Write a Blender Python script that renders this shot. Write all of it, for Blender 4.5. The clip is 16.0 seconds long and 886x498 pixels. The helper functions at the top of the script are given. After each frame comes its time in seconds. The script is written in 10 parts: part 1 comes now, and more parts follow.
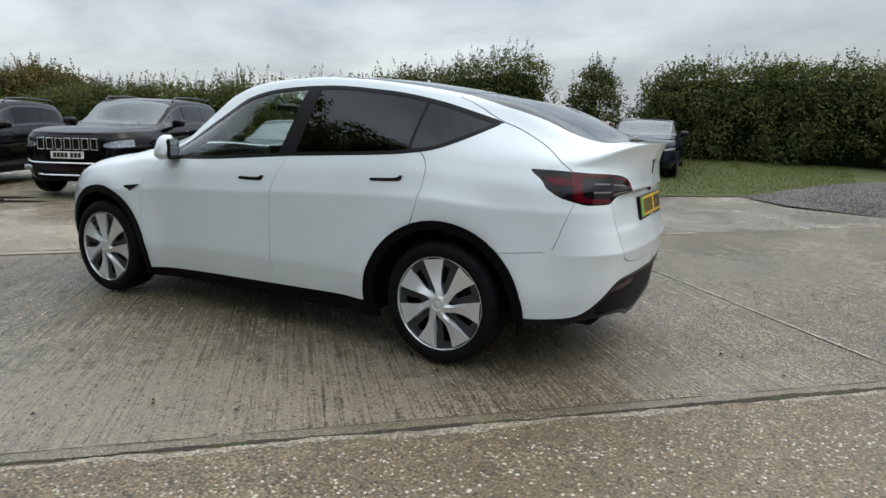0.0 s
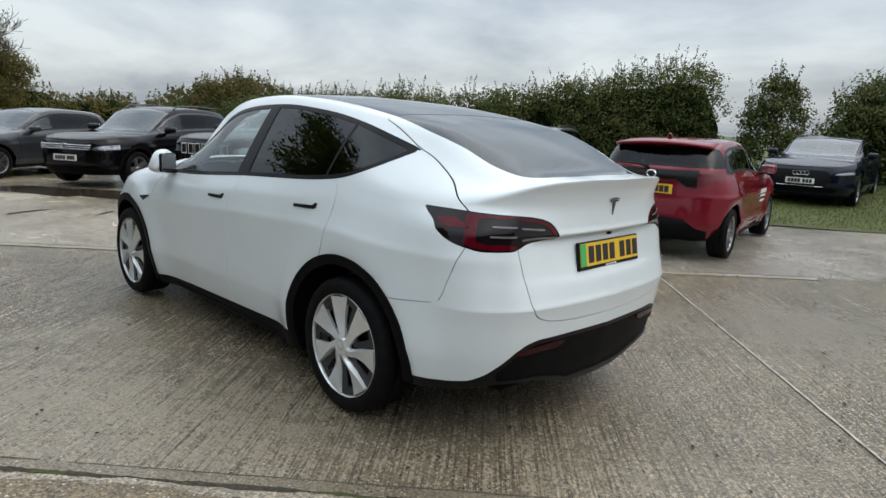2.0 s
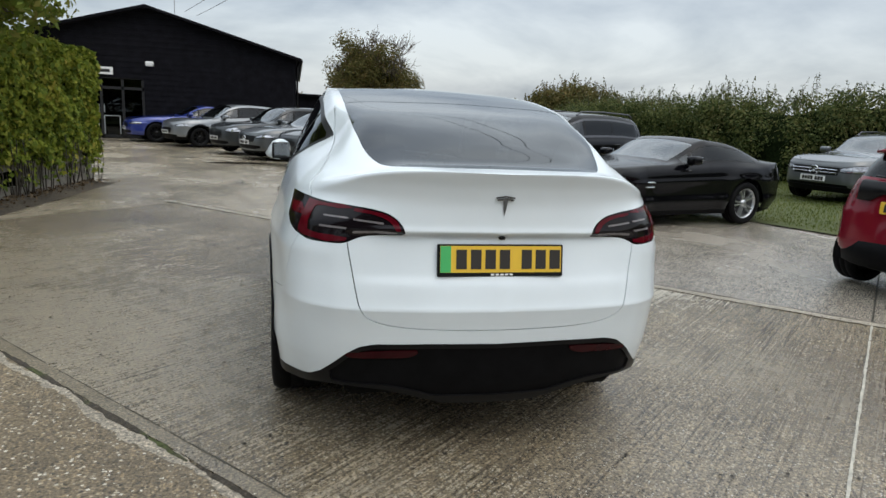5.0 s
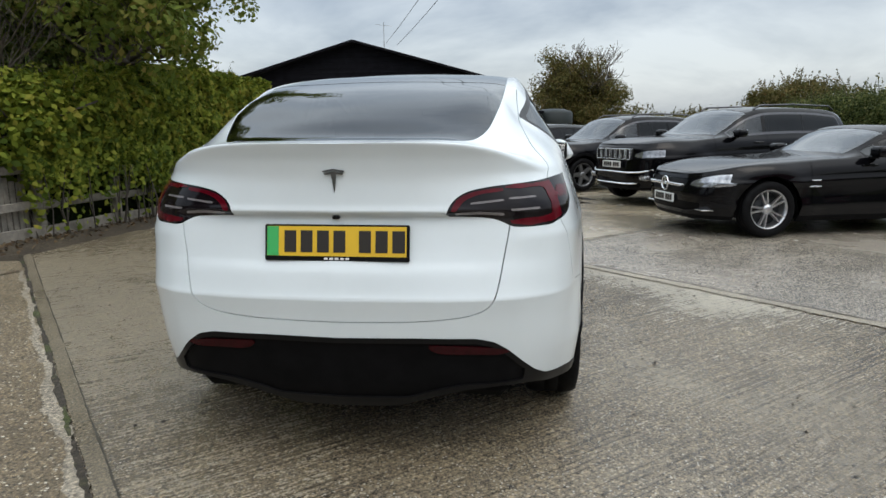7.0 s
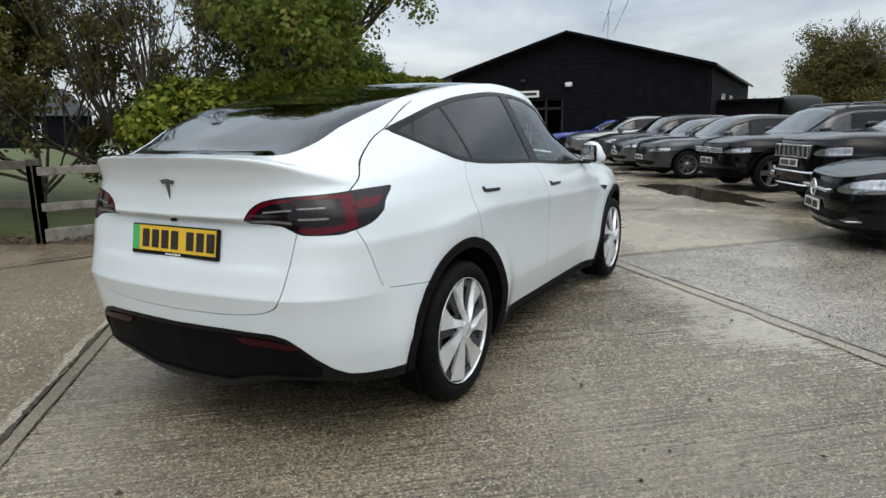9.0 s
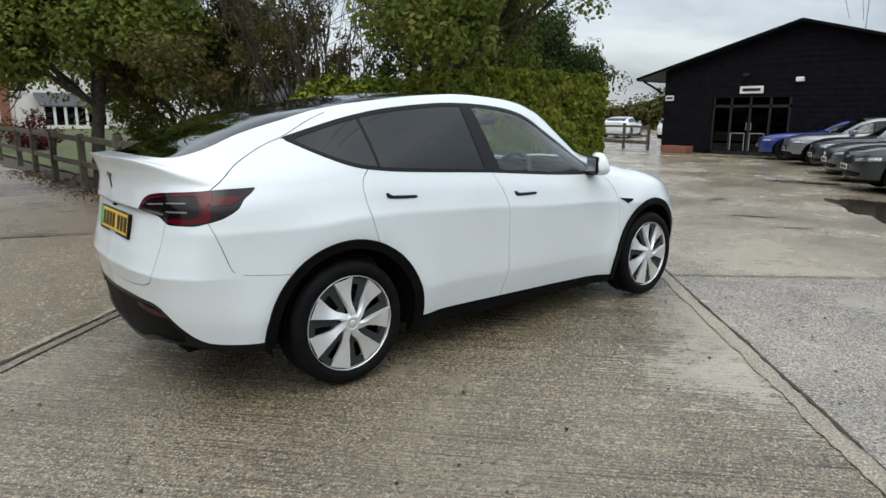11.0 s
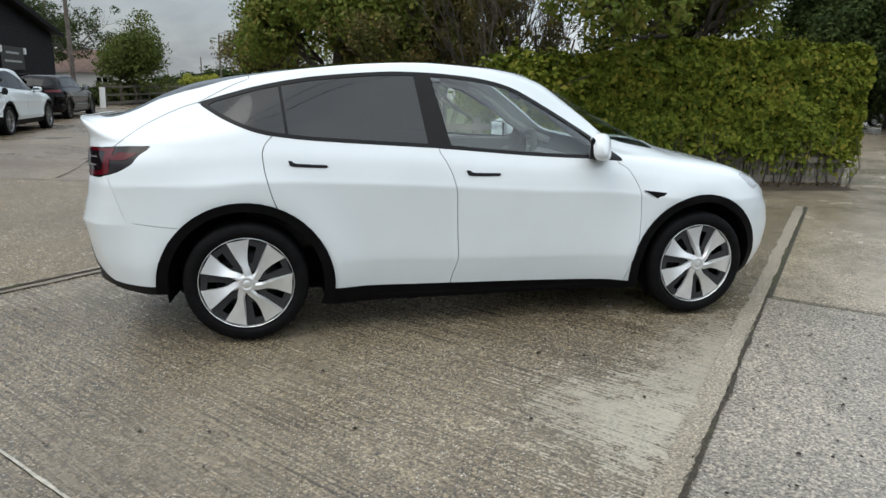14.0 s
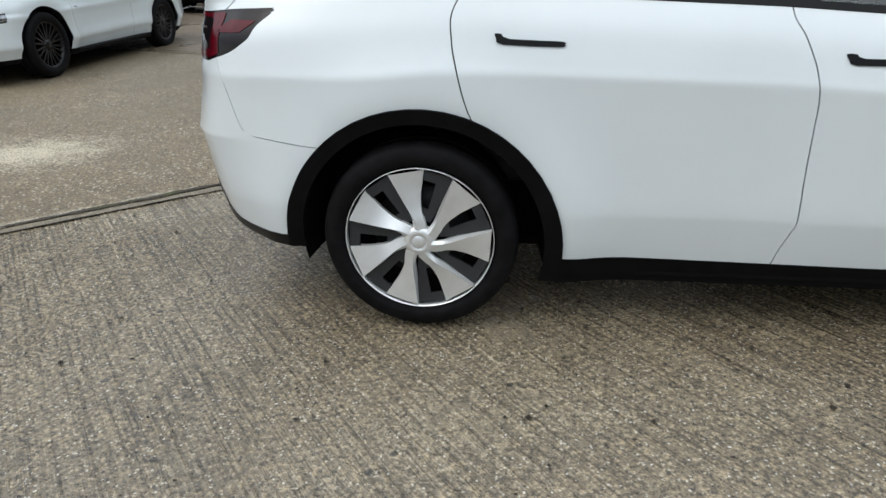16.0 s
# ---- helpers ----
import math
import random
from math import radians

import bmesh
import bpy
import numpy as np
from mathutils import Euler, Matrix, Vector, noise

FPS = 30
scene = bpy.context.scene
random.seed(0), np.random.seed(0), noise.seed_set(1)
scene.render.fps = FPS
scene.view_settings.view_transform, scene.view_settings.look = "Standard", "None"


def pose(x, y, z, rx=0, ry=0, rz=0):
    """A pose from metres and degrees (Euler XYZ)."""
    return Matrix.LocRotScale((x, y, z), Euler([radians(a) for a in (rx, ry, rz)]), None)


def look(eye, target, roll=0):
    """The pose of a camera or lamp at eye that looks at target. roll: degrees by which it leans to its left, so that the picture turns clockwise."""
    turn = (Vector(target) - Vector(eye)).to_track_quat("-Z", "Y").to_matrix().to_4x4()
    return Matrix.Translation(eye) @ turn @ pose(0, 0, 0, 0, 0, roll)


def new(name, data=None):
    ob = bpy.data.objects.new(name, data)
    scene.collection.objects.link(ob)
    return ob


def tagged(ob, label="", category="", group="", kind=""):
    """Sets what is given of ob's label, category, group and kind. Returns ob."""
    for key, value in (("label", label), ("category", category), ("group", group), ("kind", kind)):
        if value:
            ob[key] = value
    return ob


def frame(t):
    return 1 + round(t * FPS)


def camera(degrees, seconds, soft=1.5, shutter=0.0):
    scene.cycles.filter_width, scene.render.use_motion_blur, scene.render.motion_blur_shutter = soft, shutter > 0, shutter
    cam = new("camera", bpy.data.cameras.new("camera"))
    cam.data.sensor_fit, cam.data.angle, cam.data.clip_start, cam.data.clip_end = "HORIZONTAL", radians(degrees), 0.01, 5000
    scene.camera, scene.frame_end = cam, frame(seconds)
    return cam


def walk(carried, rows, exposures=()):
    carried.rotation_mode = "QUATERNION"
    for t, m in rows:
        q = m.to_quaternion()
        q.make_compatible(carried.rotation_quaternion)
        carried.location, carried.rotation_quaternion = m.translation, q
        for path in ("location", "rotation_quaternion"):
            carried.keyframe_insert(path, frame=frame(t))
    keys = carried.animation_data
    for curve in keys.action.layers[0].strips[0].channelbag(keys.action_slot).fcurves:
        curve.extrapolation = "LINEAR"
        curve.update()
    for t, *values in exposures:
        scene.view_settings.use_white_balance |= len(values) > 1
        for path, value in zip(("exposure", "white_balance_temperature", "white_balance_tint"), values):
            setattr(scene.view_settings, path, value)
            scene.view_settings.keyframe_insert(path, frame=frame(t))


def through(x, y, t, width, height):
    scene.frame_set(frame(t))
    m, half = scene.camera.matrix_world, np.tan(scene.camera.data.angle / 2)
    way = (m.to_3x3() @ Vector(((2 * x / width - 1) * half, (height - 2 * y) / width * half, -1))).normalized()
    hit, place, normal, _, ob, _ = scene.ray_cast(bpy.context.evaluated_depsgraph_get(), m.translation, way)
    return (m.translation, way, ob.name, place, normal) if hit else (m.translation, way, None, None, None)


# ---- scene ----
cam = camera(68.9, 16.0)
PATH = [
    (0, (-1.654, 3.951, 1.342), (-0.725, 2.223, 0.955), 1.4),
    (0.5, (-1.92, 3.686, 1.36), (-0.886, 2.02, 0.968), 1.3),
    (1, (-2.1, 3.382, 1.415), (-0.959, 1.784, 1.032), 1.7),
    (1.5, (-2.351, 3.107, 1.462), (-1.087, 1.605, 1.078), 2.1),
    (2, (-2.538, 2.775, 1.471), (-1.151, 1.385, 1.09), 2.5),
    (2.5, (-2.785, 2.468, 1.499), (-1.278, 1.212, 1.11), 2.8),
    (3, (-3.004, 2.197, 1.5), (-1.382, 1.095, 1.109), 2.9),
    (3.5, (-3.157, 1.846, 1.498), (-1.438, 0.904, 1.102), 3.3),
    (4, (-3.358, 1.535, 1.508), (-1.561, 0.756, 1.107), 3.4),
    (4.5, (-3.379, 1.189, 1.487), (-1.52, 0.572, 1.08), 3.2),
    (4.7, (-3.384, 1.041, 1.48), (-1.504, 0.494, 1.073), 3.1),
    (7, (-3.156, -0.663, 1.291), (-1.204, -0.423, 0.928), -0.5),
    (7.5, (-3.078, -1.07, 1.324), (-1.159, -0.631, 0.967), -1.0),
    (8, (-3.051, -1.485, 1.355), (-1.184, -0.864, 0.996), -1.3),
    (8.2, (-3.0, -1.645, 1.352), (-1.158, -0.956, 0.986), -1.3),
    (10.3, (-2.243, -3.372, 1.46), (-0.791, -2.055, 1.063), -0.1),
    (10.5, (-2.14, -3.503, 1.474), (-0.738, -2.135, 1.073), 0.1),
    (11, (-1.816, -3.81, 1.47), (-0.544, -2.322, 1.063), 0.4),
    (11.5, (-1.479, -4.137, 1.47), (-0.338, -2.547, 1.059), 0.8),
    (12, (-1.118, -4.372, 1.47), (-0.11, -2.694, 1.058), 1.2),
    (12.5, (-0.69, -4.547, 1.513), (0.193, -2.801, 1.096), 1.6),
    (13, (-0.304, -4.708, 1.512), (0.454, -2.907, 1.088), 2.0),
    (13.5, (0.028, -4.689, 1.514), (0.651, -2.842, 1.067), 1.9),
    (14, (0.252, -4.599, 1.454), (0.706, -2.712, 0.971), 1.3),
    (14.5, (0.278, -4.298, 1.389), (0.528, -2.391, 0.84), 0.8),
    (15, (0.385, -3.936, 1.328), (0.408, -2.033, 0.714), 0.0),
    (15.5, (0.429, -3.545, 1.311), (0.281, -1.682, 0.601), -0.3),
    (16, (0.336, -2.981, 1.263), (0.109, -1.174, 0.436), -1.0),
]
walk(cam, [(t, look(eye, target, roll)) for t, eye, target, roll in PATH])
# ---------- sky, sun, exposure ----------
SUN_AZ, SUN_EL = 215.0, 55.0
world = bpy.data.worlds.new("overcast_sky")
scene.world = world
world.use_nodes = True
wn, wl = world.node_tree.nodes, world.node_tree.links
wn.clear()
sky = wn.new("ShaderNodeTexSky")
sky.sky_type, sky.sun_disc = "NISHITA", False
sky.sun_elevation, sky.sun_rotation = radians(SUN_EL), radians(90 - SUN_AZ)
sky.air_density, sky.dust_density = 1.0, 4.0
sky_dim = wn.new("ShaderNodeVectorMath")
sky_dim.operation = "SCALE"
sky_dim.inputs["Scale"].default_value = 0.05
tc = wn.new("ShaderNodeTexCoord")
sep = wn.new("ShaderNodeSeparateXYZ")
wl.new(tc.outputs["Generated"], sep.inputs[0])
# clouds lie on a flat layer: the direction is divided by its height
zz = wn.new("ShaderNodeMath")
zz.operation = "MAXIMUM"
zz.inputs[1].default_value = 0.0
wl.new(sep.outputs["Z"], zz.inputs[0])
za = wn.new("ShaderNodeMath")
za.operation = "ADD"
za.inputs[1].default_value = 0.24
wl.new(zz.outputs[0], za.inputs[0])
dx, dy = wn.new("ShaderNodeMath"), wn.new("ShaderNodeMath")
for nd, ax in ((dx, "X"), (dy, "Y")):
    nd.operation = "DIVIDE"
    wl.new(sep.outputs[ax], nd.inputs[0])
    wl.new(za.outputs[0], nd.inputs[1])
plane = wn.new("ShaderNodeCombineXYZ")
wl.new(dx.outputs[0], plane.inputs["X"])
wl.new(dy.outputs[0], plane.inputs["Y"])
clouds = wn.new("ShaderNodeTexNoise")
clouds.inputs["Scale"].default_value = 0.95
clouds.inputs["Detail"].default_value = 6.0
clouds.inputs["Roughness"].default_value = 0.56
clouds.inputs["Distortion"].default_value = 0.35
wl.new(plane.outputs[0], clouds.inputs["Vector"])
ramp = wn.new("ShaderNodeValToRGB")
ramp.color_ramp.elements[0].position, ramp.color_ramp.elements[0].color = 0.36, (0.365, 0.41, 0.46, 1)
ramp.color_ramp.elements[1].position, ramp.color_ramp.elements[1].color = 0.635, (0.73, 0.775, 0.79, 1)
wl.new(clouds.outputs["Fac"], ramp.inputs["Fac"])
# a brighter zenith than horizon, as under thin high cloud
zen = wn.new("ShaderNodeMapRange")
zen.inputs["From Min"].default_value, zen.inputs["From Max"].default_value = 0.24, 0.62
zen.inputs["To Min"].default_value, zen.inputs["To Max"].default_value = 0.79, 2.16
wl.new(sep.outputs["Z"], zen.inputs["Value"])
# heavier cloud away from the barn
bank = wn.new("ShaderNodeMapRange")
bank.interpolation_type = "SMOOTHSTEP"
bank.inputs["From Min"].default_value, bank.inputs["From Max"].default_value = -0.35, 0.45
bank.inputs["To Min"].default_value, bank.inputs["To Max"].default_value = 0.58, 1.0
wl.new(sep.outputs["X"], bank.inputs["Value"])
high = wn.new("ShaderNodeMapRange")
high.inputs["From Min"].default_value, high.inputs["From Max"].default_value = 0.25, 0.55
wl.new(sep.outputs["Z"], high.inputs["Value"])
clear_ = wn.new("ShaderNodeMix")
wl.new(high.outputs[0], clear_.inputs[0])
wl.new(bank.outputs[0], clear_.inputs[2])
clear_.inputs[3].default_value = 1.0
bulk = wn.new("ShaderNodeMath")
bulk.operation = "MULTIPLY"
wl.new(zen.outputs[0], bulk.inputs[0])
wl.new(clear_.outputs[0], bulk.inputs[1])
mul = wn.new("ShaderNodeVectorMath")
mul.operation = "SCALE"
wl.new(ramp.outputs["Color"], mul.inputs[0])
wl.new(bulk.outputs[0], mul.inputs["Scale"])
both = wn.new("ShaderNodeVectorMath")
both.operation = "ADD"
wl.new(sky.outputs[0], sky_dim.inputs[0])
wl.new(sky_dim.outputs[0], both.inputs[0])
wl.new(mul.outputs[0], both.inputs[1])
bg = wn.new("ShaderNodeBackground")
bg.inputs["Strength"].default_value = 1.11
wl.new(both.outputs[0], bg.inputs["Color"])
wo = wn.new("ShaderNodeOutputWorld")
wl.new(bg.outputs[0], wo.inputs["Surface"])

sun = new("sun", bpy.data.lights.new("sun", "SUN"))
sun.data.energy, sun.data.angle, sun.data.color = 0.27, radians(30), (1.0, 0.99, 0.95)
sun.matrix_basis = look((0, 0, 0), (-math.cos(radians(SUN_EL)) * math.cos(radians(SUN_AZ)), -math.cos(radians(SUN_EL)) * math.sin(radians(SUN_AZ)), -math.sin(radians(SUN_EL))))
# ---------- small tools ----------
def link_mesh(name, verts, faces, mat, parent=None, label="", smooth=True, normals=None):
    me = bpy.data.meshes.new(name)
    me.from_pydata([tuple(map(float, v)) for v in verts], [], [tuple(map(int, q)) for q in faces])
    me.materials.append(mat)
    me.polygons.foreach_set("use_smooth", [smooth] * len(me.polygons))
    me.update()
    if normals is not None:
        me.normals_split_custom_set_from_vertices([tuple(map(float, n)) for n in normals])
    ob = new(name, me)
    if parent is not None:
        ob.parent = parent
    if label:
        ob["label"] = label
    return ob


def part(name, bm, mat, parent=None, label="", smooth=False):
    me = bpy.data.meshes.new(name)
    bmesh.ops.recalc_face_normals(bm, faces=bm.faces)
    bm.to_mesh(me)
    bm.free()
    me.materials.append(mat)
    me.polygons.foreach_set("use_smooth", [smooth] * len(me.polygons))
    ob = new(name, me)
    if parent is not None:
        ob.parent = parent
    if label:
        ob["label"] = label
    return ob


def empty(name, m=None):
    ob = new(name)
    ob.empty_display_size = 0.2
    if m is not None:
        ob.matrix_basis = m
    return ob


def box(bm, x0, x1, y0, y1, z0, z1, bevel=0.0, turn=None, segs=1):
    m = Matrix.Translation(((x0 + x1) / 2, (y0 + y1) / 2, (z0 + z1) / 2)) @ Matrix.Diagonal((x1 - x0, y1 - y0, z1 - z0, 1))
    vs = bmesh.ops.create_cube(bm, size=1, matrix=m)["verts"]
    if bevel > 0:
        es = list({e for v in vs for e in v.link_edges})
        r = bmesh.ops.bevel(bm, geom=es, offset=bevel, segments=segs, affect="EDGES", profile=0.6)
        vs = list({v for q in r["faces"] for v in q.verts} | {v for v in vs if v.is_valid})
    if turn is not None:
        bmesh.ops.transform(bm, matrix=turn, verts=[v for v in vs if v.is_valid])
    return vs


def tube(bm, pts, r0, r1=None, sides=6, cap=True):
    """A round bar along points, from radius r0 to r1."""
    r1 = r0 if r1 is None else r1
    pts = [Vector(p) for p in pts]
    rings = []
    n = len(pts)
    for i, p in enumerate(pts):
        d = (pts[min(i + 1, n - 1)] - pts[max(i - 1, 0)]).normalized()
        a = d.orthogonal().normalized() if i == 0 else (rings[-1][1] - d * rings[-1][1].dot(d)).normalized()
        b = d.cross(a)
        r = r0 + (r1 - r0) * i / max(1, n - 1)
        rings.append(([bm.verts.new(p + (a * math.cos(t) + b * math.sin(t)) * r) for t in [2 * math.pi * k / sides for k in range(sides)]], a))
    for (ra, _), (rb, _) in zip(rings, rings[1:]):
        for k in range(sides):
            bm.faces.new((ra[k], ra[(k + 1) % sides], rb[(k + 1) % sides], rb[k]))
    if cap:
        bm.faces.new(rings[0][0][::-1])
        bm.faces.new(rings[-1][0])


def lathe(profile, segs, axis="y"):
    """Vertices and faces of a profile of (radius, offset) turned about the y axis."""
    v, q = [], []
    n = len(profile)
    for k in range(segs):
        a = 2 * math.pi * k / segs
        for r, o in profile:
            v.append((r * math.cos(a), o, r * math.sin(a)))
    for k in range(segs):
        k2 = (k + 1) % segs
        for i in range(n - 1):
            q.append((k * n + i, k * n + i + 1, k2 * n + i + 1, k2 * n + i))
    return v, q


def curve_at(table, x):
    """Smooth monotone reading of a table of (x, value)."""
    t = np.array(table, float)
    xs, ys = t[:, 0], t[:, 1]
    x = np.asarray(x, float)
    h = np.diff(xs)
    d = np.diff(ys) / h
    m = np.zeros_like(ys)
    m[0], m[-1] = d[0], d[-1]
    for i in range(1, len(xs) - 1):
        if d[i - 1] * d[i] > 0:
            w1, w2 = 2 * h[i] + h[i - 1], h[i] + 2 * h[i - 1]
            m[i] = (w1 + w2) / (w1 / d[i - 1] + w2 / d[i])
    i = np.clip(np.searchsorted(xs, x) - 1, 0, len(h) - 1)
    u = np.clip((x - xs[i]) / h[i], 0, 1)
    return (ys[i] * (1 + 2 * u) * (1 - u) ** 2 + h[i] * m[i] * u * (1 - u) ** 2 + ys[i + 1] * u * u * (3 - 2 * u) + h[i] * m[i + 1] * u * u * (u - 1))


def rounded(pts, closed=True, n=6):
    """A Catmull-Rom line through points."""
    p = np.array(pts, float)
    k = len(p)
    out = []
    for i in range(k if closed else k - 1):
        a, b, c, d = (p[(i + j) % k] if closed else p[min(max(i + j, 0), k - 1)] for j in (-1, 0, 1, 2))
        for u in np.arange(n) / n:
            out.append(0.5 * (2 * b + (c - a) * u + (2 * a - 5 * b + 4 * c - d) * u * u + (3 * b - a - 3 * c + d) * u ** 3))
    if not closed:
        out.append(p[-1])
    return np.array(out)


def poly_distance(px, py, poly):
    """Signed distance to a closed outline, negative inside."""
    q = np.asarray(poly, float)
    best = np.full(len(px), 1e9)
    inside = np.zeros(len(px), bool)
    for (x0, y0), (x1, y1) in zip(q, np.roll(q, -1, 0)):
        ex, ey = x1 - x0, y1 - y0
        l2 = ex * ex + ey * ey
        if l2 < 1e-14:
            continue
        u = np.clip(((px - x0) * ex + (py - y0) * ey) / l2, 0, 1)
        best = np.minimum(best, (px - x0 - u * ex) ** 2 + (py - y0 - u * ey) ** 2)
        if abs(ey) > 1e-12:
            cross = ((y0 > py) != (y1 > py)) & (px < ex * (py - y0) / ey + x0)
            inside ^= cross
    d = np.sqrt(best)
    return np.where(inside, -d, d)


class Skin:
    """A triangle sheet with normals and a running coordinate, that can be cut along outlines."""

    def __init__(self, v, n, s, f):
        # s: two running coordinates, round the car and up the section
        self.v, self.n, self.sw, self.f = v, n, s, f

    @property
    def s(self):
        return self.sw[:, 0]

    @property
    def w(self):
        return self.sw[:, 1]

    def cut(self, d):
        d = np.where(np.abs(d) < 1e-6, 1e-6, d)
        v, n, s, f = self.v, self.n, self.sw, self.f
        neg = d[f] < 0
        count = neg.sum(1)
        ins, outs = [f[count == 3]], [f[count == 0]]
        nv, nn, ns = [v], [n], [s]
        mixed = f[(count == 1) | (count == 2)]
        if len(mixed):
            mneg = d[mixed] < 0
            lone_neg = mneg.sum(1) == 1
            lone = np.where(lone_neg, mneg.argmax(1), (~mneg).argmax(1))
            r = np.arange(len(mixed))
            a, b, c = mixed[r, lone], mixed[r, (lone + 1) % 3], mixed[r, (lone + 2) % 3]
            e = np.sort(np.concatenate([np.stack([a, b], 1), np.stack([a, c], 1)]), 1)
            ue, inv = np.unique(e, axis=0, return_inverse=True)
            inv = inv.reshape(-1)
            w = (d[ue[:, 0]] / (d[ue[:, 0]] - d[ue[:, 1]]))[:, None]
            nv.append(v[ue[:, 0]] * (1 - w) + v[ue[:, 1]] * w)
            m = n[ue[:, 0]] * (1 - w) + n[ue[:, 1]] * w
            nn.append(m / np.maximum(np.linalg.norm(m, axis=1, keepdims=True), 1e-9))
            ns.append(s[ue[:, 0]] * (1 - w) + s[ue[:, 1]] * w)
            p, q = len(v) + inv[:len(mixed)], len(v) + inv[len(mixed):]
            small = np.stack([a, p, q], 1)
            big = np.concatenate([np.stack([p, b, c], 1), np.stack([p, c, q], 1)])
            two = np.concatenate([lone_neg, lone_neg])
            ins += [small[lone_neg], big[~two]]
            outs += [small[~lone_neg], big[two]]
        nv, nn, ns = np.concatenate(nv), np.concatenate(nn), np.concatenate(ns)
        return Skin(nv, nn, ns, np.concatenate(ins)).tidy(), Skin(nv, nn, ns, np.concatenate(outs)).tidy()

    def tidy(self):
        if len(self.f) == 0:
            return Skin(np.zeros((0, 3)), np.zeros((0, 3)), np.zeros((0, 2)), np.zeros((0, 3), int))
        used, inv = np.unique(self.f, return_inverse=True)
        return Skin(self.v[used], self.n[used], self.sw[used], inv.reshape(-1, 3))

    def moved(self, out):
        return Skin(self.v + self.n * out, self.n, self.sw, self.f)

    def finer(self, times=1):
        """Each triangle in four, as often as asked."""
        k = self
        for _ in range(times):
            e = np.concatenate([k.f[:, [0, 1]], k.f[:, [1, 2]], k.f[:, [2, 0]]])
            ue, inv = np.unique(np.sort(e, 1), axis=0, return_inverse=True)
            ab, bc, ca = (inv.reshape(3, -1) + len(k.v))
            a, b, c = k.f.T
            half = [(q[ue[:, 0]] + q[ue[:, 1]]) * 0.5 for q in (k.v, k.n, k.sw)]
            f = np.concatenate([np.stack(t, 1) for t in ((a, ab, ca), (ab, b, bc), (ca, bc, c), (ab, bc, ca))])
            k = Skin(np.concatenate([k.v, half[0]]), np.concatenate([k.n, half[1]]), np.concatenate([k.sw, half[2]]), f)
        return k

    def mirror(self):
        k = np.array([1, -1, 1.0])
        return Skin(self.v * k, self.n * k, self.sw, self.f[:, ::-1])

    def plus(self, o):
        return Skin(np.concatenate([self.v, o.v]), np.concatenate([self.n, o.n]), np.concatenate([self.sw, o.sw]), np.concatenate([self.f, o.f + len(self.v)]))

    def mesh(self, name, mat, parent, label="", rim=0.012):
        v, n, f = self.v, self.n, self.f
        if len(f) == 0:
            return None
        e = np.concatenate([f[:, [0, 1]], f[:, [1, 2]], f[:, [2, 0]]])
        key = np.sort(e, 1)
        _, inv, cnt = np.unique(key, axis=0, return_inverse=True, return_counts=True)
        rimmed = e[cnt[inv.reshape(-1)] == 1]
        rimmed = rimmed[~((np.abs(v[rimmed[:, 0], 1]) < 2e-4) & (np.abs(v[rimmed[:, 1], 1]) < 2e-4))]
        at_end = (np.abs(v[:, 1]) < 0.04) & (v[:, 2] > 1.235) & (v[:, 0] < -0.90)
        rimmed = rimmed[~(at_end[rimmed[:, 0]] & at_end[rimmed[:, 1]])]
        if rim > 0 and len(rimmed):
            a, b = rimmed[:, 0], rimmed[:, 1]
            out = np.cross(v[b] - v[a], n[a])
            out /= np.maximum(np.linalg.norm(out, axis=1, keepdims=True), 1e-9)
            k = len(v)
            m = len(a)
            vv = np.concatenate([v, v[a], v[b], v[b] - n[b] * rim, v[a] - n[a] * rim])
            nn = np.concatenate([n, out, out, out, out])
            i = np.arange(m)
            ff = np.concatenate([f, np.stack([k + m + i, k + i, k + 3 * m + i], 1), np.stack([k + m + i, k + 3 * m + i, k + 2 * m + i], 1)])
        else:
            vv, nn, ff = v, n, f
        return link_mesh(name, vv, ff, mat, parent, label, True, nn)
# ---------- materials ----------
def mat_new(name):
    m = bpy.data.materials.new(name)
    m.use_nodes = True
    nt = m.node_tree
    return m, nt.nodes, nt.links, nt.nodes["Principled BSDF"]


def noise_node(n, l, scale, detail=4.0, rough=0.55, vec=None, dist=0.0):
    t = n.new("ShaderNodeTexNoise")
    t.inputs["Scale"].default_value, t.inputs["Detail"].default_value = scale, detail
    t.inputs["Roughness"].default_value, t.inputs["Distortion"].default_value = rough, dist
    if vec is not None:
        l.new(vec, t.inputs["Vector"])
    return t


def ramp_node(n, l, fac, stops):
    r = n.new("ShaderNodeValToRGB")
    e = r.color_ramp.elements
    while len(e) < len(stops):
        e.new(0.5)
    for k, (p, c) in zip(e, stops):
        k.position = p
        k.color = (*c, 1) if len(c) == 3 else c
    l.new(fac, r.inputs["Fac"])
    return r


def val(n, l, op, a, b):
    m = n.new("ShaderNodeMath")
    m.operation = op
    for i, q in enumerate((a, b)):
        if isinstance(q, (int, float)):
            m.inputs[i].default_value = q
        else:
            l.new(q, m.inputs[i])
    return m.outputs[0]


def mix_col(n, l, fac, a, b, mode="MIX"):
    m = n.new("ShaderNodeMix")
    m.data_type, m.blend_type = "RGBA", mode
    for sock, q in ((m.inputs[0], fac), (m.inputs[6], a), (m.inputs[7], b)):
        if isinstance(q, (int, float)):
            sock.default_value = q
        elif isinstance(q, tuple):
            sock.default_value = (*q, 1)
        else:
            l.new(q, sock)
    return m.outputs[2]


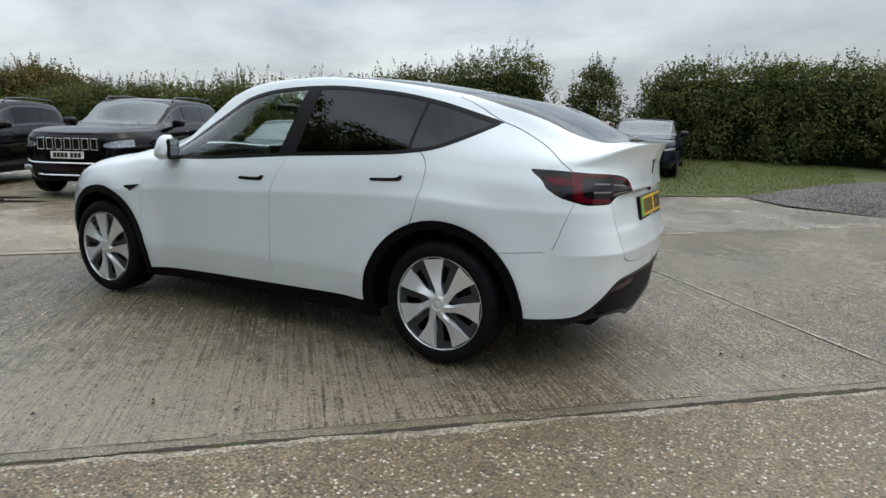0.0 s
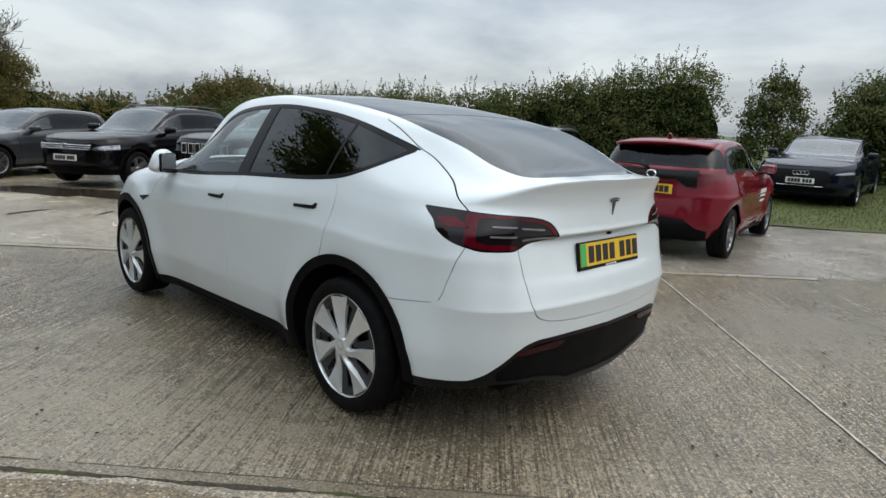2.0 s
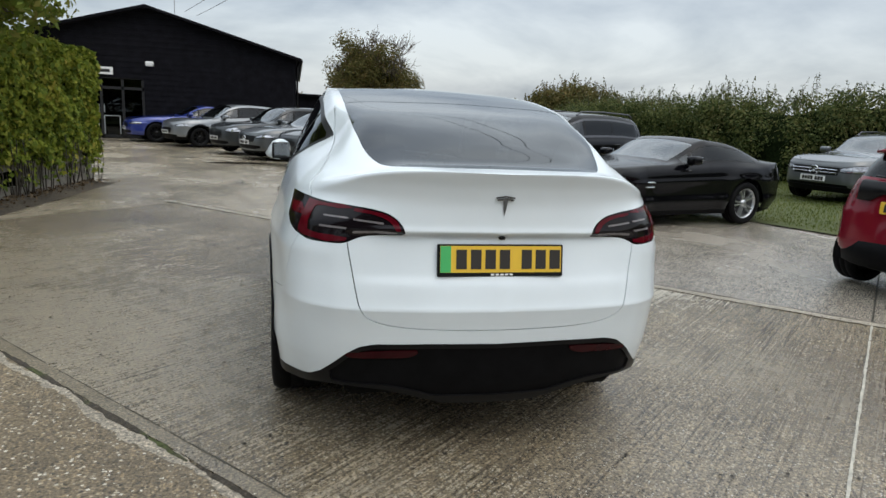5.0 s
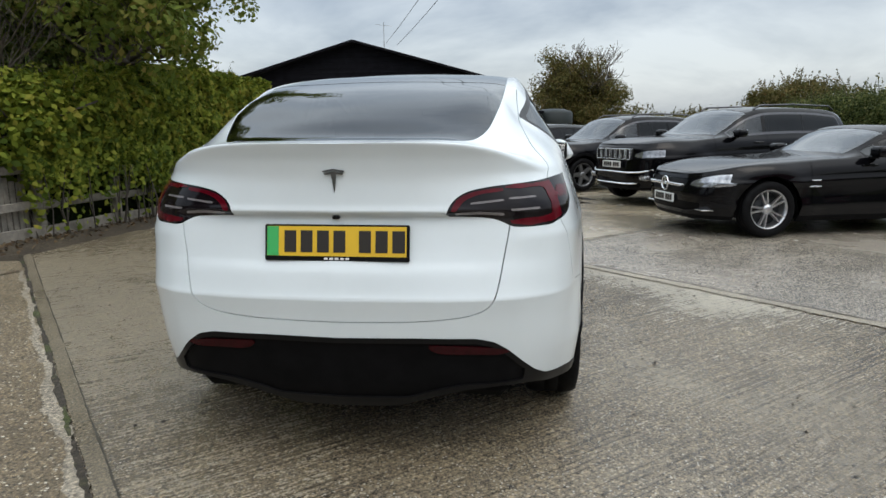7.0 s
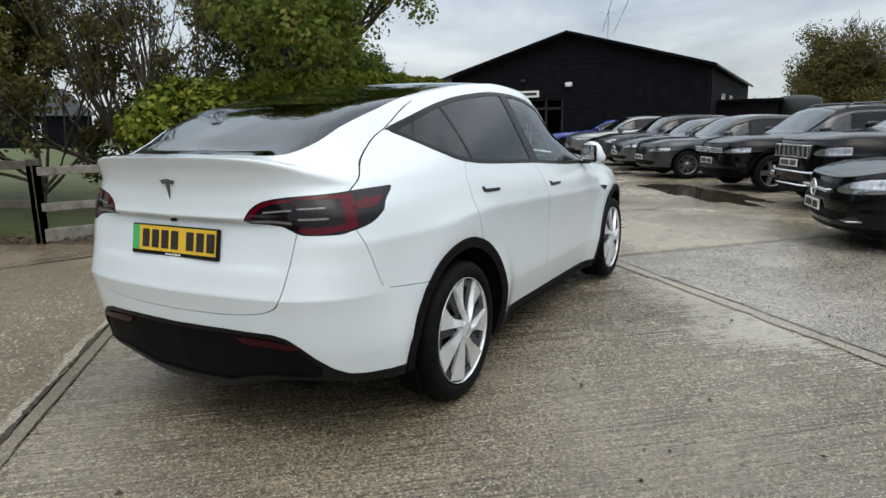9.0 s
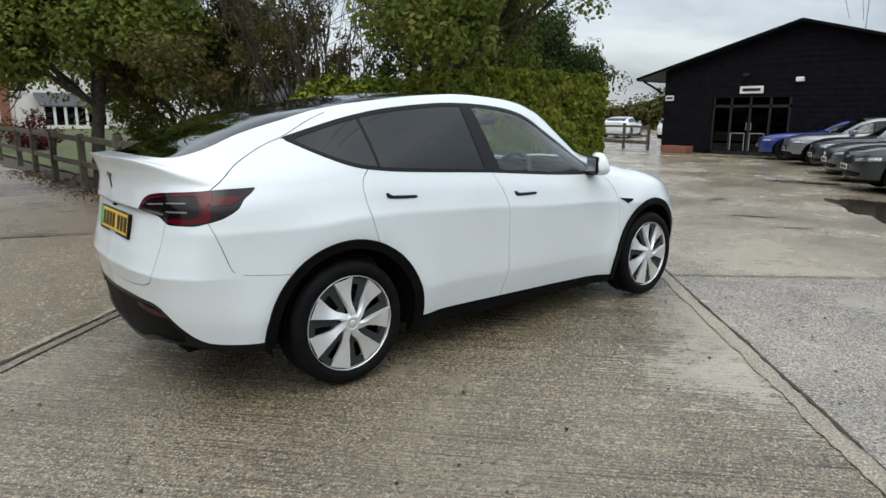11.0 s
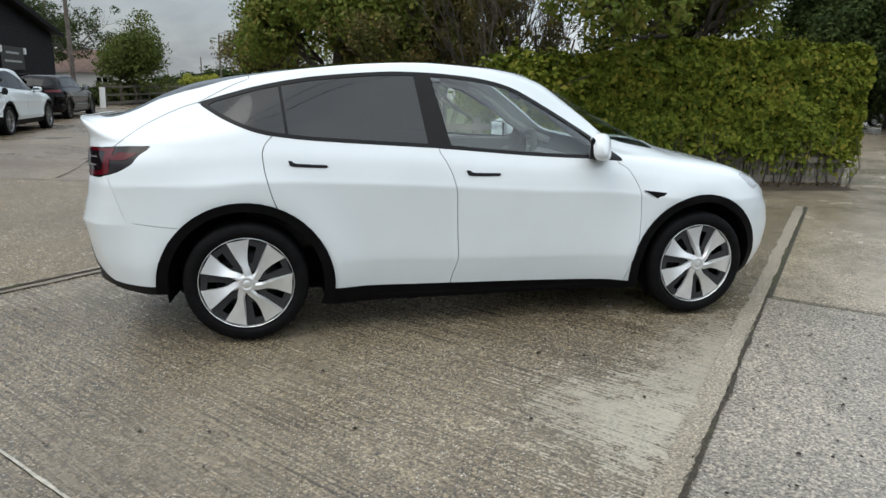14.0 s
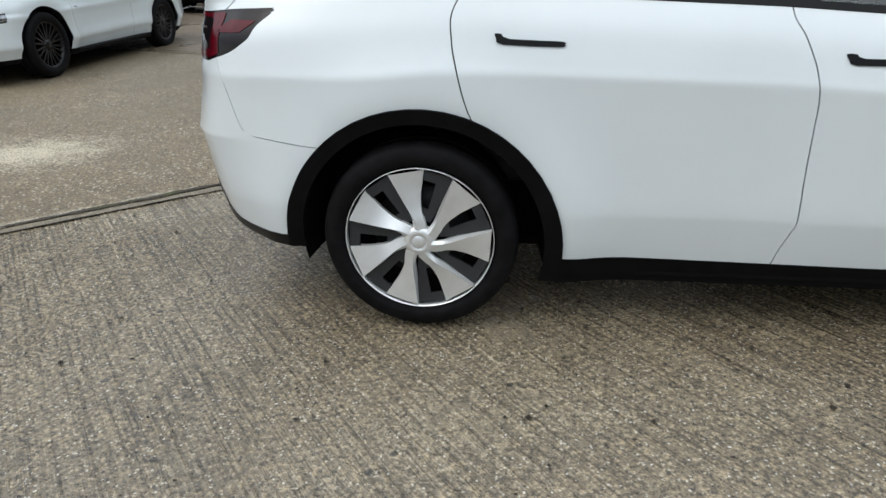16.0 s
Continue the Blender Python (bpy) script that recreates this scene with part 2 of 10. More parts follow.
def bump_to(n, l, bsdf, height, strength, dist=0.01):
    b = n.new("ShaderNodeBump")
    b.inputs["Strength"].default_value, b.inputs["Distance"].default_value = strength, dist
    l.new(height, b.inputs["Height"])
    l.new(b.outputs[0], bsdf.inputs["Normal"])


def obj_vec(n):
    return n.new("ShaderNodeTexCoord").outputs["Object"]


def world_vec(n):
    return n.new("ShaderNodeNewGeometry").outputs["Position"]


def plain(name, col, rough=0.5, metal=0.0, vary=0.12, scale=6.0, bump=0.0, spec=0.5):
    """A painted or moulded surface with slight dirt and grain."""
    m, n, l, b = mat_new(name)
    v = obj_vec(n)
    t = noise_node(n, l, scale, 5, 0.6, v)
    lo = tuple(c * (1 - vary) for c in col)
    hi = tuple(min(1, c * (1 + vary)) for c in col)
    l.new(ramp_node(n, l, t.outputs["Fac"], [(0.3, lo), (0.7, hi)]).outputs["Color"], b.inputs["Base Color"])
    b.inputs["Metallic"].default_value = metal
    b.inputs["Specular IOR Level"].default_value = spec
    g = noise_node(n, l, scale * 9, 3, 0.6, v)
    mr = n.new("ShaderNodeMapRange")
    mr.inputs["To Min"].default_value, mr.inputs["To Max"].default_value = max(0.02, rough - 0.08), min(1, rough + 0.08)
    l.new(g.outputs["Fac"], mr.inputs["Value"])
    l.new(mr.outputs[0], b.inputs["Roughness"])
    if bump:
        bump_to(n, l, b, g.outputs["Fac"], bump, 0.004)
    return m


def paint(name, col, rough=0.3, metal=0.0, coat=1.5):
    """Car paint under clear coat, with fine rain beads and road film."""
    m, n, l, b = mat_new(name)
    v = obj_vec(n)
    dirt = noise_node(n, l, 1.7, 5, 0.6, v)
    c2 = tuple(c * 0.94 for c in col)
    l.new(ramp_node(n, l, dirt.outputs["Fac"], [(0.35, col), (0.75, c2)]).outputs["Color"], b.inputs["Base Color"])
    b.inputs["Metallic"].default_value = metal
    b.inputs["Roughness"].default_value = rough
    b.inputs["Coat Weight"].default_value = 1.0
    b.inputs["Coat Roughness"].default_value = 0.04
    b.inputs["Coat IOR"].default_value = coat
    b.inputs["Specular IOR Level"].default_value = 0.5 if coat > 1.45 else 0.0
    beads = noise_node(n, l, 420, 2, 0.5, v)
    sharp = ramp_node(n, l, beads.outputs["Fac"], [(0.6, (0, 0, 0)), (0.7, (1, 1, 1))])
    bu = n.new("ShaderNodeBump")
    bu.inputs["Strength"].default_value, bu.inputs["Distance"].default_value = 0.05, 0.001
    l.new(sharp.outputs["Color"], bu.inputs["Height"])
    l.new(bu.outputs[0], b.inputs["Coat Normal"])
    return m


def glass(name, tint, rough=0.0, gloss=(0.9, 0.93, 0.95), ior=1.42):
    """Thin pane: tinted see-through with mirror gloss by angle."""
    m = bpy.data.materials.new(name)
    m.use_nodes = True
    n, l = m.node_tree.nodes, m.node_tree.links
    n.clear()
    tr = n.new("ShaderNodeBsdfTransparent")
    tr.inputs[0].default_value = (*tint, 1)
    gl = n.new("ShaderNodeBsdfGlossy")
    gl.inputs["Color"].default_value = (*gloss, 1)
    gl.inputs["Roughness"].default_value = rough
    lw = n.new("ShaderNodeLayerWeight")
    lw.inputs["Blend"].default_value = 0.5
    p5 = n.new("ShaderNodeMath")
    p5.operation = "POWER"
    l.new(lw.outputs["Facing"], p5.inputs[0])
    p5.inputs[1].default_value = 5.0
    f0 = ((ior - 1) / (ior + 1)) ** 2
    fr = n.new("ShaderNodeMapRange")
    fr.inputs["To Min"].default_value = f0
    l.new(p5.outputs[0], fr.inputs["Value"])
    mx = n.new("ShaderNodeMixShader")
    l.new(fr.outputs[0], mx.inputs[0])
    l.new(tr.outputs[0], mx.inputs[1])
    l.new(gl.outputs[0], mx.inputs[2])
    o = n.new("ShaderNodeOutputMaterial")
    l.new(mx.outputs[0], o.inputs["Surface"])
    return m


M_WHITE = paint("white_paint", (0.735, 0.795, 0.815))
M_TRIM = plain("black_trim", (0.005, 0.005, 0.0055), 0.34, vary=0.2, scale=9, spec=0.2)
M_CLAD = plain("black_cladding", (0.0045, 0.0045, 0.005), 0.5, vary=0.3, scale=14, bump=0.12, spec=0.06)
M_UNDER = plain("underbody_black", (0.004, 0.004, 0.004), 0.9, spec=0.1)
M_TYRE = plain("tyre_rubber", (0.007, 0.007, 0.0075), 0.6, vary=0.35, scale=20, bump=0.15, spec=0.07)
M_SILVER = plain("silver_wheel", (0.76, 0.78, 0.78), 0.35, 0.58, 0.06, 12)
M_DARKDISC = plain("dull_brake_disc", (0.02, 0.02, 0.02), 0.5, 0.6, 0.2, 20)
M_GREYRIM = plain("dark_grey_wheel", (0.035, 0.037, 0.040), 0.45, 0.3, 0.1, 14)
M_CHROME = plain("chrome", (0.80, 0.81, 0.83), 0.22, 1.0, 0.05, 10)
M_GLASS = glass("clear_glass", (0.90, 0.97, 0.94), ior=1.75)
M_TINT = glass("privacy_glass", (0.014, 0.015, 0.016), ior=1.58)
M_REARGLASS = glass("dark_rear_glass", (0.035, 0.038, 0.04), ior=2.0)
M_ROOFGLASS = glass("roof_glass", (0.02, 0.022, 0.025), ior=1.75)
M_LINING = plain("pale_cabin_lining", (0.28, 0.285, 0.28), 0.8, vary=0.1, scale=30, spec=0.1)
M_MIRROR = plain("mirror_glass", (0.86, 0.88, 0.9), 0.03, 1.0, 0.02, 5)
M_RED = plain("red_lens", (0.082, 0.0022, 0.007), 0.12, vary=0.25, scale=30, spec=0.3)
M_REDDARK = plain("dark_red_lens", (0.024, 0.0015, 0.003), 0.15, vary=0.2, scale=30, spec=0.2)
M_LENS = plain("smoked_lens", (0.007, 0.005, 0.006), 0.06, vary=0.2, scale=30, spec=0.35)
M_CLEARLENS = plain("clear_lens", (0.5, 0.52, 0.54), 0.1, 0.3, 0.2, 40)
M_LAMPBAR = plain("lamp_light_guide", (0.20, 0.185, 0.185), 0.15, 0.2, 0.2, 40)
M_EMBLEM = plain("dark_chrome", (0.13, 0.135, 0.14), 0.25, 0.6, 0.1, 20)
M_SEAT = plain("black_upholstery", (0.045, 0.045, 0.046), 0.6, vary=0.2, scale=20)
M_DASH = plain("grey_black_dashboard", (0.10, 0.10, 0.102), 0.55, vary=0.2, scale=20)
M_YELLOW = plain("yellow_plate", (0.72, 0.46, 0.035), 0.35, vary=0.05)
M_WPLATE = plain("white_plate", (0.75, 0.75, 0.73), 0.35, vary=0.05)
M_GREEN = plain("green_flash", (0.06, 0.42, 0.12), 0.35, vary=0.05)
M_INK = plain("plate_ink", (0.02, 0.016, 0.012), 0.5)
# ---------- ground materials ----------
def concrete(name, dark, mid, pale, wet=(0.22, 0.5), groove=0.0, angle=0.0, light_stone=0.10, dark_stone=0.12, stone=95.0, patches=(), stain=0.5, relief=0.5, film=0.55):
    """Weathered yard concrete: stained slab, exposed aggregate, broom marks along one direction, damp gloss."""
    m, n, l, b = mat_new(name)
    pos = world_vec(n)
    mp = n.new("ShaderNodeMapping")
    mp.inputs["Rotation"].default_value = (0, 0, radians(-angle))
    l.new(pos, mp.inputs["Vector"])
    flat = mp.outputs[0]
    big = noise_node(n, l, 0.55, 5, 0.62, pos, 0.4)
    mids = noise_node(n, l, 5.0, 5, 0.65, pos)
    fine = noise_node(n, l, 75.0, 3, 0.65, pos)
    c = ramp_node(n, l, big.outputs["Fac"], [(0.30, dark), (0.50, mid), (0.72, pale)]).outputs["Color"]
    c = mix_col(n, l, 0.55 * stain, c, ramp_node(n, l, mids.outputs["Fac"], [(0.3, tuple(q * 0.62 for q in mid)), (0.7, tuple(min(1, q * 1.32) for q in mid))]).outputs["Color"])
    c = mix_col(n, l, 0.85, c, mix_col(n, l, 1.0, c, ramp_node(n, l, fine.outputs["Fac"], [(0.36, (0.18, 0.17, 0.16)), (0.47, (0.82, 0.82, 0.82)), (0.55, (1, 1, 1)), (0.65, (2.1, 2.0, 1.85))]).outputs["Color"], "MULTIPLY"))
    height = fine.outputs["Fac"]
    streak = fine.outputs["Fac"]
    if groove:
        st = n.new("ShaderNodeMapping")
        st.inputs["Scale"].default_value = (1.1, 60.0, 1.0)
        l.new(flat, st.inputs["Vector"])
        g = noise_node(n, l, 1.0, 4, 0.7, st.outputs[0])
        streak = g.outputs["Fac"]
        lines = ramp_node(n, l, g.outputs["Fac"], [(0.36, (0.22, 0.195, 0.16)), (0.50, (0.92, 0.92, 0.92)), (0.66, (1.12, 1.12, 1.10))])
        gm = noise_node(n, l, 0.9, 3, 0.6, pos)
        gfac = val(n, l, "MULTIPLY", ramp_node(n, l, gm.outputs["Fac"], [(0.3, (0.45, 0.45, 0.45)), (0.6, (1, 1, 1))]).outputs["Color"], groove)
        c = mix_col(n, l, gfac, c, mix_col(n, l, 1.0, c, lines.outputs["Color"], "MULTIPLY"))
        height = val(n, l, "ADD", height, val(n, l, "MULTIPLY", g.outputs["Fac"], 2.2))
    wob = noise_node(n, l, 160.0, 2, 0.6, pos)
    off = n.new("ShaderNodeVectorMath")
    off.operation = "MULTIPLY_ADD"
    l.new(wob.outputs["Color"], off.inputs[0])
    off.inputs[1].default_value = (0.016, 0.016, 0.0)
    l.new(pos, off.inputs[2])
    vor = n.new("ShaderNodeTexVoronoi")
    vor.inputs["Scale"].default_value = stone
    l.new(off.outputs[0], vor.inputs["Vector"])
    vs = n.new("ShaderNodeSeparateColor")
    l.new(vor.outputs["Color"], vs.inputs[0])
    near = ramp_node(n, l, val(n, l, "DIVIDE", vor.outputs["Distance"], val(n, l, "ADD", val(n, l, "MULTIPLY", vs.outputs[2], 1.1), 0.35)), [(0.28, (1, 1, 1)), (0.46, (0, 0, 0))]).outputs["Color"]
    is_light = val(n, l, "MULTIPLY", val(n, l, "GREATER_THAN", vs.outputs[0], 1 - light_stone), near)
    is_dark = val(n, l, "MULTIPLY", val(n, l, "LESS_THAN", vs.outputs[0], dark_stone), near)
    tone = ramp_node(n, l, vs.outputs[1], [(0.0, (0.34, 0.25, 0.14)), (0.4, (0.52, 0.46, 0.34)), (1.0, (0.80, 0.76, 0.66))]).outputs["Color"]
    c = mix_col(n, l, val(n, l, "MULTIPLY", is_light, 0.9), c, tone)
    c = mix_col(n, l, val(n, l, "MULTIPLY", is_dark, 0.8), c, (0.035, 0.031, 0.028))
    v2 = n.new("ShaderNodeTexVoronoi")
    v2.inputs["Scale"].default_value = 9.0
    l.new(off.outputs[0], v2.inputs["Vector"])
    s2 = n.new("ShaderNodeSeparateColor")
    l.new(v2.outputs["Color"], s2.inputs[0])
    chip = val(n, l, "MULTIPLY", val(n, l, "GREATER_THAN", s2.outputs[1], 0.60), val(n, l, "LESS_THAN", v2.outputs["Distance"], val(n, l, "MULTIPLY", s2.outputs[2], 0.12)))
    c = mix_col(n, l, val(n, l, "MULTIPLY", chip, 0.85), c, (0.02, 0.018, 0.016))
    rough_fac = big.outputs["Fac"]
    for (px, py, rx, ry, ang, colr, amount) in patches:
        pm = n.new("ShaderNodeMapping")
        pm.vector_type = "TEXTURE"
        pm.inputs["Location"].default_value = (px, py, 0)
        pm.inputs["Rotation"].default_value = (0, 0, radians(ang))
        pm.inputs["Scale"].default_value = (rx, ry, 1)
        l.new(pos, pm.inputs["Vector"])
        ln = n.new("ShaderNodeVectorMath")
        ln.operation = "LENGTH"
        l.new(pm.outputs[0], ln.inputs[0])
        edge = val(n, l, "ADD", ln.outputs["Value"], val(n, l, "MULTIPLY", val(n, l, "SUBTRACT", noise_node(n, l, 7.0, 6, 0.72, pos).outputs["Fac"], 0.5), 2.1))
        edge = val(n, l, "SUBTRACT", edge, val(n, l, "MULTIPLY", val(n, l, "SUBTRACT", streak, 0.5), 2.6))
        edge = val(n, l, "SUBTRACT", edge, val(n, l, "MULTIPLY", val(n, l, "SUBTRACT", fine.outputs["Fac"], 0.5), 1.8))
        mask = ramp_node(n, l, edge, [(0.1, (1, 1, 1)), (1.25, (0, 0, 0))]).outputs["Color"]
        c = mix_col(n, l, val(n, l, "MULTIPLY", mask, amount), c, colr)
        rough_fac = val(n, l, "ADD", rough_fac, val(n, l, "MULTIPLY", mask, 0.4))
    l.new(c, b.inputs["Base Color"])
    mr = n.new("ShaderNodeMapRange")
    mr.inputs["From Min"].default_value, mr.inputs["From Max"].default_value = 0.35, 0.68
    mr.inputs["To Min"].default_value, mr.inputs["To Max"].default_value = wet
    l.new(rough_fac, mr.inputs["Value"])
    l.new(mr.outputs[0], b.inputs["Roughness"])
    b.inputs["Specular IOR Level"].default_value = film
    stones = val(n, l, "ADD", height, val(n, l, "MULTIPLY", near, 0.5))
    bump_to(n, l, b, stones, relief, 0.007)
    return m


def soil_like(name):
    """Dark crumbly dirt with green moss in places."""
    m, n, l, b = mat_new(name)
    p = world_vec(n)
    grit = noise_node(n, l, 55, 5, 0.7, p)
    moss = noise_node(n, l, 2.6, 4, 0.6, p)
    c1 = ramp_node(n, l, grit.outputs["Fac"], [(0.3, (0.014, 0.011, 0.008)), (0.55, (0.05, 0.04, 0.026)), (0.75, (0.13, 0.11, 0.08))]).outputs["Color"]
    c2 = ramp_node(n, l, grit.outputs["Fac"], [(0.3, (0.015, 0.02, 0.005)), (0.7, (0.09, 0.11, 0.025))]).outputs["Color"]
    l.new(mix_col(n, l, ramp_node(n, l, moss.outputs["Fac"], [(0.52, (0, 0, 0)), (0.64, (1, 1, 1))]).outputs["Color"], c1, c2), b.inputs["Base Color"])
    b.inputs["Roughness"].default_value = 0.85
    bump_to(n, l, b, grit.outputs["Fac"], 0.9, 0.012)
    return m


BROOM = -49.0
M_SLAB = concrete("brushed_concrete", (0.137, 0.109, 0.071), (0.234, 0.191, 0.127), (0.328, 0.279, 0.196), (0.07, 0.30), 1.0, BROOM, 0.24, 0.24, 96, [(1.6, 2.9, 3.6, 1.5, 42, (0.36, 0.310, 0.226), 0.28), (-1.1, -2.9, 1.7, 1.0, 42, (0.125, 0.10, 0.066), 0.45), (2.35, -1.95, 1.6, 0.5, 45.5, (0.52, 0.48, 0.38), 0.54), (1.75, -2.15, 0.55, 0.55, 0, (0.52, 0.48, 0.38), 0.6)], relief=0.58, film=1.0)
M_SLABGREY = concrete("smooth_grey_concrete", (0.205, 0.184, 0.152), (0.302, 0.269, 0.222), (0.420, 0.372, 0.302), (0.10, 0.34), 0.35, BROOM, 0.10, 0.10, 100, relief=0.3, film=0.85)
M_SLABTAN = concrete("exposed_aggregate", (0.120, 0.090, 0.054), (0.188, 0.147, 0.091), (0.265, 0.215, 0.143), (0.36, 0.6), 0.0, 0, 0.27, 0.24, 62, [(-3.15, 1.1, 0.60, 0.42, 20, (0.58, 0.52, 0.39), 0.95)], stain=0.9, relief=0.9)
M_LANE = concrete("worn_tan_concrete", (0.095, 0.070, 0.046), (0.190, 0.146, 0.096), (0.285, 0.228, 0.155), (0.16, 0.5), 0.25, 165, 0.07, 0.10, 80, [(-4.3, 7.4, 1.6, 0.7, 165, (0.105, 0.070, 0.045), 0.75), (-6.2, 10.6, 2.6, 0.9, 165, (0.10, 0.068, 0.045), 0.7), (-3.0, 11.0, 1.2, 2.0, 0, (0.15, 0.105, 0.065), 0.6), (-1.2, 7.4, 0.9, 0.5, 165, (0.12, 0.085, 0.055), 0.6), (-4.5, 24.0, 3.0, 1.6, 150, (0.27, 0.19, 0.11), 0.6)], stain=1.0, relief=0.4, film=0.7)
M_YARD = concrete("yard_concrete", (0.215, 0.180, 0.125), (0.335, 0.286, 0.208), (0.48, 0.417, 0.310), (0.08, 0.34), 0.15, 20, 0.05, 0.05, 80, stain=0.9, relief=0.25, film=0.8)
M_TROWEL = concrete("trowelled_edge", (0.232, 0.203, 0.155), (0.332, 0.294, 0.229), (0.448, 0.397, 0.311), (0.25, 0.5), 0, 0, 0.03, 0.05, 110, relief=0.25)
M_TROWELGREY = concrete("trowelled_grey_edge", (0.105, 0.086, 0.060), (0.190, 0.160, 0.112), (0.285, 0.245, 0.180), (0.2, 0.5), 0, 0, 0.10, 0.14, 105, stain=1.0, relief=0.4)
M_MOSS = soil_like("mossy_joint_dirt")
M_JOINT = plain("joint_dirt", (0.05, 0.045, 0.032), 0.8, vary=0.5, scale=9, bump=0.5)
M_WHITEJOINT = plain("pale_sealant", (0.40, 0.375, 0.31), 0.6, vary=0.4, scale=20)


def soil(name, cols, scale, rough=0.9, bump=0.8):
    m, n, l, b = mat_new(name)
    p = world_vec(n)
    t = noise_node(n, l, scale, 6, 0.7, p)
    t2 = noise_node(n, l, scale * 0.06, 4, 0.6, p)
    f = val(n, l, "ADD", val(n, l, "MULTIPLY", t.outputs["Fac"], 0.6), val(n, l, "MULTIPLY", t2.outputs["Fac"], 0.4))
    l.new(ramp_node(n, l, f, [(0.3 + 0.4 * i / (len(cols) - 1), c) for i, c in enumerate(cols)]).outputs["Color"], b.inputs["Base Color"])
    b.inputs["Roughness"].default_value = rough
    bump_to(n, l, b, t.outputs["Fac"], bump, 0.03)
    return m


M_FIELD = soil("field_grass", [(0.035, 0.05, 0.016), (0.06, 0.085, 0.025), (0.10, 0.11, 0.035)], 3.0)
M_LAWN = soil("lawn_grass", [(0.035, 0.045, 0.012), (0.065, 0.082, 0.02), (0.13, 0.125, 0.045)], 18.0)
M_GRAVEL = soil("dark_gravel", [(0.045, 0.04, 0.038), (0.10, 0.094, 0.088), (0.21, 0.20, 0.185)], 26.0, 0.8, 1.0)
M_LITTER = soil("leaf_litter", [(0.022, 0.017, 0.010), (0.055, 0.042, 0.026), (0.12, 0.098, 0.062)], 26.0)


# ---------- ground ----------
def clip_half(poly, p, d):
    """Keeps the part of a convex outline to the left of the line through p along d."""
    out = []
    for i in range(len(poly)):
        a, b = poly[i], poly[(i + 1) % len(poly)]
        sa = d[0] * (a[1] - p[1]) - d[1] * (a[0] - p[0])
        sb = d[0] * (b[1] - p[1]) - d[1] * (b[0] - p[0])
        if sa >= 0:
            out.append(a)
        if sa * sb < 0:
            u = sa / (sa - sb)
            out.append((a[0] + (b[0] - a[0]) * u, a[1] + (b[1] - a[1]) * u))
    return out


def along(deg):
    return (math.cos(radians(deg)), math.sin(radians(deg)))


LINE_K = ((-2.21, -0.03), along(41.7))
LINE_J = ((3.68, -0.70), along(45.1))
LINE_W = ((-0.77, -2.10), along(-47.4))
LINE_D = ((3.69, -0.69), along(-43.0))
LINE_E = ((6.83, 2.47), along(-46.0))


def rise(x, y):
    """Height of the ground beyond the kerb line, where it climbs away from the yard's drain."""
    d = (x + 2.21) * -0.665 + (y + 0.03) * 0.747
    return 0.1 * (1 - math.exp(-d / 6.0)) if d > 0 else 0.0


def side(line, left=True, gap=0.0):
    """A line as a cutting edge: the part to its left (or right) is kept, drawn back by half the joint."""
    (px, py), (dx_, dy_) = line
    if not left:
        dx_, dy_ = -dx_, -dy_
    return (px - dy_ * gap, py + dx_ * gap), (dx_, dy_)


def slab(name, edges, mat, z, margin=0.11, parent=None, label=""):
    poly = [(-30.0, -14.0), (16.0, -14.0), (16.0, 12.0), (-30.0, 12.0)]
    for e in edges:
        poly = clip_half(poly, *e)
    bm = bmesh.new()
    top = [bm.verts.new((x, y, z)) for x, y in poly]
    f = bm.faces.new(top)
    bmesh.ops.inset_region(bm, faces=[f], thickness=0.006, depth=0.0)
    for v in top:
        v.co.z -= 0.006
    r = bmesh.ops.inset_region(bm, faces=[f], thickness=margin, depth=0.0)
    ring = set(r["faces"])
    low = [bm.verts.new((v.co.x, v.co.y, -0.14)) for v in top]
    k = len(top)
    for i in range(k):
        bm.faces.new((top[i], low[i], low[(i + 1) % k], top[(i + 1) % k]))
    ids = [1 if q in ring or q.normal.z < 0.9 else 0 for q in bm.faces]
    ob = part(name, bm, mat, parent, label)
    ob.data.materials.append(M_TROWEL)
    ob.data.polygons.foreach_set("material_index", ids)
    return ob


bm = bmesh.new()
N = 24
c0 = bm.verts.new((0, 0, -0.12))
ring0 = [bm.verts.new((1500 * math.cos(2 * math.pi * i / N), 1500 * math.sin(2 * math.pi * i / N), -0.12)) for i in range(N)]
for i in range(N):
    bm.faces.new((c0, ring0[i], ring0[(i + 1) % N]))
tagged(part("ground", bm, M_FIELD), "green farmland reaching to the horizon", "ground", kind="structure")

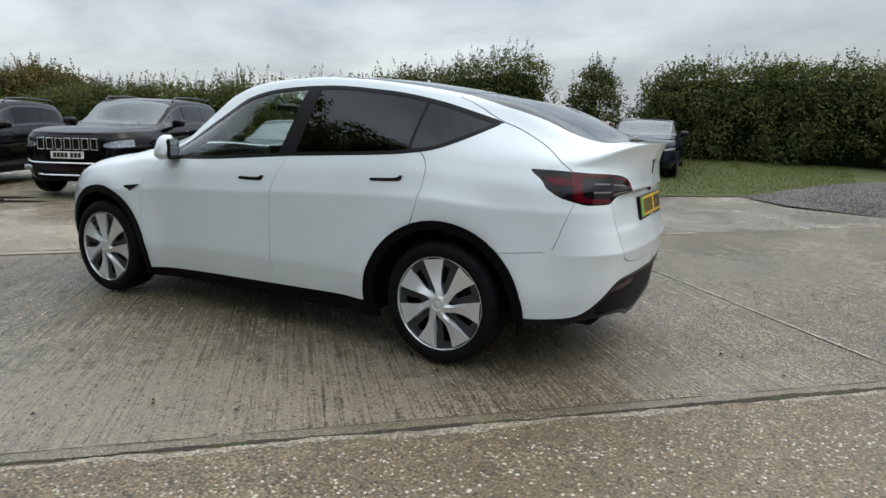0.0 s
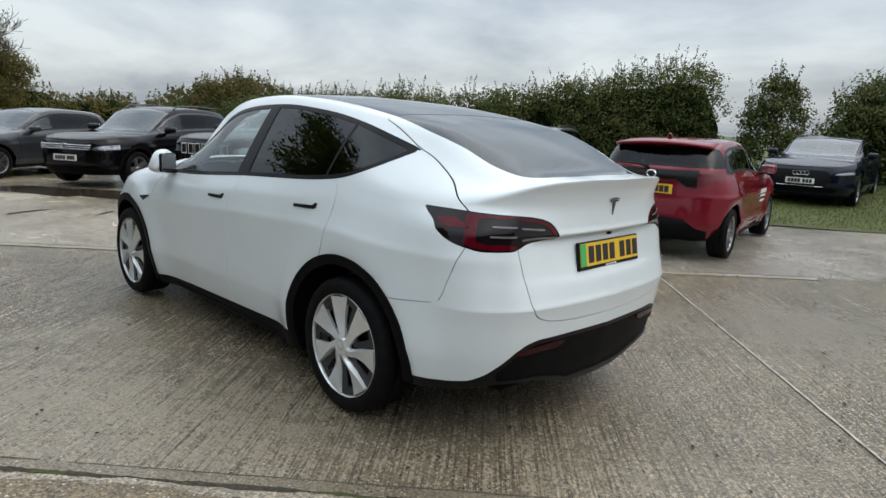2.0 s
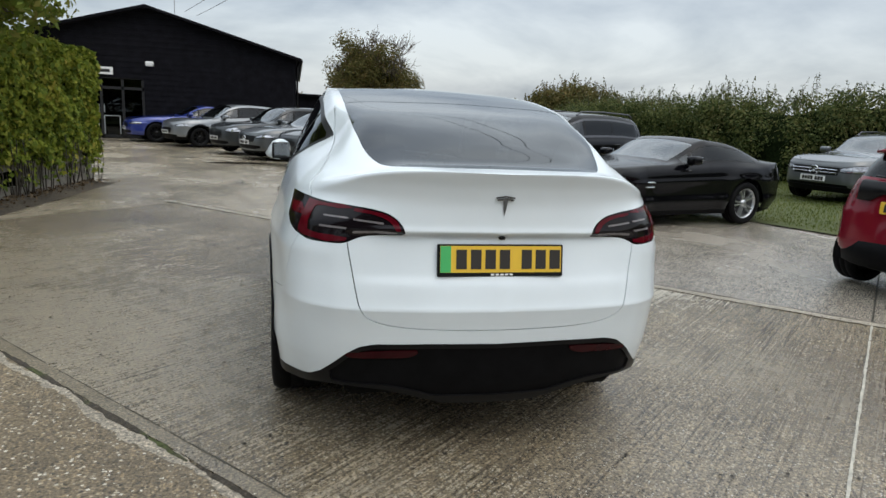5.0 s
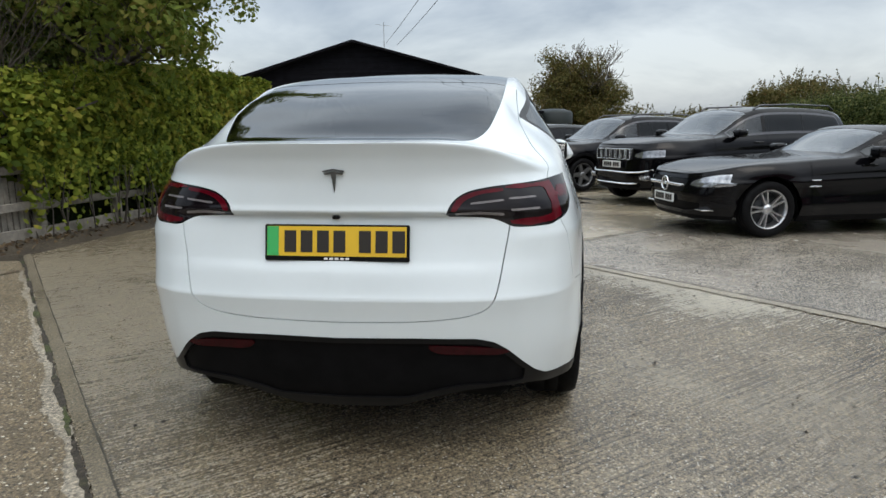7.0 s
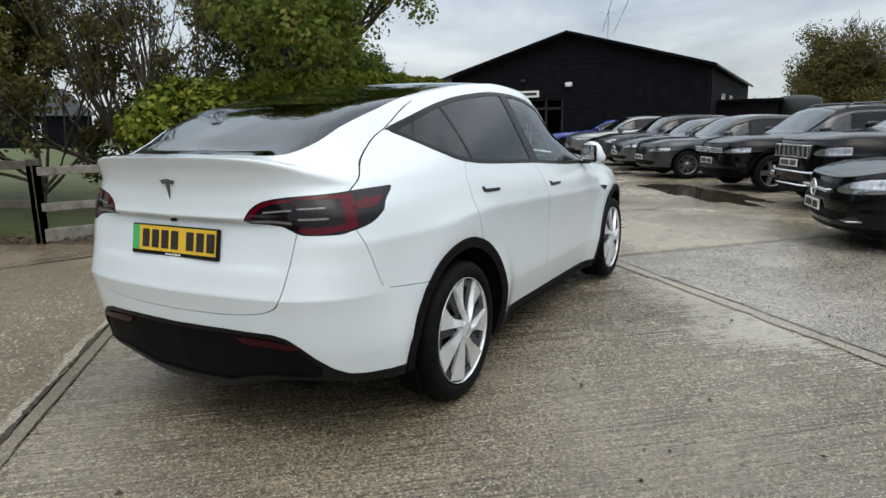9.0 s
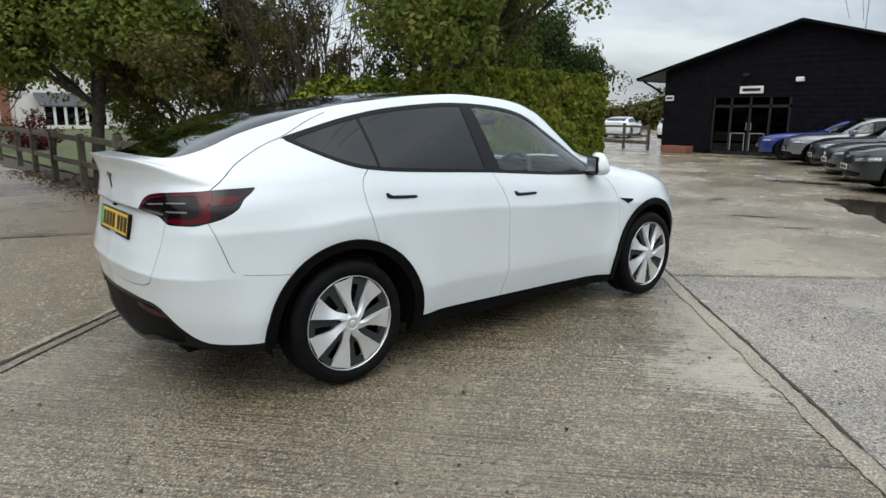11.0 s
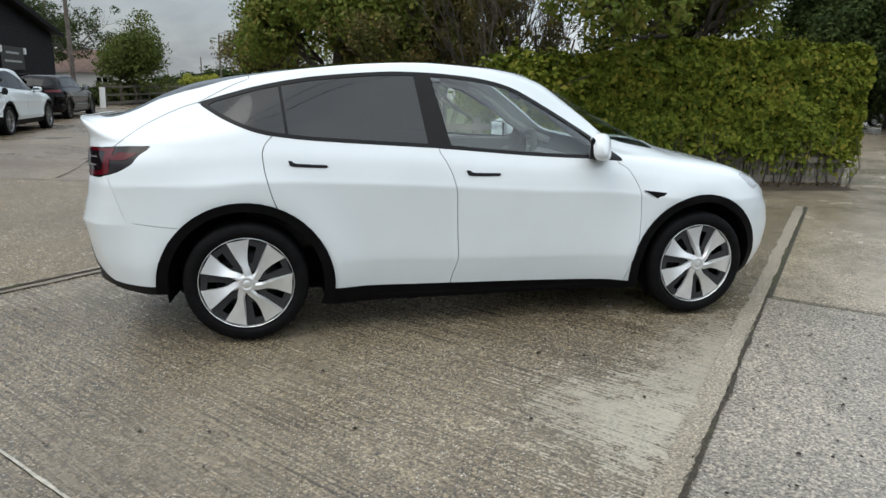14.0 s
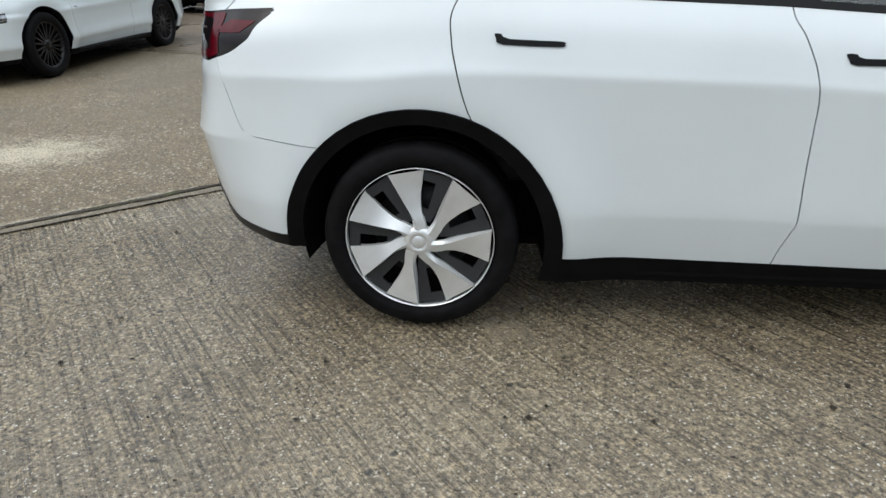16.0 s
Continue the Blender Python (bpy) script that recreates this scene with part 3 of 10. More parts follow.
pavement = empty("pavement")
tagged(pavement, "wet concrete yard in large slabs with dirty joints", "pavement", kind="structure")
bm = bmesh.new()
yard_xy = [(-20, -16), (2, -16), (14, -14), (30, -15), (62, -12), (62, 40), (24, 40), (9.0, 4.0), (3.6, 5.0), (-30.0, -25.0)]
vs = [bm.verts.new((x, y, -0.016)) for x, y in yard_xy]
bm.faces.new(vs)
part("yard_sheet", bm, M_YARD, pavement)
bm = bmesh.new()
for line in (LINE_K, LINE_J, LINE_W, LINE_D, LINE_E):
    (px, py), (ax, ay) = line
    lo, hi = {0: (-12, 12), 1: (-14, 4.86), 2: (-2.6, 5.5), 3: (0, 9), 4: (-3.4, 0)}[[LINE_K, LINE_J, LINE_W, LINE_D, LINE_E].index(line)]
    w = 0.03
    pts = [(px + ax * lo - ay * w, py + ay * lo + ax * w), (px + ax * hi - ay * w, py + ay * hi + ax * w), (px + ax * hi + ay * w, py + ay * hi - ax * w), (px + ax * lo + ay * w, py + ay * lo - ax * w)]
    bm.faces.new([bm.verts.new((x, y, -0.012 - 0.0004 * [LINE_K, LINE_J, LINE_W, LINE_D, LINE_E].index(line))) for x, y in pts])
part("joint_filler", bm, M_JOINT, pavement)
G1 = 0.006
slab("slab", [side(LINE_K, False, 0.008), side(LINE_J, True, G1), side(LINE_W, True, 0.006), side(LINE_E, False, G1)], M_SLAB, 0.0, parent=pavement)
slab("slab", [side(LINE_K, False, 0.008), side(LINE_J, True, G1), side(LINE_W, False, 0.006)], M_SLAB, 0.001, parent=pavement)
slab("slab", [side(LINE_J, False, G1), side(LINE_W, True, 0.008), side(LINE_D, False, G1)], M_SLABGREY, -0.002, parent=pavement)
slab("slab", [side(LINE_J, False, G1), side(LINE_W, False, 0.008)], M_SLABGREY, 0.0, parent=pavement)
for nm, u0, u1, d0, d1, mt in (("slab", -9.0, 6.1, 0.016, 9.0, M_SLABTAN), ("slab", -40.0, -9.03, 0.02, 9.0, M_SLABTAN), ("slab", -40.0, 6.1, 9.03, 60.0, M_SLABTAN)):
    bm = bmesh.new()
    nu, nd = max(2, int((u1 - u0) / 1.5)), max(1, int((d1 - d0) / 0.8))
    gr = []
    for i in range(nd + 1):
        row = []
        for k in range(nu + 1):
            u, dd = u0 + (u1 - u0) * k / nu, d0 + (d1 - d0) * i / nd
            x, y = -2.21 + 0.747 * u - 0.665 * dd, -0.03 + 0.665 * u + 0.747 * dd
            row.append(bm.verts.new((x, y, rise(x, y) + (0.005 if mt == M_SLABTAN else 0.009))))
        gr.append(row)
    for i in range(nd):
        for k in range(nu):
            bm.faces.new((gr[i][k], gr[i][k + 1], gr[i + 1][k + 1], gr[i + 1][k]))
    rim = [e for e in bm.edges if e.is_boundary]
    for e in bmesh.ops.extrude_edge_only(bm, edges=rim)["geom"]:
        if isinstance(e, bmesh.types.BMVert):
            e.co.z -= 0.10
    part(nm, bm, mt, pavement, smooth=False)
M_LIME = concrete("pale_worn_edge", (0.24, 0.205, 0.150), (0.32, 0.28, 0.215), (0.41, 0.37, 0.295), (0.4, 0.6), 0, 0, 0.05, 0.10, 90, relief=0.5)


def ragged_strip(name, line, lo, hi, left, right, jag, z, mat, seed, step=0.025, skip=0.0):
    """A thin strip along a joint with crumbling edges; left and right are its reach to either side."""
    (px, py), (ax, ay) = line
    bm = bmesh.new()
    prev = None
    for t in np.arange(lo, hi, step):
        q = noise.noise((t * 3.1, seed, 0.5)) + 0.6 * noise.noise((t * 11.0, seed, 2.5)) + 0.5 * noise.noise((t * 37.0, seed, 7.5))
        q2 = noise.noise((t * 2.7, seed, 11.5)) + 0.6 * noise.noise((t * 13.0, seed, 5.5)) + 0.5 * noise.noise((t * 41.0, seed, 9.5))
        a_, b_ = left + jag * q, right + jag * q2
        if a_ + b_ < 0.003 or noise.noise((t * 0.9, seed, 20.5)) < skip - 1:
            prev = None
            continue
        pair = []
        for off in (a_, -b_):
            x, y = px + ax * t - ay * off, py + ay * t + ax * off
            pair.append(bm.verts.new((x, y, z + rise(x, y) * (1 if off > 0.01 else 0))))
        if prev:
            bm.faces.new((prev[1], pair[1], pair[0], prev[0]))
        prev = pair
    return part(name, bm, mat, pavement)


ragged_strip("worn_edge", LINE_K, -9, 6.1, 0.055, -0.010, 0.032, 0.0060, M_LIME, 2)
ragged_strip("joint_dirt", LINE_K, -9, 7.2, -0.086, 0.093, 0.004, 0.0030, M_JOINT, 21)
ragged_strip("trowelled_edge", LINE_J, -6, 4.8, 0.115, -0.010, 0.018, 0.0014, M_LIME, 12)
ragged_strip("trowelled_edge", LINE_K, -9, 7.2, -0.014, 0.088, 0.007, 0.0016, M_TROWELGREY, 14)
ragged_strip("joint_dirt", LINE_K, -9, 7.2, 0.018, 0.010, 0.018, 0.0072, M_MOSS, 3)
ragged_strip("joint_dirt", LINE_J, -6, 4.8, 0.008, 0.012, 0.012, 0.0035, M_MOSS, 5)
ragged_strip("joint_dirt", LINE_D, 0, 9, 0.012, 0.012, 0.009, 0.0035, M_MOSS, 7)
ragged_strip("joint_dirt", LINE_E, -3.4, 0, 0.014, 0.014, 0.010, 0.0035, M_MOSS, 8)
# pale sealant bead in one joint
bm = bmesh.new()
(px, py), (ax, ay) = LINE_W
rng = np.random.RandomState(4)
prev = None
for t in np.linspace(-2.1, 2.05, 60):
    off = rng.uniform(-0.002, 0.002)
    wd = 0.007 + rng.uniform(-0.002, 0.002)
    a = bm.verts.new((px + ax * t - ay * (off + wd), py + ay * t + ax * (off + wd), 0.002))
    b_ = bm.verts.new((px + ax * t - ay * (off - wd), py + ay * t + ax * (off - wd), 0.002))
    if prev:
        bm.faces.new((prev[0], prev[1], b_, a))
    prev = (a, b_)
part("joint_bead", bm, M_WHITEJOINT, pavement)


def sheet(name, outline, mat, height, label, category, step=1.2, seed=1, kind="structure"):
    """A piece of ground with an uneven surface inside an outline."""
    q = np.array(outline)
    bm = bmesh.new()
    f = bm.faces.new([bm.verts.new((x, y, 0)) for x, y in outline])
    bmesh.ops.triangulate(bm, faces=[f])
    for _ in range(6):
        long_ = [e for e in bm.edges if e.calc_length() > step]
        if not long_:
            break
        bmesh.ops.subdivide_edges(bm, edges=long_, cuts=1)
        bmesh.ops.triangulate(bm, faces=[g for g in bm.faces if len(g.verts) > 3])
    for v in bm.verts:
        v.co.z = height(v.co.x, v.co.y) + 0.02 * noise.noise((v.co.x * 0.8, v.co.y * 0.8, seed))
    return tagged(part(name, bm, mat, smooth=True), label, category, kind=kind)


def right_rise(x, y):
    """Height of the grass on the side of the tall hedge, from the yard's edge."""
    edge = -9.75 + 0.58 * x if x < 5.7 else -6.4
    d = max(0.0, edge - y)
    t = min(1.0, max(0.0, (x - 3.0) / 3.0))
    return 0.012 + min(0.34, (0.045 - 0.027 * t) * d)


sheet("lawn", [(-0.9, -10.4), (0.4, -9.4), (2.5, -8.2), (4.5, -6.95), (5.7, -6.45), (8, -6.7), (14, -7.4), (26, -7.5), (60, -9), (60, -45), (-20, -45), (-8, -22), (-3, -14)], M_LAWN, right_rise, "mown green grass strip in front of the tall hedge", "grass", 1.3, 1)
def gravel_rise(x, y):
    """The gravel lies thin at the yard's edge and banks up towards the hedge."""
    return 0.006 + 0.15 * (1 - math.exp(-max(0.0, -8.6 - y) / 2.0)) * min(1.0, max(0.0, (-0.9 - x) / 1.2))


sheet("gravel", [(-0.75, -10.3), (-1.6, -9.0), (-3.0, -8.45), (-6, -7.9), (-14, -8), (-30, -9), (-30, -45), (-12, -45), (-7, -22), (-3, -14)], M_GRAVEL, lambda x, y: gravel_rise(x, y), "low bank of dark grey gravel beside the yard", "gravel", 1.0, 2)
sheet("garden_lawn", [(1.75, 5.45), (9.2, 4.75), (10.5, 12), (24, 40), (24, 66), (-1.2, 66), (-1.2, 34), (0.9, 24)], M_LAWN, lambda x, y: rise(x, y) + 0.03, "garden lawn behind the wooden fence", "grass", 1.2, 3)
LANE = lambda x, y: rise(x, y) + 0.003
def lane_height(x, y):
    """The lane's surface laps over the yard slabs along one cross joint."""
    d = ((x + 4.07) * 0.87 + (y - 5.86) * 3.15) / 3.268
    return rise(x, y) + 0.013 + 0.014 * min(1.0, max(0.0, d))


sheet("lane", [(2.33, 4.02), (1.7, 5.2), (0.9, 9), (0.5, 16), (0.2, 24), (-1.4, 31), (-4, 38), (-9, 36), (-17.6, 26.4), (-15.0, 17.0), (-10.35, 9.0), (-10.35, 7.6), (-4.07, 5.86), (-0.92, 4.99)], M_LANE, lane_height, "stained tan concrete lane climbing away from the yard", "lane", 1.2, 6)


def crack(pts, width, seed):
    """A dark crumbling joint across the lane."""
    line = rounded(pts, False, 30)
    bm = bmesh.new()
    prev = None
    for i, (x, y) in enumerate(line):
        a = line[min(i + 1, len(line) - 1)] - line[max(i - 1, 0)]
        a = a / np.linalg.norm(a)
        w = width * max(0.15, 0.75 + 1.1 * noise.noise((i * 0.21, seed, 0.5)) + 0.5 * noise.noise((i * 0.7, seed, 3.5)))
        o = 0.05 * noise.noise((i * 0.12, seed, 8.5))
        z = lane_height(x, y) + 0.02 * noise.noise((x * 0.8, y * 0.8, 6)) + 0.005
        pair = [bm.verts.new((x - a[1] * (o + q * w), y + a[0] * (o + q * w), z)) for q in (1, -1)]
        if prev:
            bm.faces.new((prev[1], pair[1], pair[0], prev[0]))
        prev = pair
    part("joint_dirt", bm, M_JOINT, pavement)


crack([(-3.05, 5.75), (-3.02, 6.6), (-3.2, 8.0), (-3.35, 9.85), (-3.37, 11.8), (-3.42, 13.6), (-3.3, 15.3)], 0.016, 3)
crack([(-3.75, 12.3), (-3.95, 13.4), (-4.2, 14.7)], 0.014, 4)
crack([(-10.0, 7.56), (-7.0, 6.74), (-4.07, 5.93), (-2.5, 5.49), (-0.92, 5.06), (1.5, 4.42)], 0.013, 5)
sheet("road", [(-1.4, 31), (-2.2, 40), (-3, 60), (-14, 75), (-60, 60), (-40, 34), (-17.6, 26.4), (-9, 36), (-4, 38)], M_GRAVEL, LANE, "grey tarmac road beyond the lane", "road", 3.0, 7)
sheet("lane", [(2.25, 3.95), (2.80, 4.44), (2.75, 4.75), (2.2, 5.2), (1.4, 5.7), (1.2, 5.2)], M_SLABTAN, lambda x, y: rise(x, y) - 0.004, "tan concrete apron where the lane meets the fence", "lane", 0.8, 8)
VERGE = [(9.35, 4.6), (6.0, 5.15), (1.95, 5.75), (1.45, 9), (0.75, 24), (0.0, 24), (0.35, 14), (0.62, 9), (0.78, 6.9), (1.2, 5.6), (1.75, 4.95), (2.6, 4.58), (3.9, 4.48), (6.2, 4.28), (9.3, 3.98)]
sheet("verge", VERGE, M_LITTER, lambda x, y: rise(x, y) - 0.02 + 0.07 * min(1.0, max(0.0, -float(poly_distance(np.array([x]), np.array([y]), VERGE)[0]) / 0.22)), "strip of soil and dead leaves along the fence", "verge", 0.5, 4)


def puddle(cx, cy, rx, ry, ang, seed):
    bm = bmesh.new()
    pts = []
    for i in range(48):
        a = 2 * math.pi * i / 48
        k = 1 + 0.45 * noise.noise((2.2 * math.cos(a), 2.2 * math.sin(a), seed)) + 0.25 * noise.noise((6 * math.cos(a), 6 * math.sin(a), seed + 5))
        x, y = rx * k * math.cos(a), ry * k * math.sin(a)
        c_, s_ = along(ang)
        pts.append(bm.verts.new((cx + x * c_ - y * s_, cy + x * s_ + y * c_, -0.0115)))
    bm.faces.new(pts)
    tagged(part("puddle", bm, M_WATER), "shallow brown rain puddle on the concrete", "puddle", "rain puddles", "structure")


M_WATER, _n, _l, _b = mat_new("puddle_water")
_b.inputs["Base Color"].default_value = (0.045, 0.036, 0.026, 1)
_b.inputs["Roughness"].default_value = 0.10
_rip = noise_node(_n, _l, 9.0, 2, 0.5, world_vec(_n))
bump_to(_n, _l, _b, _rip.outputs["Fac"], 0.06, 0.01)
puddle(10.2, -0.7, 1.9, 0.55, 36, 1.0)
puddle(14.3, 2.25, 0.85, 0.30, 95, 2.0)
puddle(15.6, 3.9, 0.35, 0.10, 100, 3.0)
puddle(9.65, 1.89, 0.27, 0.045, -21, 4.0)
puddle(8.1, 0.5, 0.36, 0.06, -68, 5.0)
puddle(7.5, -0.32, 0.22, 0.035, -49, 6.0)

# ---------- car shells ----------
def car_skin(c, nx=150, nrear=30, nfront=24, nlow=44, nup=34):
    """Half of a car's outer shell (the y > 0 half): the flanks and ends below the shoulder line, and the top above it."""
    fr = 1 - (1 - np.linspace(0, 1, nrear, endpoint=False)) ** 1.35
    us = np.linspace(0, 1, nx)
    ff = 1 - np.linspace(0, 1, nfront + 1)[1:] ** 1.8
    loop = [("r", t) for t in fr] + [("s", t) for t in us] + [("f", t) for t in ff]
    kind = np.array([k for k, _ in loop])
    par = np.array([t for _, t in loop])
    x_side = c["tail"] + (c["nose"] - c["tail"]) * par
    zt = np.where(kind == "r", curve_at(c["top_r"], par), np.where(kind == "f", curve_at(c["top_f"], par), curve_at(c["top_s"], x_side)))
    zb = np.where(kind == "r", curve_at(c["bot_r"], par), np.where(kind == "f", c["bot_f"], c["bot_s"]))
    rows = []
    hs = np.linspace(0, 1, nlow)
    hc = 0.53
    zc_ = np.minimum(c["crease"], zb + hc * (zt - zb)) if "crease" in c else zb + hc * (zt - zb)
    for h in hs:
        z = np.where(h < hc, zb + (zc_ - zb) * (h / hc), zc_ + (zt - zc_) * (h - hc) / (1 - hc))
        xr, xf = curve_at(c["xr"], z), curve_at(c["xf"], z)
        if "xr_side" in c:                                # the ledge over the plate dies out towards the flanks
            g_ = np.where(kind == "r", np.clip((par - 0.48) / 0.26, 0, 1), 1.0)
            xr = xr + (curve_at(c["xr_side"], z) - xr) * g_ * g_ * (3 - 2 * g_)
        x0, x1 = xr + c["rear_run"], xf - c["front_run"]
        xs = np.where(kind == "r", x0, np.where(kind == "f", x1, x0 + (x1 - x0) * par))
        hz = np.clip((z - c["bot_s"]) / (curve_at(c["top_s"], np.clip(xs, c["tail"], c["nose"])) - c["bot_s"]), 0, 1)
        sec = curve_at(c["section"], hz)
        ys = curve_at(c["width"], xs) + sec
        y_r = curve_at(c["width"], x0) + sec
        y_f = curve_at(c["width"], x1) + sec
        turn_r = curve_at(c["round_r"], par)
        if "round_low" in c:                              # squarer corners below the spoiler
            g_ = np.clip((1.16 - z) / 0.16, 0, 1)
            turn_r = turn_r + (curve_at(c["round_low"], par) - turn_r) * g_ * g_ * (3 - 2 * g_)
        x = np.where(kind == "r", xr + turn_r * c["rear_run"], np.where(kind == "f", xf - curve_at(c["round_f"], par) * c["front_run"], xs))
        y = np.where(kind == "r", par * y_r, np.where(kind == "f", par * y_f, ys))
        for ax, az, ar, amp in c["flare"]:
            rr = np.sqrt((x - ax) ** 2 + (z - az) ** 2)
            low_ = 1 + c.get("flare_low", 0.0) * np.clip((0.75 - z) / 0.4, 0, 1)
            y = y + amp * low_ * np.exp(-((rr - ar) / 0.13) ** 2) * np.where(kind == "s", 1, np.clip((par - 0.8) / 0.16, 0, 1) ** 2)
        rows.append(np.stack([x, y, z], 1))
    low = np.stack(rows)                                  # level, loop, xyz
    top = low[-1]
    zc = curve_at(c["ridge"], top[:, 0])
    zc = np.maximum(zc, top[:, 2])
    zc[0], zc[-1] = top[0, 2], top[-1, 2]
    fade = np.where(kind == "r", np.clip(par / 0.4, 0, 1), 1.0)
    zc = top[:, 2] + (zc - top[:, 2]) * fade * fade * (3 - 2 * fade)
    rise = zc - top[:, 2]
    p0 = top[:, 1:]
    p1 = np.stack([top[:, 1] * curve_at(c["d_y"], top[:, 0]), top[:, 2] + rise * curve_at(c["d_z"], top[:, 0])], 1)
    p2 = np.stack([top[:, 1] * curve_at(c["e_y"], top[:, 0]), top[:, 2] + rise * curve_at(c["e_z"], top[:, 0])], 1)
    p3 = np.stack([p2[:, 0] * 0.5, p2[:, 1] + 0.76 * (zc - p2[:, 1])], 1)
    p4 = np.stack([0 * zc, zc], 1)
    p5 = np.stack([-p3[:, 0], p3[:, 1]], 1)
    below = low[-3][:, 1:]
    chain = [below, p0, p1, p2, p3, p4, p5]
    up = []
    per = nup // 4
    for k in range(1, 5):
        a, b, d, e = chain[k - 1], chain[k], chain[k + 1], chain[k + 2]
        ta, tb = (d - a) * 0.5, (e - b) * 0.5
        if k == 1:
            seg = np.linalg.norm(d - b, axis=1, keepdims=True)
            ta = (b - a) / np.maximum(np.linalg.norm(b - a, axis=1, keepdims=True), 1e-6) * seg * 0.9
        for u in np.arange(1, per + 1) / per:
            up.append((2 * u ** 3 - 3 * u ** 2 + 1) * b + (u ** 3 - 2 * u ** 2 + u) * ta + (3 * u ** 2 - 2 * u ** 3) * d + (u ** 3 - u ** 2) * tb)
    up = np.stack([np.concatenate([top[:, :1], q], 1) for q in up])
    up[:, :, 1] = np.maximum(up[:, :, 1], 0)
    g = np.concatenate([low, up])                         # rows, loop, xyz
    R, C = g.shape[:2]
    mid = np.argmin(np.abs(hs - 0.72))
    s = np.concatenate([[0], np.cumsum(np.linalg.norm(np.diff(low[mid], axis=0), axis=1))])
    idx = np.arange(R * C).reshape(R, C)
    a, b, d, e = idx[:-1, :-1].ravel(), idx[:-1, 1:].ravel(), idx[1:, 1:].ravel(), idx[1:, :-1].ravel()
    f = np.concatenate([np.stack([a, d, b], 1), np.stack([a, e, d], 1)])
    v = g.reshape(-1, 3)
    area = np.linalg.norm(np.cross(v[f[:, 1]] - v[f[:, 0]], v[f[:, 2]] - v[f[:, 0]]), axis=1)
    f = f[area > 1e-9]
    fn = np.cross(v[f[:, 1]] - v[f[:, 0]], v[f[:, 2]] - v[f[:, 0]])
    n = np.zeros_like(v)
    for k in range(3):
        np.add.at(n, f[:, k], fn)
    mid_line = np.abs(v[:, 1]) < 1e-5
    n[mid_line, 1] = 0
    ln = np.linalg.norm(n, axis=1, keepdims=True)
    n = np.where(ln > 1e-12, n / np.maximum(ln, 1e-12), np.array([0, 0, 1.0]))
    w = np.concatenate([hs, 1 + np.arange(1, R - nlow + 1) / (R - nlow)])
    return Skin(v, n, np.stack([np.tile(s, R), np.repeat(w, C)], 1), f)


def side_d(k, outline):
    return poly_distance(k.v[:, 0], k.v[:, 2], outline)


def unrolled_d(k, outline):
    return poly_distance(k.s, k.v[:, 2], outline)


def rear_d(k, outline):
    return poly_distance(k.v[:, 1], k.v[:, 2], outline)


def top_d(k, outline):
    return poly_distance(k.v[:, 0], k.v[:, 1], outline)


def s_at_x(k, x, z=1.0):
    """The running coordinate of the flank at x."""
    m = (k.v[:, 1] > 0.55) & (np.abs(k.v[:, 2] - z) < 0.06)
    j = np.argmin(np.abs(k.v[m][:, 0] - x))
    return k.s[m][j]


def surface_y(k, x, z):
    """The flank's half width at x and height z."""
    d = (k.v[:, 0] - x) ** 2 + (k.v[:, 2] - z) ** 2 + np.where(k.v[:, 1] > 0.6, 0, 9)
    return k.v[np.argmin(d), 1]


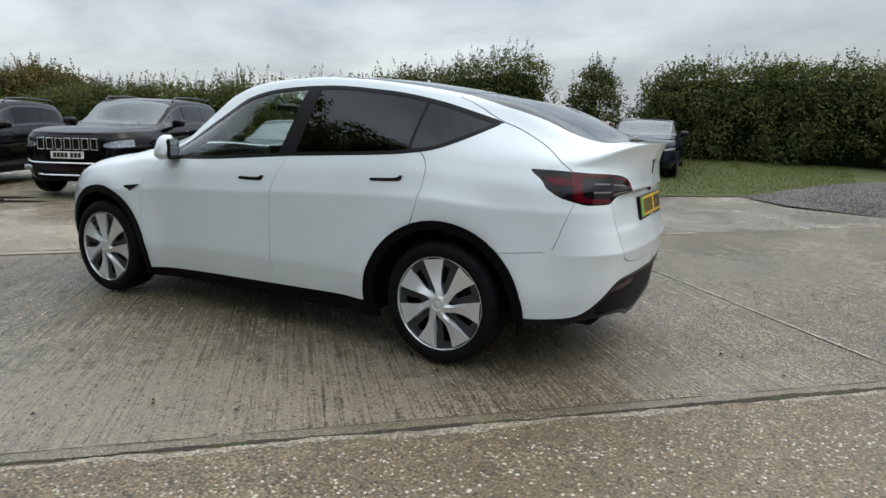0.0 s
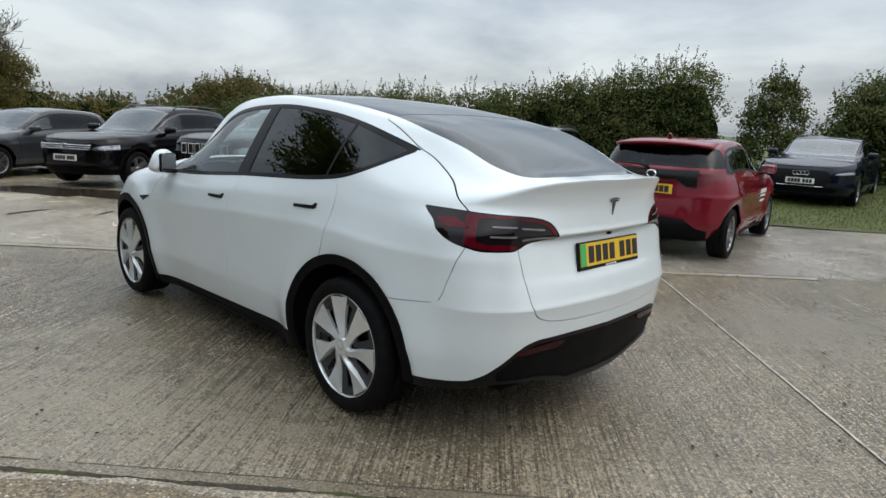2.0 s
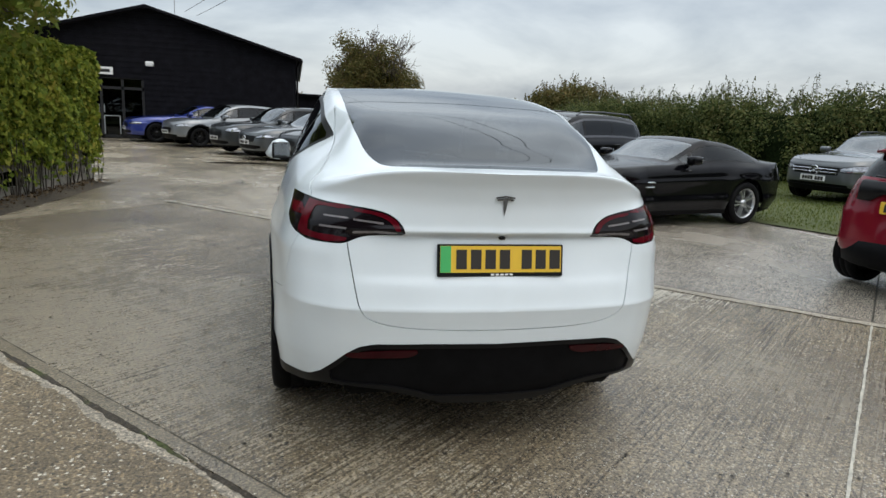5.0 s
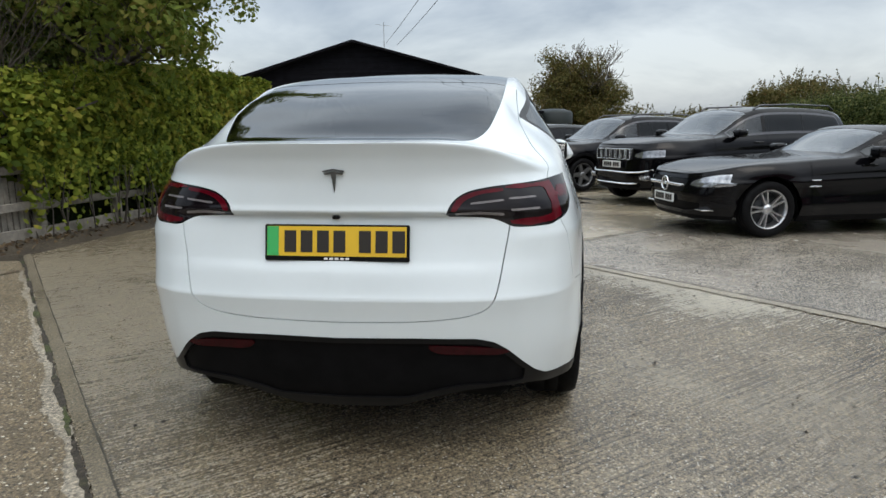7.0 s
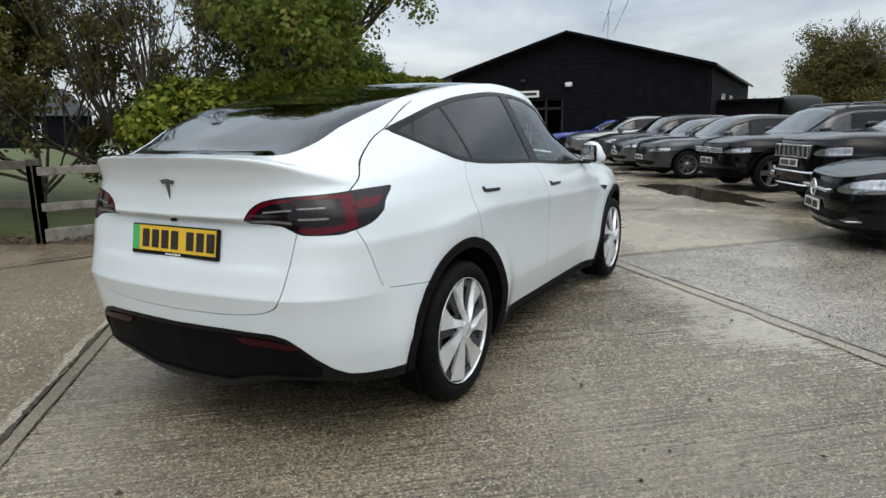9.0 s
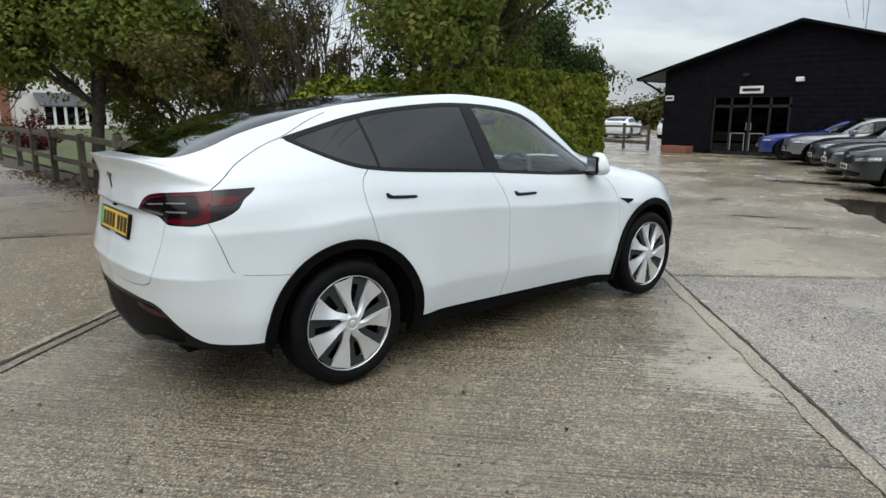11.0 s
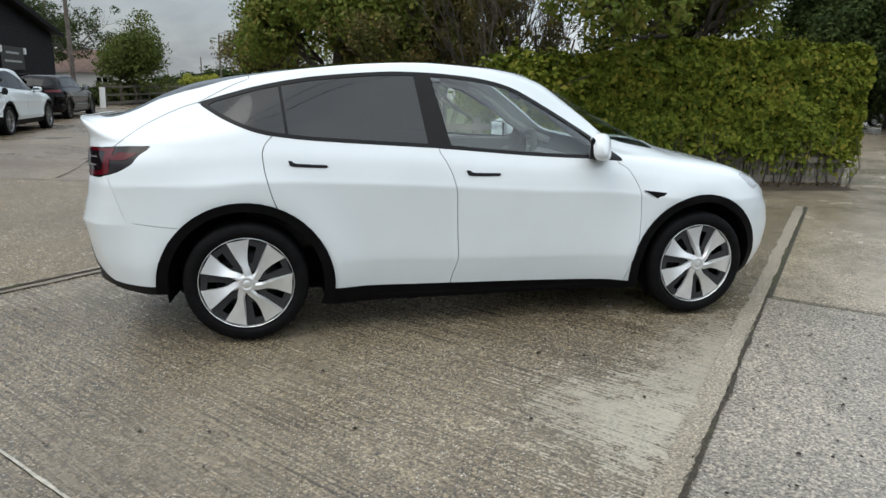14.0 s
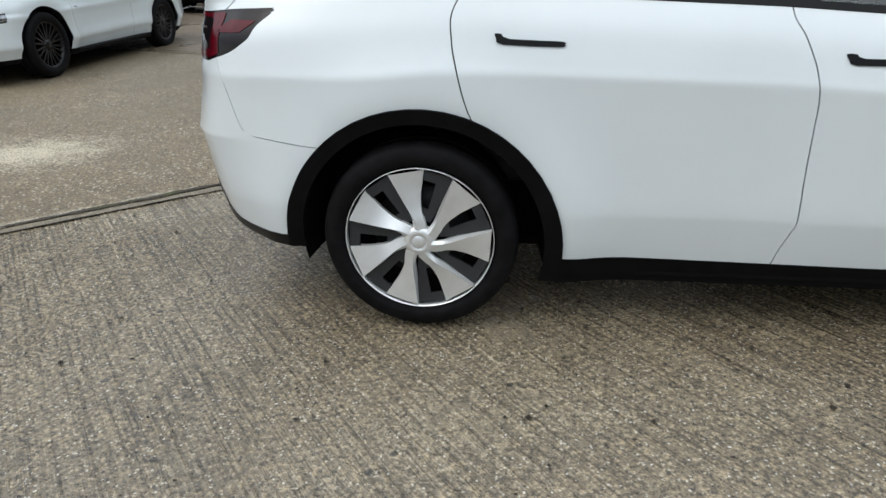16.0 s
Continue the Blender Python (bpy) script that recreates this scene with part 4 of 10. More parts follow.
GAP = 0.0022
HATCH_SHOULDER = [(-0.72, 1.07), (-0.655, 1.120), (-0.587, 1.172), (-0.50, 1.232), (-0.355, 1.305), (-0.245, 1.345)]
WHITE_CAR = dict(
    tail=-0.33, nose=2.87, rear_run=0.62, front_run=0.85, bot_s=0.19, bot_f=0.2,
    top_r=[(0, 1.247), (0.3, 1.245), (0.48, 1.238), (0.65, 1.215), (0.8, 1.165), (0.88, 1.138), (0.94, 1.128), (1, 1.132)],
    top_s=[(-0.33, 1.132), (-0.1, 1.15), (0.07, 1.168), (0.24, 1.166), (0.47, 1.152), (1.05, 1.122), (1.72, 1.072), (2.12, 1.056), (2.3, 1.038), (2.56, 1.01), (2.87, 0.955)],
    top_f=[(0, 0.68), (0.4, 0.70), (0.65, 0.74), (0.8, 0.80), (0.9, 0.87), (0.96, 0.915), (1, 0.955)],
    crease=0.690, flare_low=0.9,
    bot_r=[(0, 0.246), (0.22, 0.250), (0.33, 0.278), (0.45, 0.310), (0.58, 0.332), (0.72, 0.340), (0.84, 0.330), (0.92, 0.308), (1, 0.292)],
    xr=[(0.19, -0.83), (0.28, -0.885), (0.34, -0.910), (0.45, -0.930), (0.54, -0.945), (0.62, -0.957), (0.675, -0.9685), (0.687, -0.9715), (0.690, -0.9725), (0.693, -0.9715), (0.705, -0.967), (0.79, -0.945), (0.83, -0.93), (0.96, -0.902), (0.985, -0.898), (1.0, -0.925), (1.03, -0.918), (1.1, -0.915), (1.18, -0.93), (1.25, -0.962)],
    xr_side=[(0.19, -0.83), (0.28, -0.885), (0.34, -0.910), (0.45, -0.930), (0.54, -0.945), (0.62, -0.957), (0.675, -0.9685), (0.687, -0.9715), (0.690, -0.9725), (0.693, -0.9715), (0.705, -0.967), (0.79, -0.945), (0.83, -0.934), (0.9, -0.922), (0.96, -0.914), (1.03, -0.912), (1.1, -0.915), (1.18, -0.93), (1.25, -0.962)],
    xf=[(0.19, 3.60), (0.3, 3.70), (0.45, 3.735), (0.55, 3.745), (0.68, 3.72), (0.8, 3.66), (0.96, 3.6)],
    section=[(0, -0.088), (0.11, -0.056), (0.2, -0.0365), (0.25, -0.0262), (0.29, -0.0190), (0.33, -0.0160), (0.5, -0.009), (0.72, 0.0008), (0.752, 0.0026), (0.760, 0.0020), (0.79, -0.0042), (0.83, -0.0125), (0.9, -0.029), (1, -0.066)],
    width=[(-0.4, 0.905), (0, 0.925), (0.5, 0.932), (1.2, 0.932), (2.2, 0.93), (2.9, 0.925)],
    flare=[(0, 0.35, 0.5, 0.024), (2.89, 0.35, 0.5, 0.022)],
    round_low=[(0, 0), (0.33, 0.022), (0.60, 0.078), (0.72, 0.13), (0.80, 0.20), (0.86, 0.27), (0.90, 0.34), (0.94, 0.45), (0.965, 0.57), (0.985, 0.75), (1, 1)],
    round_r=[(0, 0), (0.33, 0.026), (0.62, 0.115), (0.8, 0.27), (0.9, 0.46), (0.96, 0.67), (1, 1)],
    round_f=[(0, 0), (0.4, 0.035), (0.65, 0.12), (0.8, 0.24), (0.9, 0.43), (0.96, 0.65), (1, 1)],
    ridge=[(-0.962, 1.247), (-0.75, 1.266), (-0.61, 1.335), (-0.43, 1.413), (-0.24, 1.472), (0.04, 1.525), (0.34, 1.573), (0.70, 1.612), (1.06, 1.628), (1.44, 1.620), (1.82, 1.568), (2.02, 1.502), (2.23, 1.408), (2.56, 1.235), (2.78, 1.12), (2.9, 1.078), (3.2, 1.015), (3.45, 0.94), (3.6, 0.85), (3.7, 0.75), (3.745, 0.68)],
    d_y=[(-0.96, 0.85), (-0.75, 0.83), (-0.61, 0.826), (-0.43, 0.80), (-0.24, 0.766), (0.08, 0.781), (0.99, 0.766), (1.62, 0.762), (2.17, 0.774), (2.36, 0.82), (2.56, 0.85), (2.75, 0.87), (3.7, 0.87)],
    d_z=[(-0.96, 0.6), (-0.75, 0.55), (-0.61, 0.45), (-0.43, 0.53), (-0.24, 0.61), (0.08, 0.766), (0.5, 0.815), (0.99, 0.837), (1.42, 0.80), (1.62, 0.739), (1.83, 0.587), (2.01, 0.466), (2.17, 0.342), (2.36, 0.24), (2.56, 0.33), (2.75, 0.45), (2.95, 0.6), (3.7, 0.62)],
    e_y=[(-0.96, 0.6), (-0.75, 0.625), (-0.61, 0.645), (-0.24, 0.62), (0.08, 0.651), (0.99, 0.638), (2.36, 0.65), (2.56, 0.60), (2.75, 0.64), (3.7, 0.64)],
    e_z=[(-0.96, 0.95), (-0.75, 0.92), (-0.61, 0.81), (-0.43, 0.896), (-0.24, 0.935), (0.08, 0.941), (0.99, 0.952), (1.62, 0.918), (1.83, 0.854), (2.01, 0.732), (2.17, 0.606), (2.36, 0.45), (2.56, 0.58), (2.75, 0.67), (2.95, 0.8), (3.7, 0.82)],
)


def arch_ring(cx, cz, r, widen=0.02):
    """A wheel arch outline, a little wider than a circle below."""
    pts = []
    for a in np.linspace(-60, 240, 40):
        w = r + widen * max(0.0, 1 - math.sin(math.radians(a))) * 0.7
        pts.append((cx + w * math.cos(math.radians(a)), cz + w * math.sin(math.radians(a))))
    return np.array(pts)


def build_wheel(bm_tyre_mat, rim_fn, parent, x, y, r, width, side, name="wheel", bead=0.70):
    w = empty(name)
    w.parent = parent
    w.location = (x, y, r)
    rr = r - 0.004
    o = width / 2
    prof = [(rr * bead, -o * 0.80), (rr * (bead + 0.06), -o * 0.97), (rr * 0.86, -o), (rr * 0.955, -o * 0.93), (rr * 0.99, -o * 0.78), (rr, -o * 0.62), (rr, -o * 0.3), (rr * 0.985, -o * 0.28), (rr * 0.985, -o * 0.22), (rr, -o * 0.2), (rr, o * 0.2), (rr * 0.985, o * 0.22), (rr * 0.985, o * 0.28), (rr, o * 0.3), (rr, o * 0.62), (rr * 0.99, o * 0.78), (rr * 0.955, o * 0.93), (rr * 0.86, o), (rr * (bead + 0.03), o * 0.97), (rr * bead, o * 0.86)]
    v, q = lathe(prof, 56)
    link_mesh("tyre", v, q, bm_tyre_mat, w)
    rim_fn(w, r, o, side)
    return w
# ---------- the white electric car ----------
def blade_wheel(w, r, o, side):
    """Wheel cover with seven twisted silver blades over dark slotted panels."""
    R = 0.264
    f = side                                   # outward direction along y
    face = f * (o - 0.012)
    v, q = lathe([(R + 0.001, face), (R, face + f * 0.003), (R - 0.0018, face + f * 0.003), (R - 0.003, face - f * 0.014), (R - 0.006, f * 0.02)], 72)
    link_mesh("rim_ring", v, q, M_SILVER, w)
    v, q = lathe([(0.0001, f * 0.0), (0.20, f * 0.002), (R - 0.007, f * 0.012)], 48)
    link_mesh("wheel_barrel", v, q, M_UNDER, w)
    v, q = lathe([(0.09, f * 0.03), (0.175, f * 0.03), (0.178, f * 0.02)], 48)
    link_mesh("brake_disc", v, q, M_DARKDISC, w)
    n = 7
    step = 360.0 / n

    def at(rad, deg, out):
        t = radians(deg)
        return (-f * rad * math.cos(t), face + f * out, rad * math.sin(t))
    # radius, fin foot, ridge, trailing edge (degrees), and their heights
    rows_ = [(0.044, -6.0, -22.0, -58.0, 0.012, 0.016, 0.010), (0.062, -7.0, -18.0, -50.0, 0.008, 0.015, 0.006), (0.085, -7.5, -14.0, -37.0, 0.002, 0.016, 0.002), (0.105, -5.5, -10.5, -29.5, -0.006, 0.016, -0.003), (0.132, -3.0, -6.5, -26.5, -0.010, 0.014, -0.007), (0.175, -1.2, -3.2, -26.0, -0.012, 0.010, -0.010), (0.22, -0.2, -1.2, -27.2, -0.012, 0.006, -0.010), (R - 0.006, 0.2, -0.2, -28.0, -0.008, 0.003, -0.008)]
    for k in range(n):
        a0 = 113.0 + k * step
        silver = bmesh.new()
        cols = [[silver.verts.new(at(r_, a0 + deg, out)) for r_, deg, out in zip([q[0] for q in rows_], [q[c] for q in rows_], [q[c + 3] for q in rows_])] for c in (1, 2, 3)]
        low = [silver.verts.new((p.co.x, p.co.y - f * 0.016, p.co.z)) for p in cols[2]]
        low0 = [silver.verts.new((p.co.x, p.co.y - f * 0.012, p.co.z)) for p in cols[0]]
        twin = [[silver.verts.new(p.co) for p in col] for col in cols]        # second edges keep the creases sharp
        for ca, cb in ((low0, cols[0]), (twin[0], cols[1]), (twin[1], cols[2]), (twin[2], low)):
            for i in range(len(rows_) - 1):
                silver.faces.new((ca[i], ca[i + 1], cb[i + 1], cb[i]))
        part("blade", silver, M_SILVER, w, smooth=True)
        dark = bmesh.new()

        def plate(r0, r1, d0, d1, out):
            vs = [dark.verts.new(at(*q)) for q in ((r0, a0 + d0, out), (r1, a0 + d0 - 0.0, out), (r1, a0 + d1, out), (r0, a0 + d1, out))]
            top_ = dark.faces.new(vs)
            for g in bmesh.ops.extrude_face_region(dark, geom=[top_])["geom"]:
                if isinstance(g, bmesh.types.BMVert):
                    g.co.y -= f * 0.010
        plate(0.222, R - 0.007, -26.0, -52.0, -0.012)
        plate(0.074, 0.118, -30.0, -54.0, -0.013)
        plate(0.115, 0.225, -39.5, -52.5, -0.0125)
        part("slot_panel", dark, M_GREYRIM, w)
    v, q = lathe([(0.0001, face + f * 0.016), (0.022, face + f * 0.016), (0.025, face + f * 0.012), (0.028, face + f * 0.018), (0.036, face + f * 0.018), (0.046, face + f * 0.014), (0.054, face + f * 0.008), (0.060, face - f * 0.012)], 40)
    link_mesh("hub_cap", v, q, M_SILVER, w)


def white_car():
    car = empty("electric_car", pose(0, 0, 0))
    tagged(car, "white electric crossover with black trim, parked on wet concrete", "car")
    k = car_skin(WHITE_CAR, nx=190, nrear=44, nfront=64, nlow=112, nup=44)
    whole = k

    def halves(name, skin, mat, parent=car, label="", rim=0.012, both=False):
        if both:
            return skin.plus(skin.mirror()).mesh(name, mat, parent, label, rim)
        skin.mesh(name, mat, parent, label, rim)
        skin.mirror().mesh(name, mat, parent, label, rim)

    # wheel openings and their cladding
    for cx in (0.0, 2.89):
        _, k = k.cut(side_d(k, arch_ring(cx, 0.345, 0.425, 0.012)) + 1e-4)
    clads = []
    for cx in (0.0, 2.89):
        ring, k = k.cut(side_d(k, arch_ring(cx, 0.345, 0.474, 0.028)))
        _, ring = ring.cut(ring.v[:, 2] - np.where(ring.v[:, 0] < 1.0, np.where(ring.v[:, 0] < 0, 0.30, 0.20), np.where(ring.v[:, 0] < 2.89, 0.20, 0.23)))
        halves("arch_cladding", ring.moved(0.010), M_CLAD, rim=0.05)
    # sills and the dark lower rear
    s_c = s_at_x(k, -0.5, 0.6)
    zone = [(-0.2, 0.54), (0.30, 0.545), (0.52, 0.540), (0.585, 0.525), (0.64, 0.49), (0.70, 0.44), (0.77, 0.39), (0.84, 0.358), (0.92, 0.346), (s_c + 0.05, 0.342), (s_c + 0.4, 0.33), (s_c + 0.8, 0.30), (s_c + 1.2, 0.292), (s_c + 2.2, 0.275), (s_c + 2.75, 0.258), (s_c + 2.9, 0.245), (s_c + 3.3, 0.222), (s_c + 9, 0.222), (s_c + 9, -1), (-0.2, -1)]
    low, k = k.cut(unrolled_d(k, zone))
    rear_low, low = low.cut(low.v[:, 0] - 0.0)
    sill, front_low = low.cut(low.v[:, 0] - 2.7)
    halves("sill", sill.moved(0.002), M_CLAD, rim=0.04)
    halves("front_lower_trim", front_low, M_CLAD, rim=0.04, both=True)
    refl, rear_low = rear_low.finer(1).cut(unrolled_d(rear_low.finer(1), rounded([(0.342, 0.514), (0.48, 0.510), (0.64, 0.493), (0.615, 0.474), (0.48, 0.478), (0.375, 0.484)], n=3)))
    edge = np.maximum(unrolled_d(rear_low, zone) + 0.020, curve_at([(0, 0.290), (0.25, 0.294), (0.36, 0.325), (0.5, 0.350), (0.72, 0.355), (0.75, 0.6), (3, 0.6)], rear_low.s) - rear_low.v[:, 2])
    panel, rim_ = rear_low.cut(edge)
    halves("diffuser", panel.moved(-0.006), M_CLAD, rim=0.0, both=True)
    halves("diffuser_rim", rim_.moved(0.003), M_TRIM, rim=0.02, both=True)
    halves("reflector", refl.moved(0.002), M_REDDARK, rim=0.01, label="red rear reflector")
    # glass areas on top
    rg = rounded([(-0.835, 0.0), (-0.835, 0.2), (-0.828, 0.31), (-0.785, 0.435), (-0.66, 0.512), (-0.44, 0.560), (-0.15, 0.578), (0.0392, 0.582)], closed=False)
    rear_poly = np.concatenate([rg, [(0.0392, -0.5), (-0.835, -0.5)]])
    glass_r, k = k.cut(np.where(k.w > 1.001, top_d(k, rear_poly), 1))
    halves("rear_window", glass_r.moved(-0.003), M_REARGLASS, both=True, rim=0.004, label="dark rear window")
    roof_poly = np.concatenate([rounded([(0.0408, 0.582), (0.6, 0.578), (1.3, 0.565), (1.75, 0.545)], closed=False), [(1.75, -0.5), (0.0408, -0.5)]])
    glass_t, k = k.cut(np.where(k.v[:, 2] > 1.4, top_d(k, roof_poly), 1))
    halves("roof_glass", glass_t.moved(-0.002), M_ROOFGLASS, both=True, rim=0.004, label="black glass roof")
    ws = np.concatenate([rounded([(1.756, 0.535), (2.0, 0.56), (2.3, 0.60), (2.55, 0.635), (2.66, 0.60), (2.74, 0.4), (2.77, 0.0)], closed=False), [(2.77, -0.5), (1.756, -0.5)]])
    glass_w, k = k.cut(np.where(k.v[:, 2] > 1.02, top_d(k, ws), 1))
    halves("windscreen", glass_w.moved(-0.003), M_GLASS, both=True, rim=0.004)
    # side window band
    dlo = np.concatenate([rounded([(-0.245, 1.345), (-0.08, 1.396), (0.08, 1.442), (0.28, 1.484), (0.48, 1.513), (0.79, 1.54), (0.99, 1.544), (1.2, 1.536), (1.42, 1.513), (1.62, 1.463), (1.83, 1.361), (2.01, 1.262), (2.16, 1.172), (2.31, 1.045)], closed=False),
                          rounded([(2.30, 1.030), (2.12, 1.046), (1.72, 1.064), (1.14, 1.108), (1.05, 1.114), (0.47, 1.146), (0.24, 1.166), (0.07, 1.195), (-0.10, 1.262), (-0.245, 1.345)], closed=False)])
    band, k = k.cut(np.where(k.v[:, 1] > 0.5, side_d(k, dlo), 1))
    d = side_d(band, dlo)
    glazing, frame_ = band.cut(d + 0.022)
    halves("window_trim", frame_.moved(0.001), M_TRIM, rim=0.012)
    def between(skin, xa_lo, xb_lo):
        # slanted line from (x at z 1.12) to (x at z 1.54)
        return skin.v[:, 0] - (xa_lo + (xb_lo - xa_lo) * (skin.v[:, 2] - 1.12) / 0.42)
    quarter, rest = glazing.cut(between(glazing, 0.245, 0.19))
    bar, rest = rest.cut(between(rest, 0.262, 0.207))
    rear_g, rest = rest.cut(between(rest, 1.052, 0.985))
    pillar, rest = rest.cut(between(rest, 1.19, 1.085))
    front_g, sail = rest.cut(rest.v[:, 0] - (2.16 - 0.22 * (rest.v[:, 2] - 1.05)))
    halves("quarter_window", quarter.moved(-0.002), M_TINT, rim=0.004)
    halves("window_bar", bar, M_TRIM)
    halves("rear_door_window", rear_g.moved(-0.002), M_TINT, rim=0.004)
    halves("pillar_trim", pillar.moved(0.001), M_TRIM)
    halves("front_door_window", front_g.moved(-0.002), M_GLASS, rim=0.004)
    halves("mirror_base", sail, M_TRIM)
    # tail lamps: inner half on the hatch, outer half on the body
    s_tip, s_tip2, s_tip3 = s_at_x(k, -0.476, 1.05), s_at_x(k, -0.55, 1.0), s_at_x(k, -0.67, 1.0)
    lamp = np.concatenate([rounded([(0.402, 0.986), (0.43, 1.035), (0.485, 1.070), (0.56, 1.087), (0.64, 1.095), (0.78, 1.103), (s_tip3, 1.113), (s_tip2, 1.117), (s_tip, 1.119)], closed=False),
                           rounded([(s_tip, 1.116), (s_tip - 0.045, 1.068), (s_tip2, 1.022), (s_tip3 + 0.05, 0.984), (s_tip3, 0.967), (s_tip3 - 0.05, 0.955), (0.80, 0.944), (0.68, 0.943), (0.64, 0.948), (0.58, 0.974), (0.50, 0.982), (0.402, 0.984)], closed=False)])
    lampk, k = k.cut(np.where(k.v[:, 0] < 0, unrolled_d(k, lamp), 1))
    lampk = lampk.finer(1)
    inner, outer = lampk.cut(lampk.s - 0.632)
    for nm, sk in (("hatch_lamp", inner), ("tail_lamp", outer)):
        for mir in (False, True):
            g = sk.mirror() if mir else sk
            holder = g.moved(-0.001).mesh(nm, M_LENS, car, "smoked red tail lamp", 0.03)
            sub = sk
            if nm == "tail_lamp":
                s1 = s_at_x(whole, -0.702, 1.03)
                red, _ = sub.cut(unrolled_d(sub, rounded([(0.64, 1.088), (0.75, 1.094), (s1 - 0.03, 1.100), (s1 - 0.012, 1.098), (s1 + 0.002, 1.04), (s1 + 0.010, 0.985), (s1 - 0.005, 0.968), (0.80, 0.956), (0.64, 0.957)], n=2)))
                hole, red = red.cut(unrolled_d(red, rounded([(0.60, 1.077), (0.70, 1.080), (s1 - 0.075, 1.083), (s1 - 0.054, 1.06), (s1 - 0.046, 0.985), (0.70, 0.975), (0.60, 0.976)], n=2)))
                sa, sb, sc, sd = [s_at_x(whole, q, 1.05) for q in (-0.668, -0.548, -0.590, -0.676)]
                red2, _ = sub.cut(unrolled_d(sub, [(sa, 1.081), (sb, 1.080), (sc, 1.042), (sd, 1.038)]))
                bar1, _ = sub.cut(unrolled_d(sub, [(0.645, 1.050), (s1 - 0.11, 1.053), (s1 - 0.11, 1.046), (0.645, 1.043)]))
                bar2, _ = sub.cut(unrolled_d(sub, [(0.645, 1.010), (s1 - 0.10, 1.012), (s1 - 0.10, 1.004), (0.645, 1.002)]))
                pieces = [("red_ring", red, M_RED), ("red_panel", red2, M_RED), ("light_bar", bar1, M_LAMPBAR), ("light_bar", bar2, M_LAMPBAR)]
            else:
                arc, _ = sub.cut(unrolled_d(sub, rounded([(0.425, 1.008), (0.45, 1.045), (0.50, 1.068), (0.56, 1.079), (0.63, 1.086), (0.63, 1.074), (0.56, 1.067), (0.51, 1.055), (0.47, 1.035), (0.445, 1.005)], n=2)))
                bar1, _ = sub.cut(unrolled_d(sub, [(0.50, 1.036), (0.626, 1.046), (0.626, 1.039), (0.50, 1.028)]))
                bar2, _ = sub.cut(unrolled_d(sub, [(0.44, 0.998), (0.52, 1.003), (0.62, 0.996), (0.62, 0.986), (0.52, 0.994), (0.44, 0.991)]))
                pieces = [("red_ring", arc, M_RED), ("light_bar", bar1, M_LAMPBAR), ("indicator", bar2, M_LAMPBAR)]
            for pn, sk2, mt in pieces:
                sk2 = sk2.mirror() if mir else sk2
                sk2.moved(0.0012).mesh(pn, mt, holder, "", 0.002)
    # hatch
    hatch_line = np.concatenate([rounded([(0.0, 0.604), (0.25, 0.608), (0.42, 0.620), (0.50, 0.636), (0.548, 0.660), (0.574, 0.70), (0.590, 0.765), (0.607, 0.86), (0.621, 0.943), (0.632, 1.06)], closed=False), [(0.64, 1.7), (-0.5, 1.7), (-0.5, 0.604)]])
    hatch_side = np.concatenate([rounded(HATCH_SHOULDER, closed=False), [(0.2, 1.62), (0.2, 2.0), (-2, 2.0), (-2, 0.9), (-0.70, 0.9)]])
    hatch_top = np.array([(-2, 0.645), (-0.25, 0.645), (-0.10, 0.634), (0.040, 0.630), (0.040, -0.5), (-2, -0.5)])
    def hatch_d(q):
        upper = np.where(q.v[:, 0] < -0.25, side_d(q, hatch_side), top_d(q, hatch_top))
        return np.where(q.v[:, 2] > 1.075, upper, rear_d(q, hatch_line))
    hatch, k = k.cut(hatch_d(k) + GAP)
    _, k = k.cut(hatch_d(k) - GAP)
    halves("tailgate", hatch, M_WHITE, both=True, rim=0.02)
    # front of the car
    bonnet_line = np.concatenate([rounded([(2.50, 0.66), (2.62, 0.66), (2.9, 0.66), (3.2, 0.63), (3.42, 0.55), (3.54, 0.35), (3.56, 0.0)], closed=False), [(3.56, -0.5), (2.50, -0.5)]])
    def bonnet_d(q):
        return np.where(q.v[:, 2] > 0.75, top_d(q, bonnet_line), 1)
    bonnet, k = k.cut(bonnet_d(k) + GAP)
    _, k = k.cut(bonnet_d(k) - GAP)
    halves("bonnet", bonnet, M_WHITE, both=True)
    # doors
    front_seam = rounded([(2.26, 1.30), (2.265, 1.05), (2.34, 0.985), (2.41, 0.87), (2.428, 0.76), (2.43, 0.60), (2.425, 0.50), (2.40, 0.38), (2.365, 0.26), (2.35, 0.1)], closed=False)
    mid_seam = rounded([(1.11, 1.30), (1.112, 1.112), (1.155, 1.03), (1.195, 0.94), (1.215, 0.85), (1.22, 0.757), (1.228, 0.60), (1.238, 0.454), (1.225, 0.40), (1.20, 0.294), (1.19, 0.1)], closed=False)
    rear_seam = rounded([(0.17, 1.30), (0.17, 1.19), (0.13, 1.14), (0.11, 1.09), (0.113, 1.03), (0.125, 0.96), (0.18, 0.78), (0.30, 0.62), (0.42, 0.45), (0.44, 0.1)], closed=False)
    flank_f = np.concatenate([front_seam, mid_seam[::-1]])
    flank_r = np.concatenate([mid_seam, rear_seam[::-1]])
    def flank(q, line):
        return np.where((q.v[:, 1] > 0.78) & (q.v[:, 2] < 1.24), side_d(q, line), 1)
    for nm, line in (("front_door", flank_f), ("rear_door", flank_r)):
        dk, k = k.cut(flank(k, line) + GAP)
        halves(nm, dk, M_WHITE)
    for line in (flank_f, flank_r):
        _, k = k.cut(flank(k, line) - GAP)
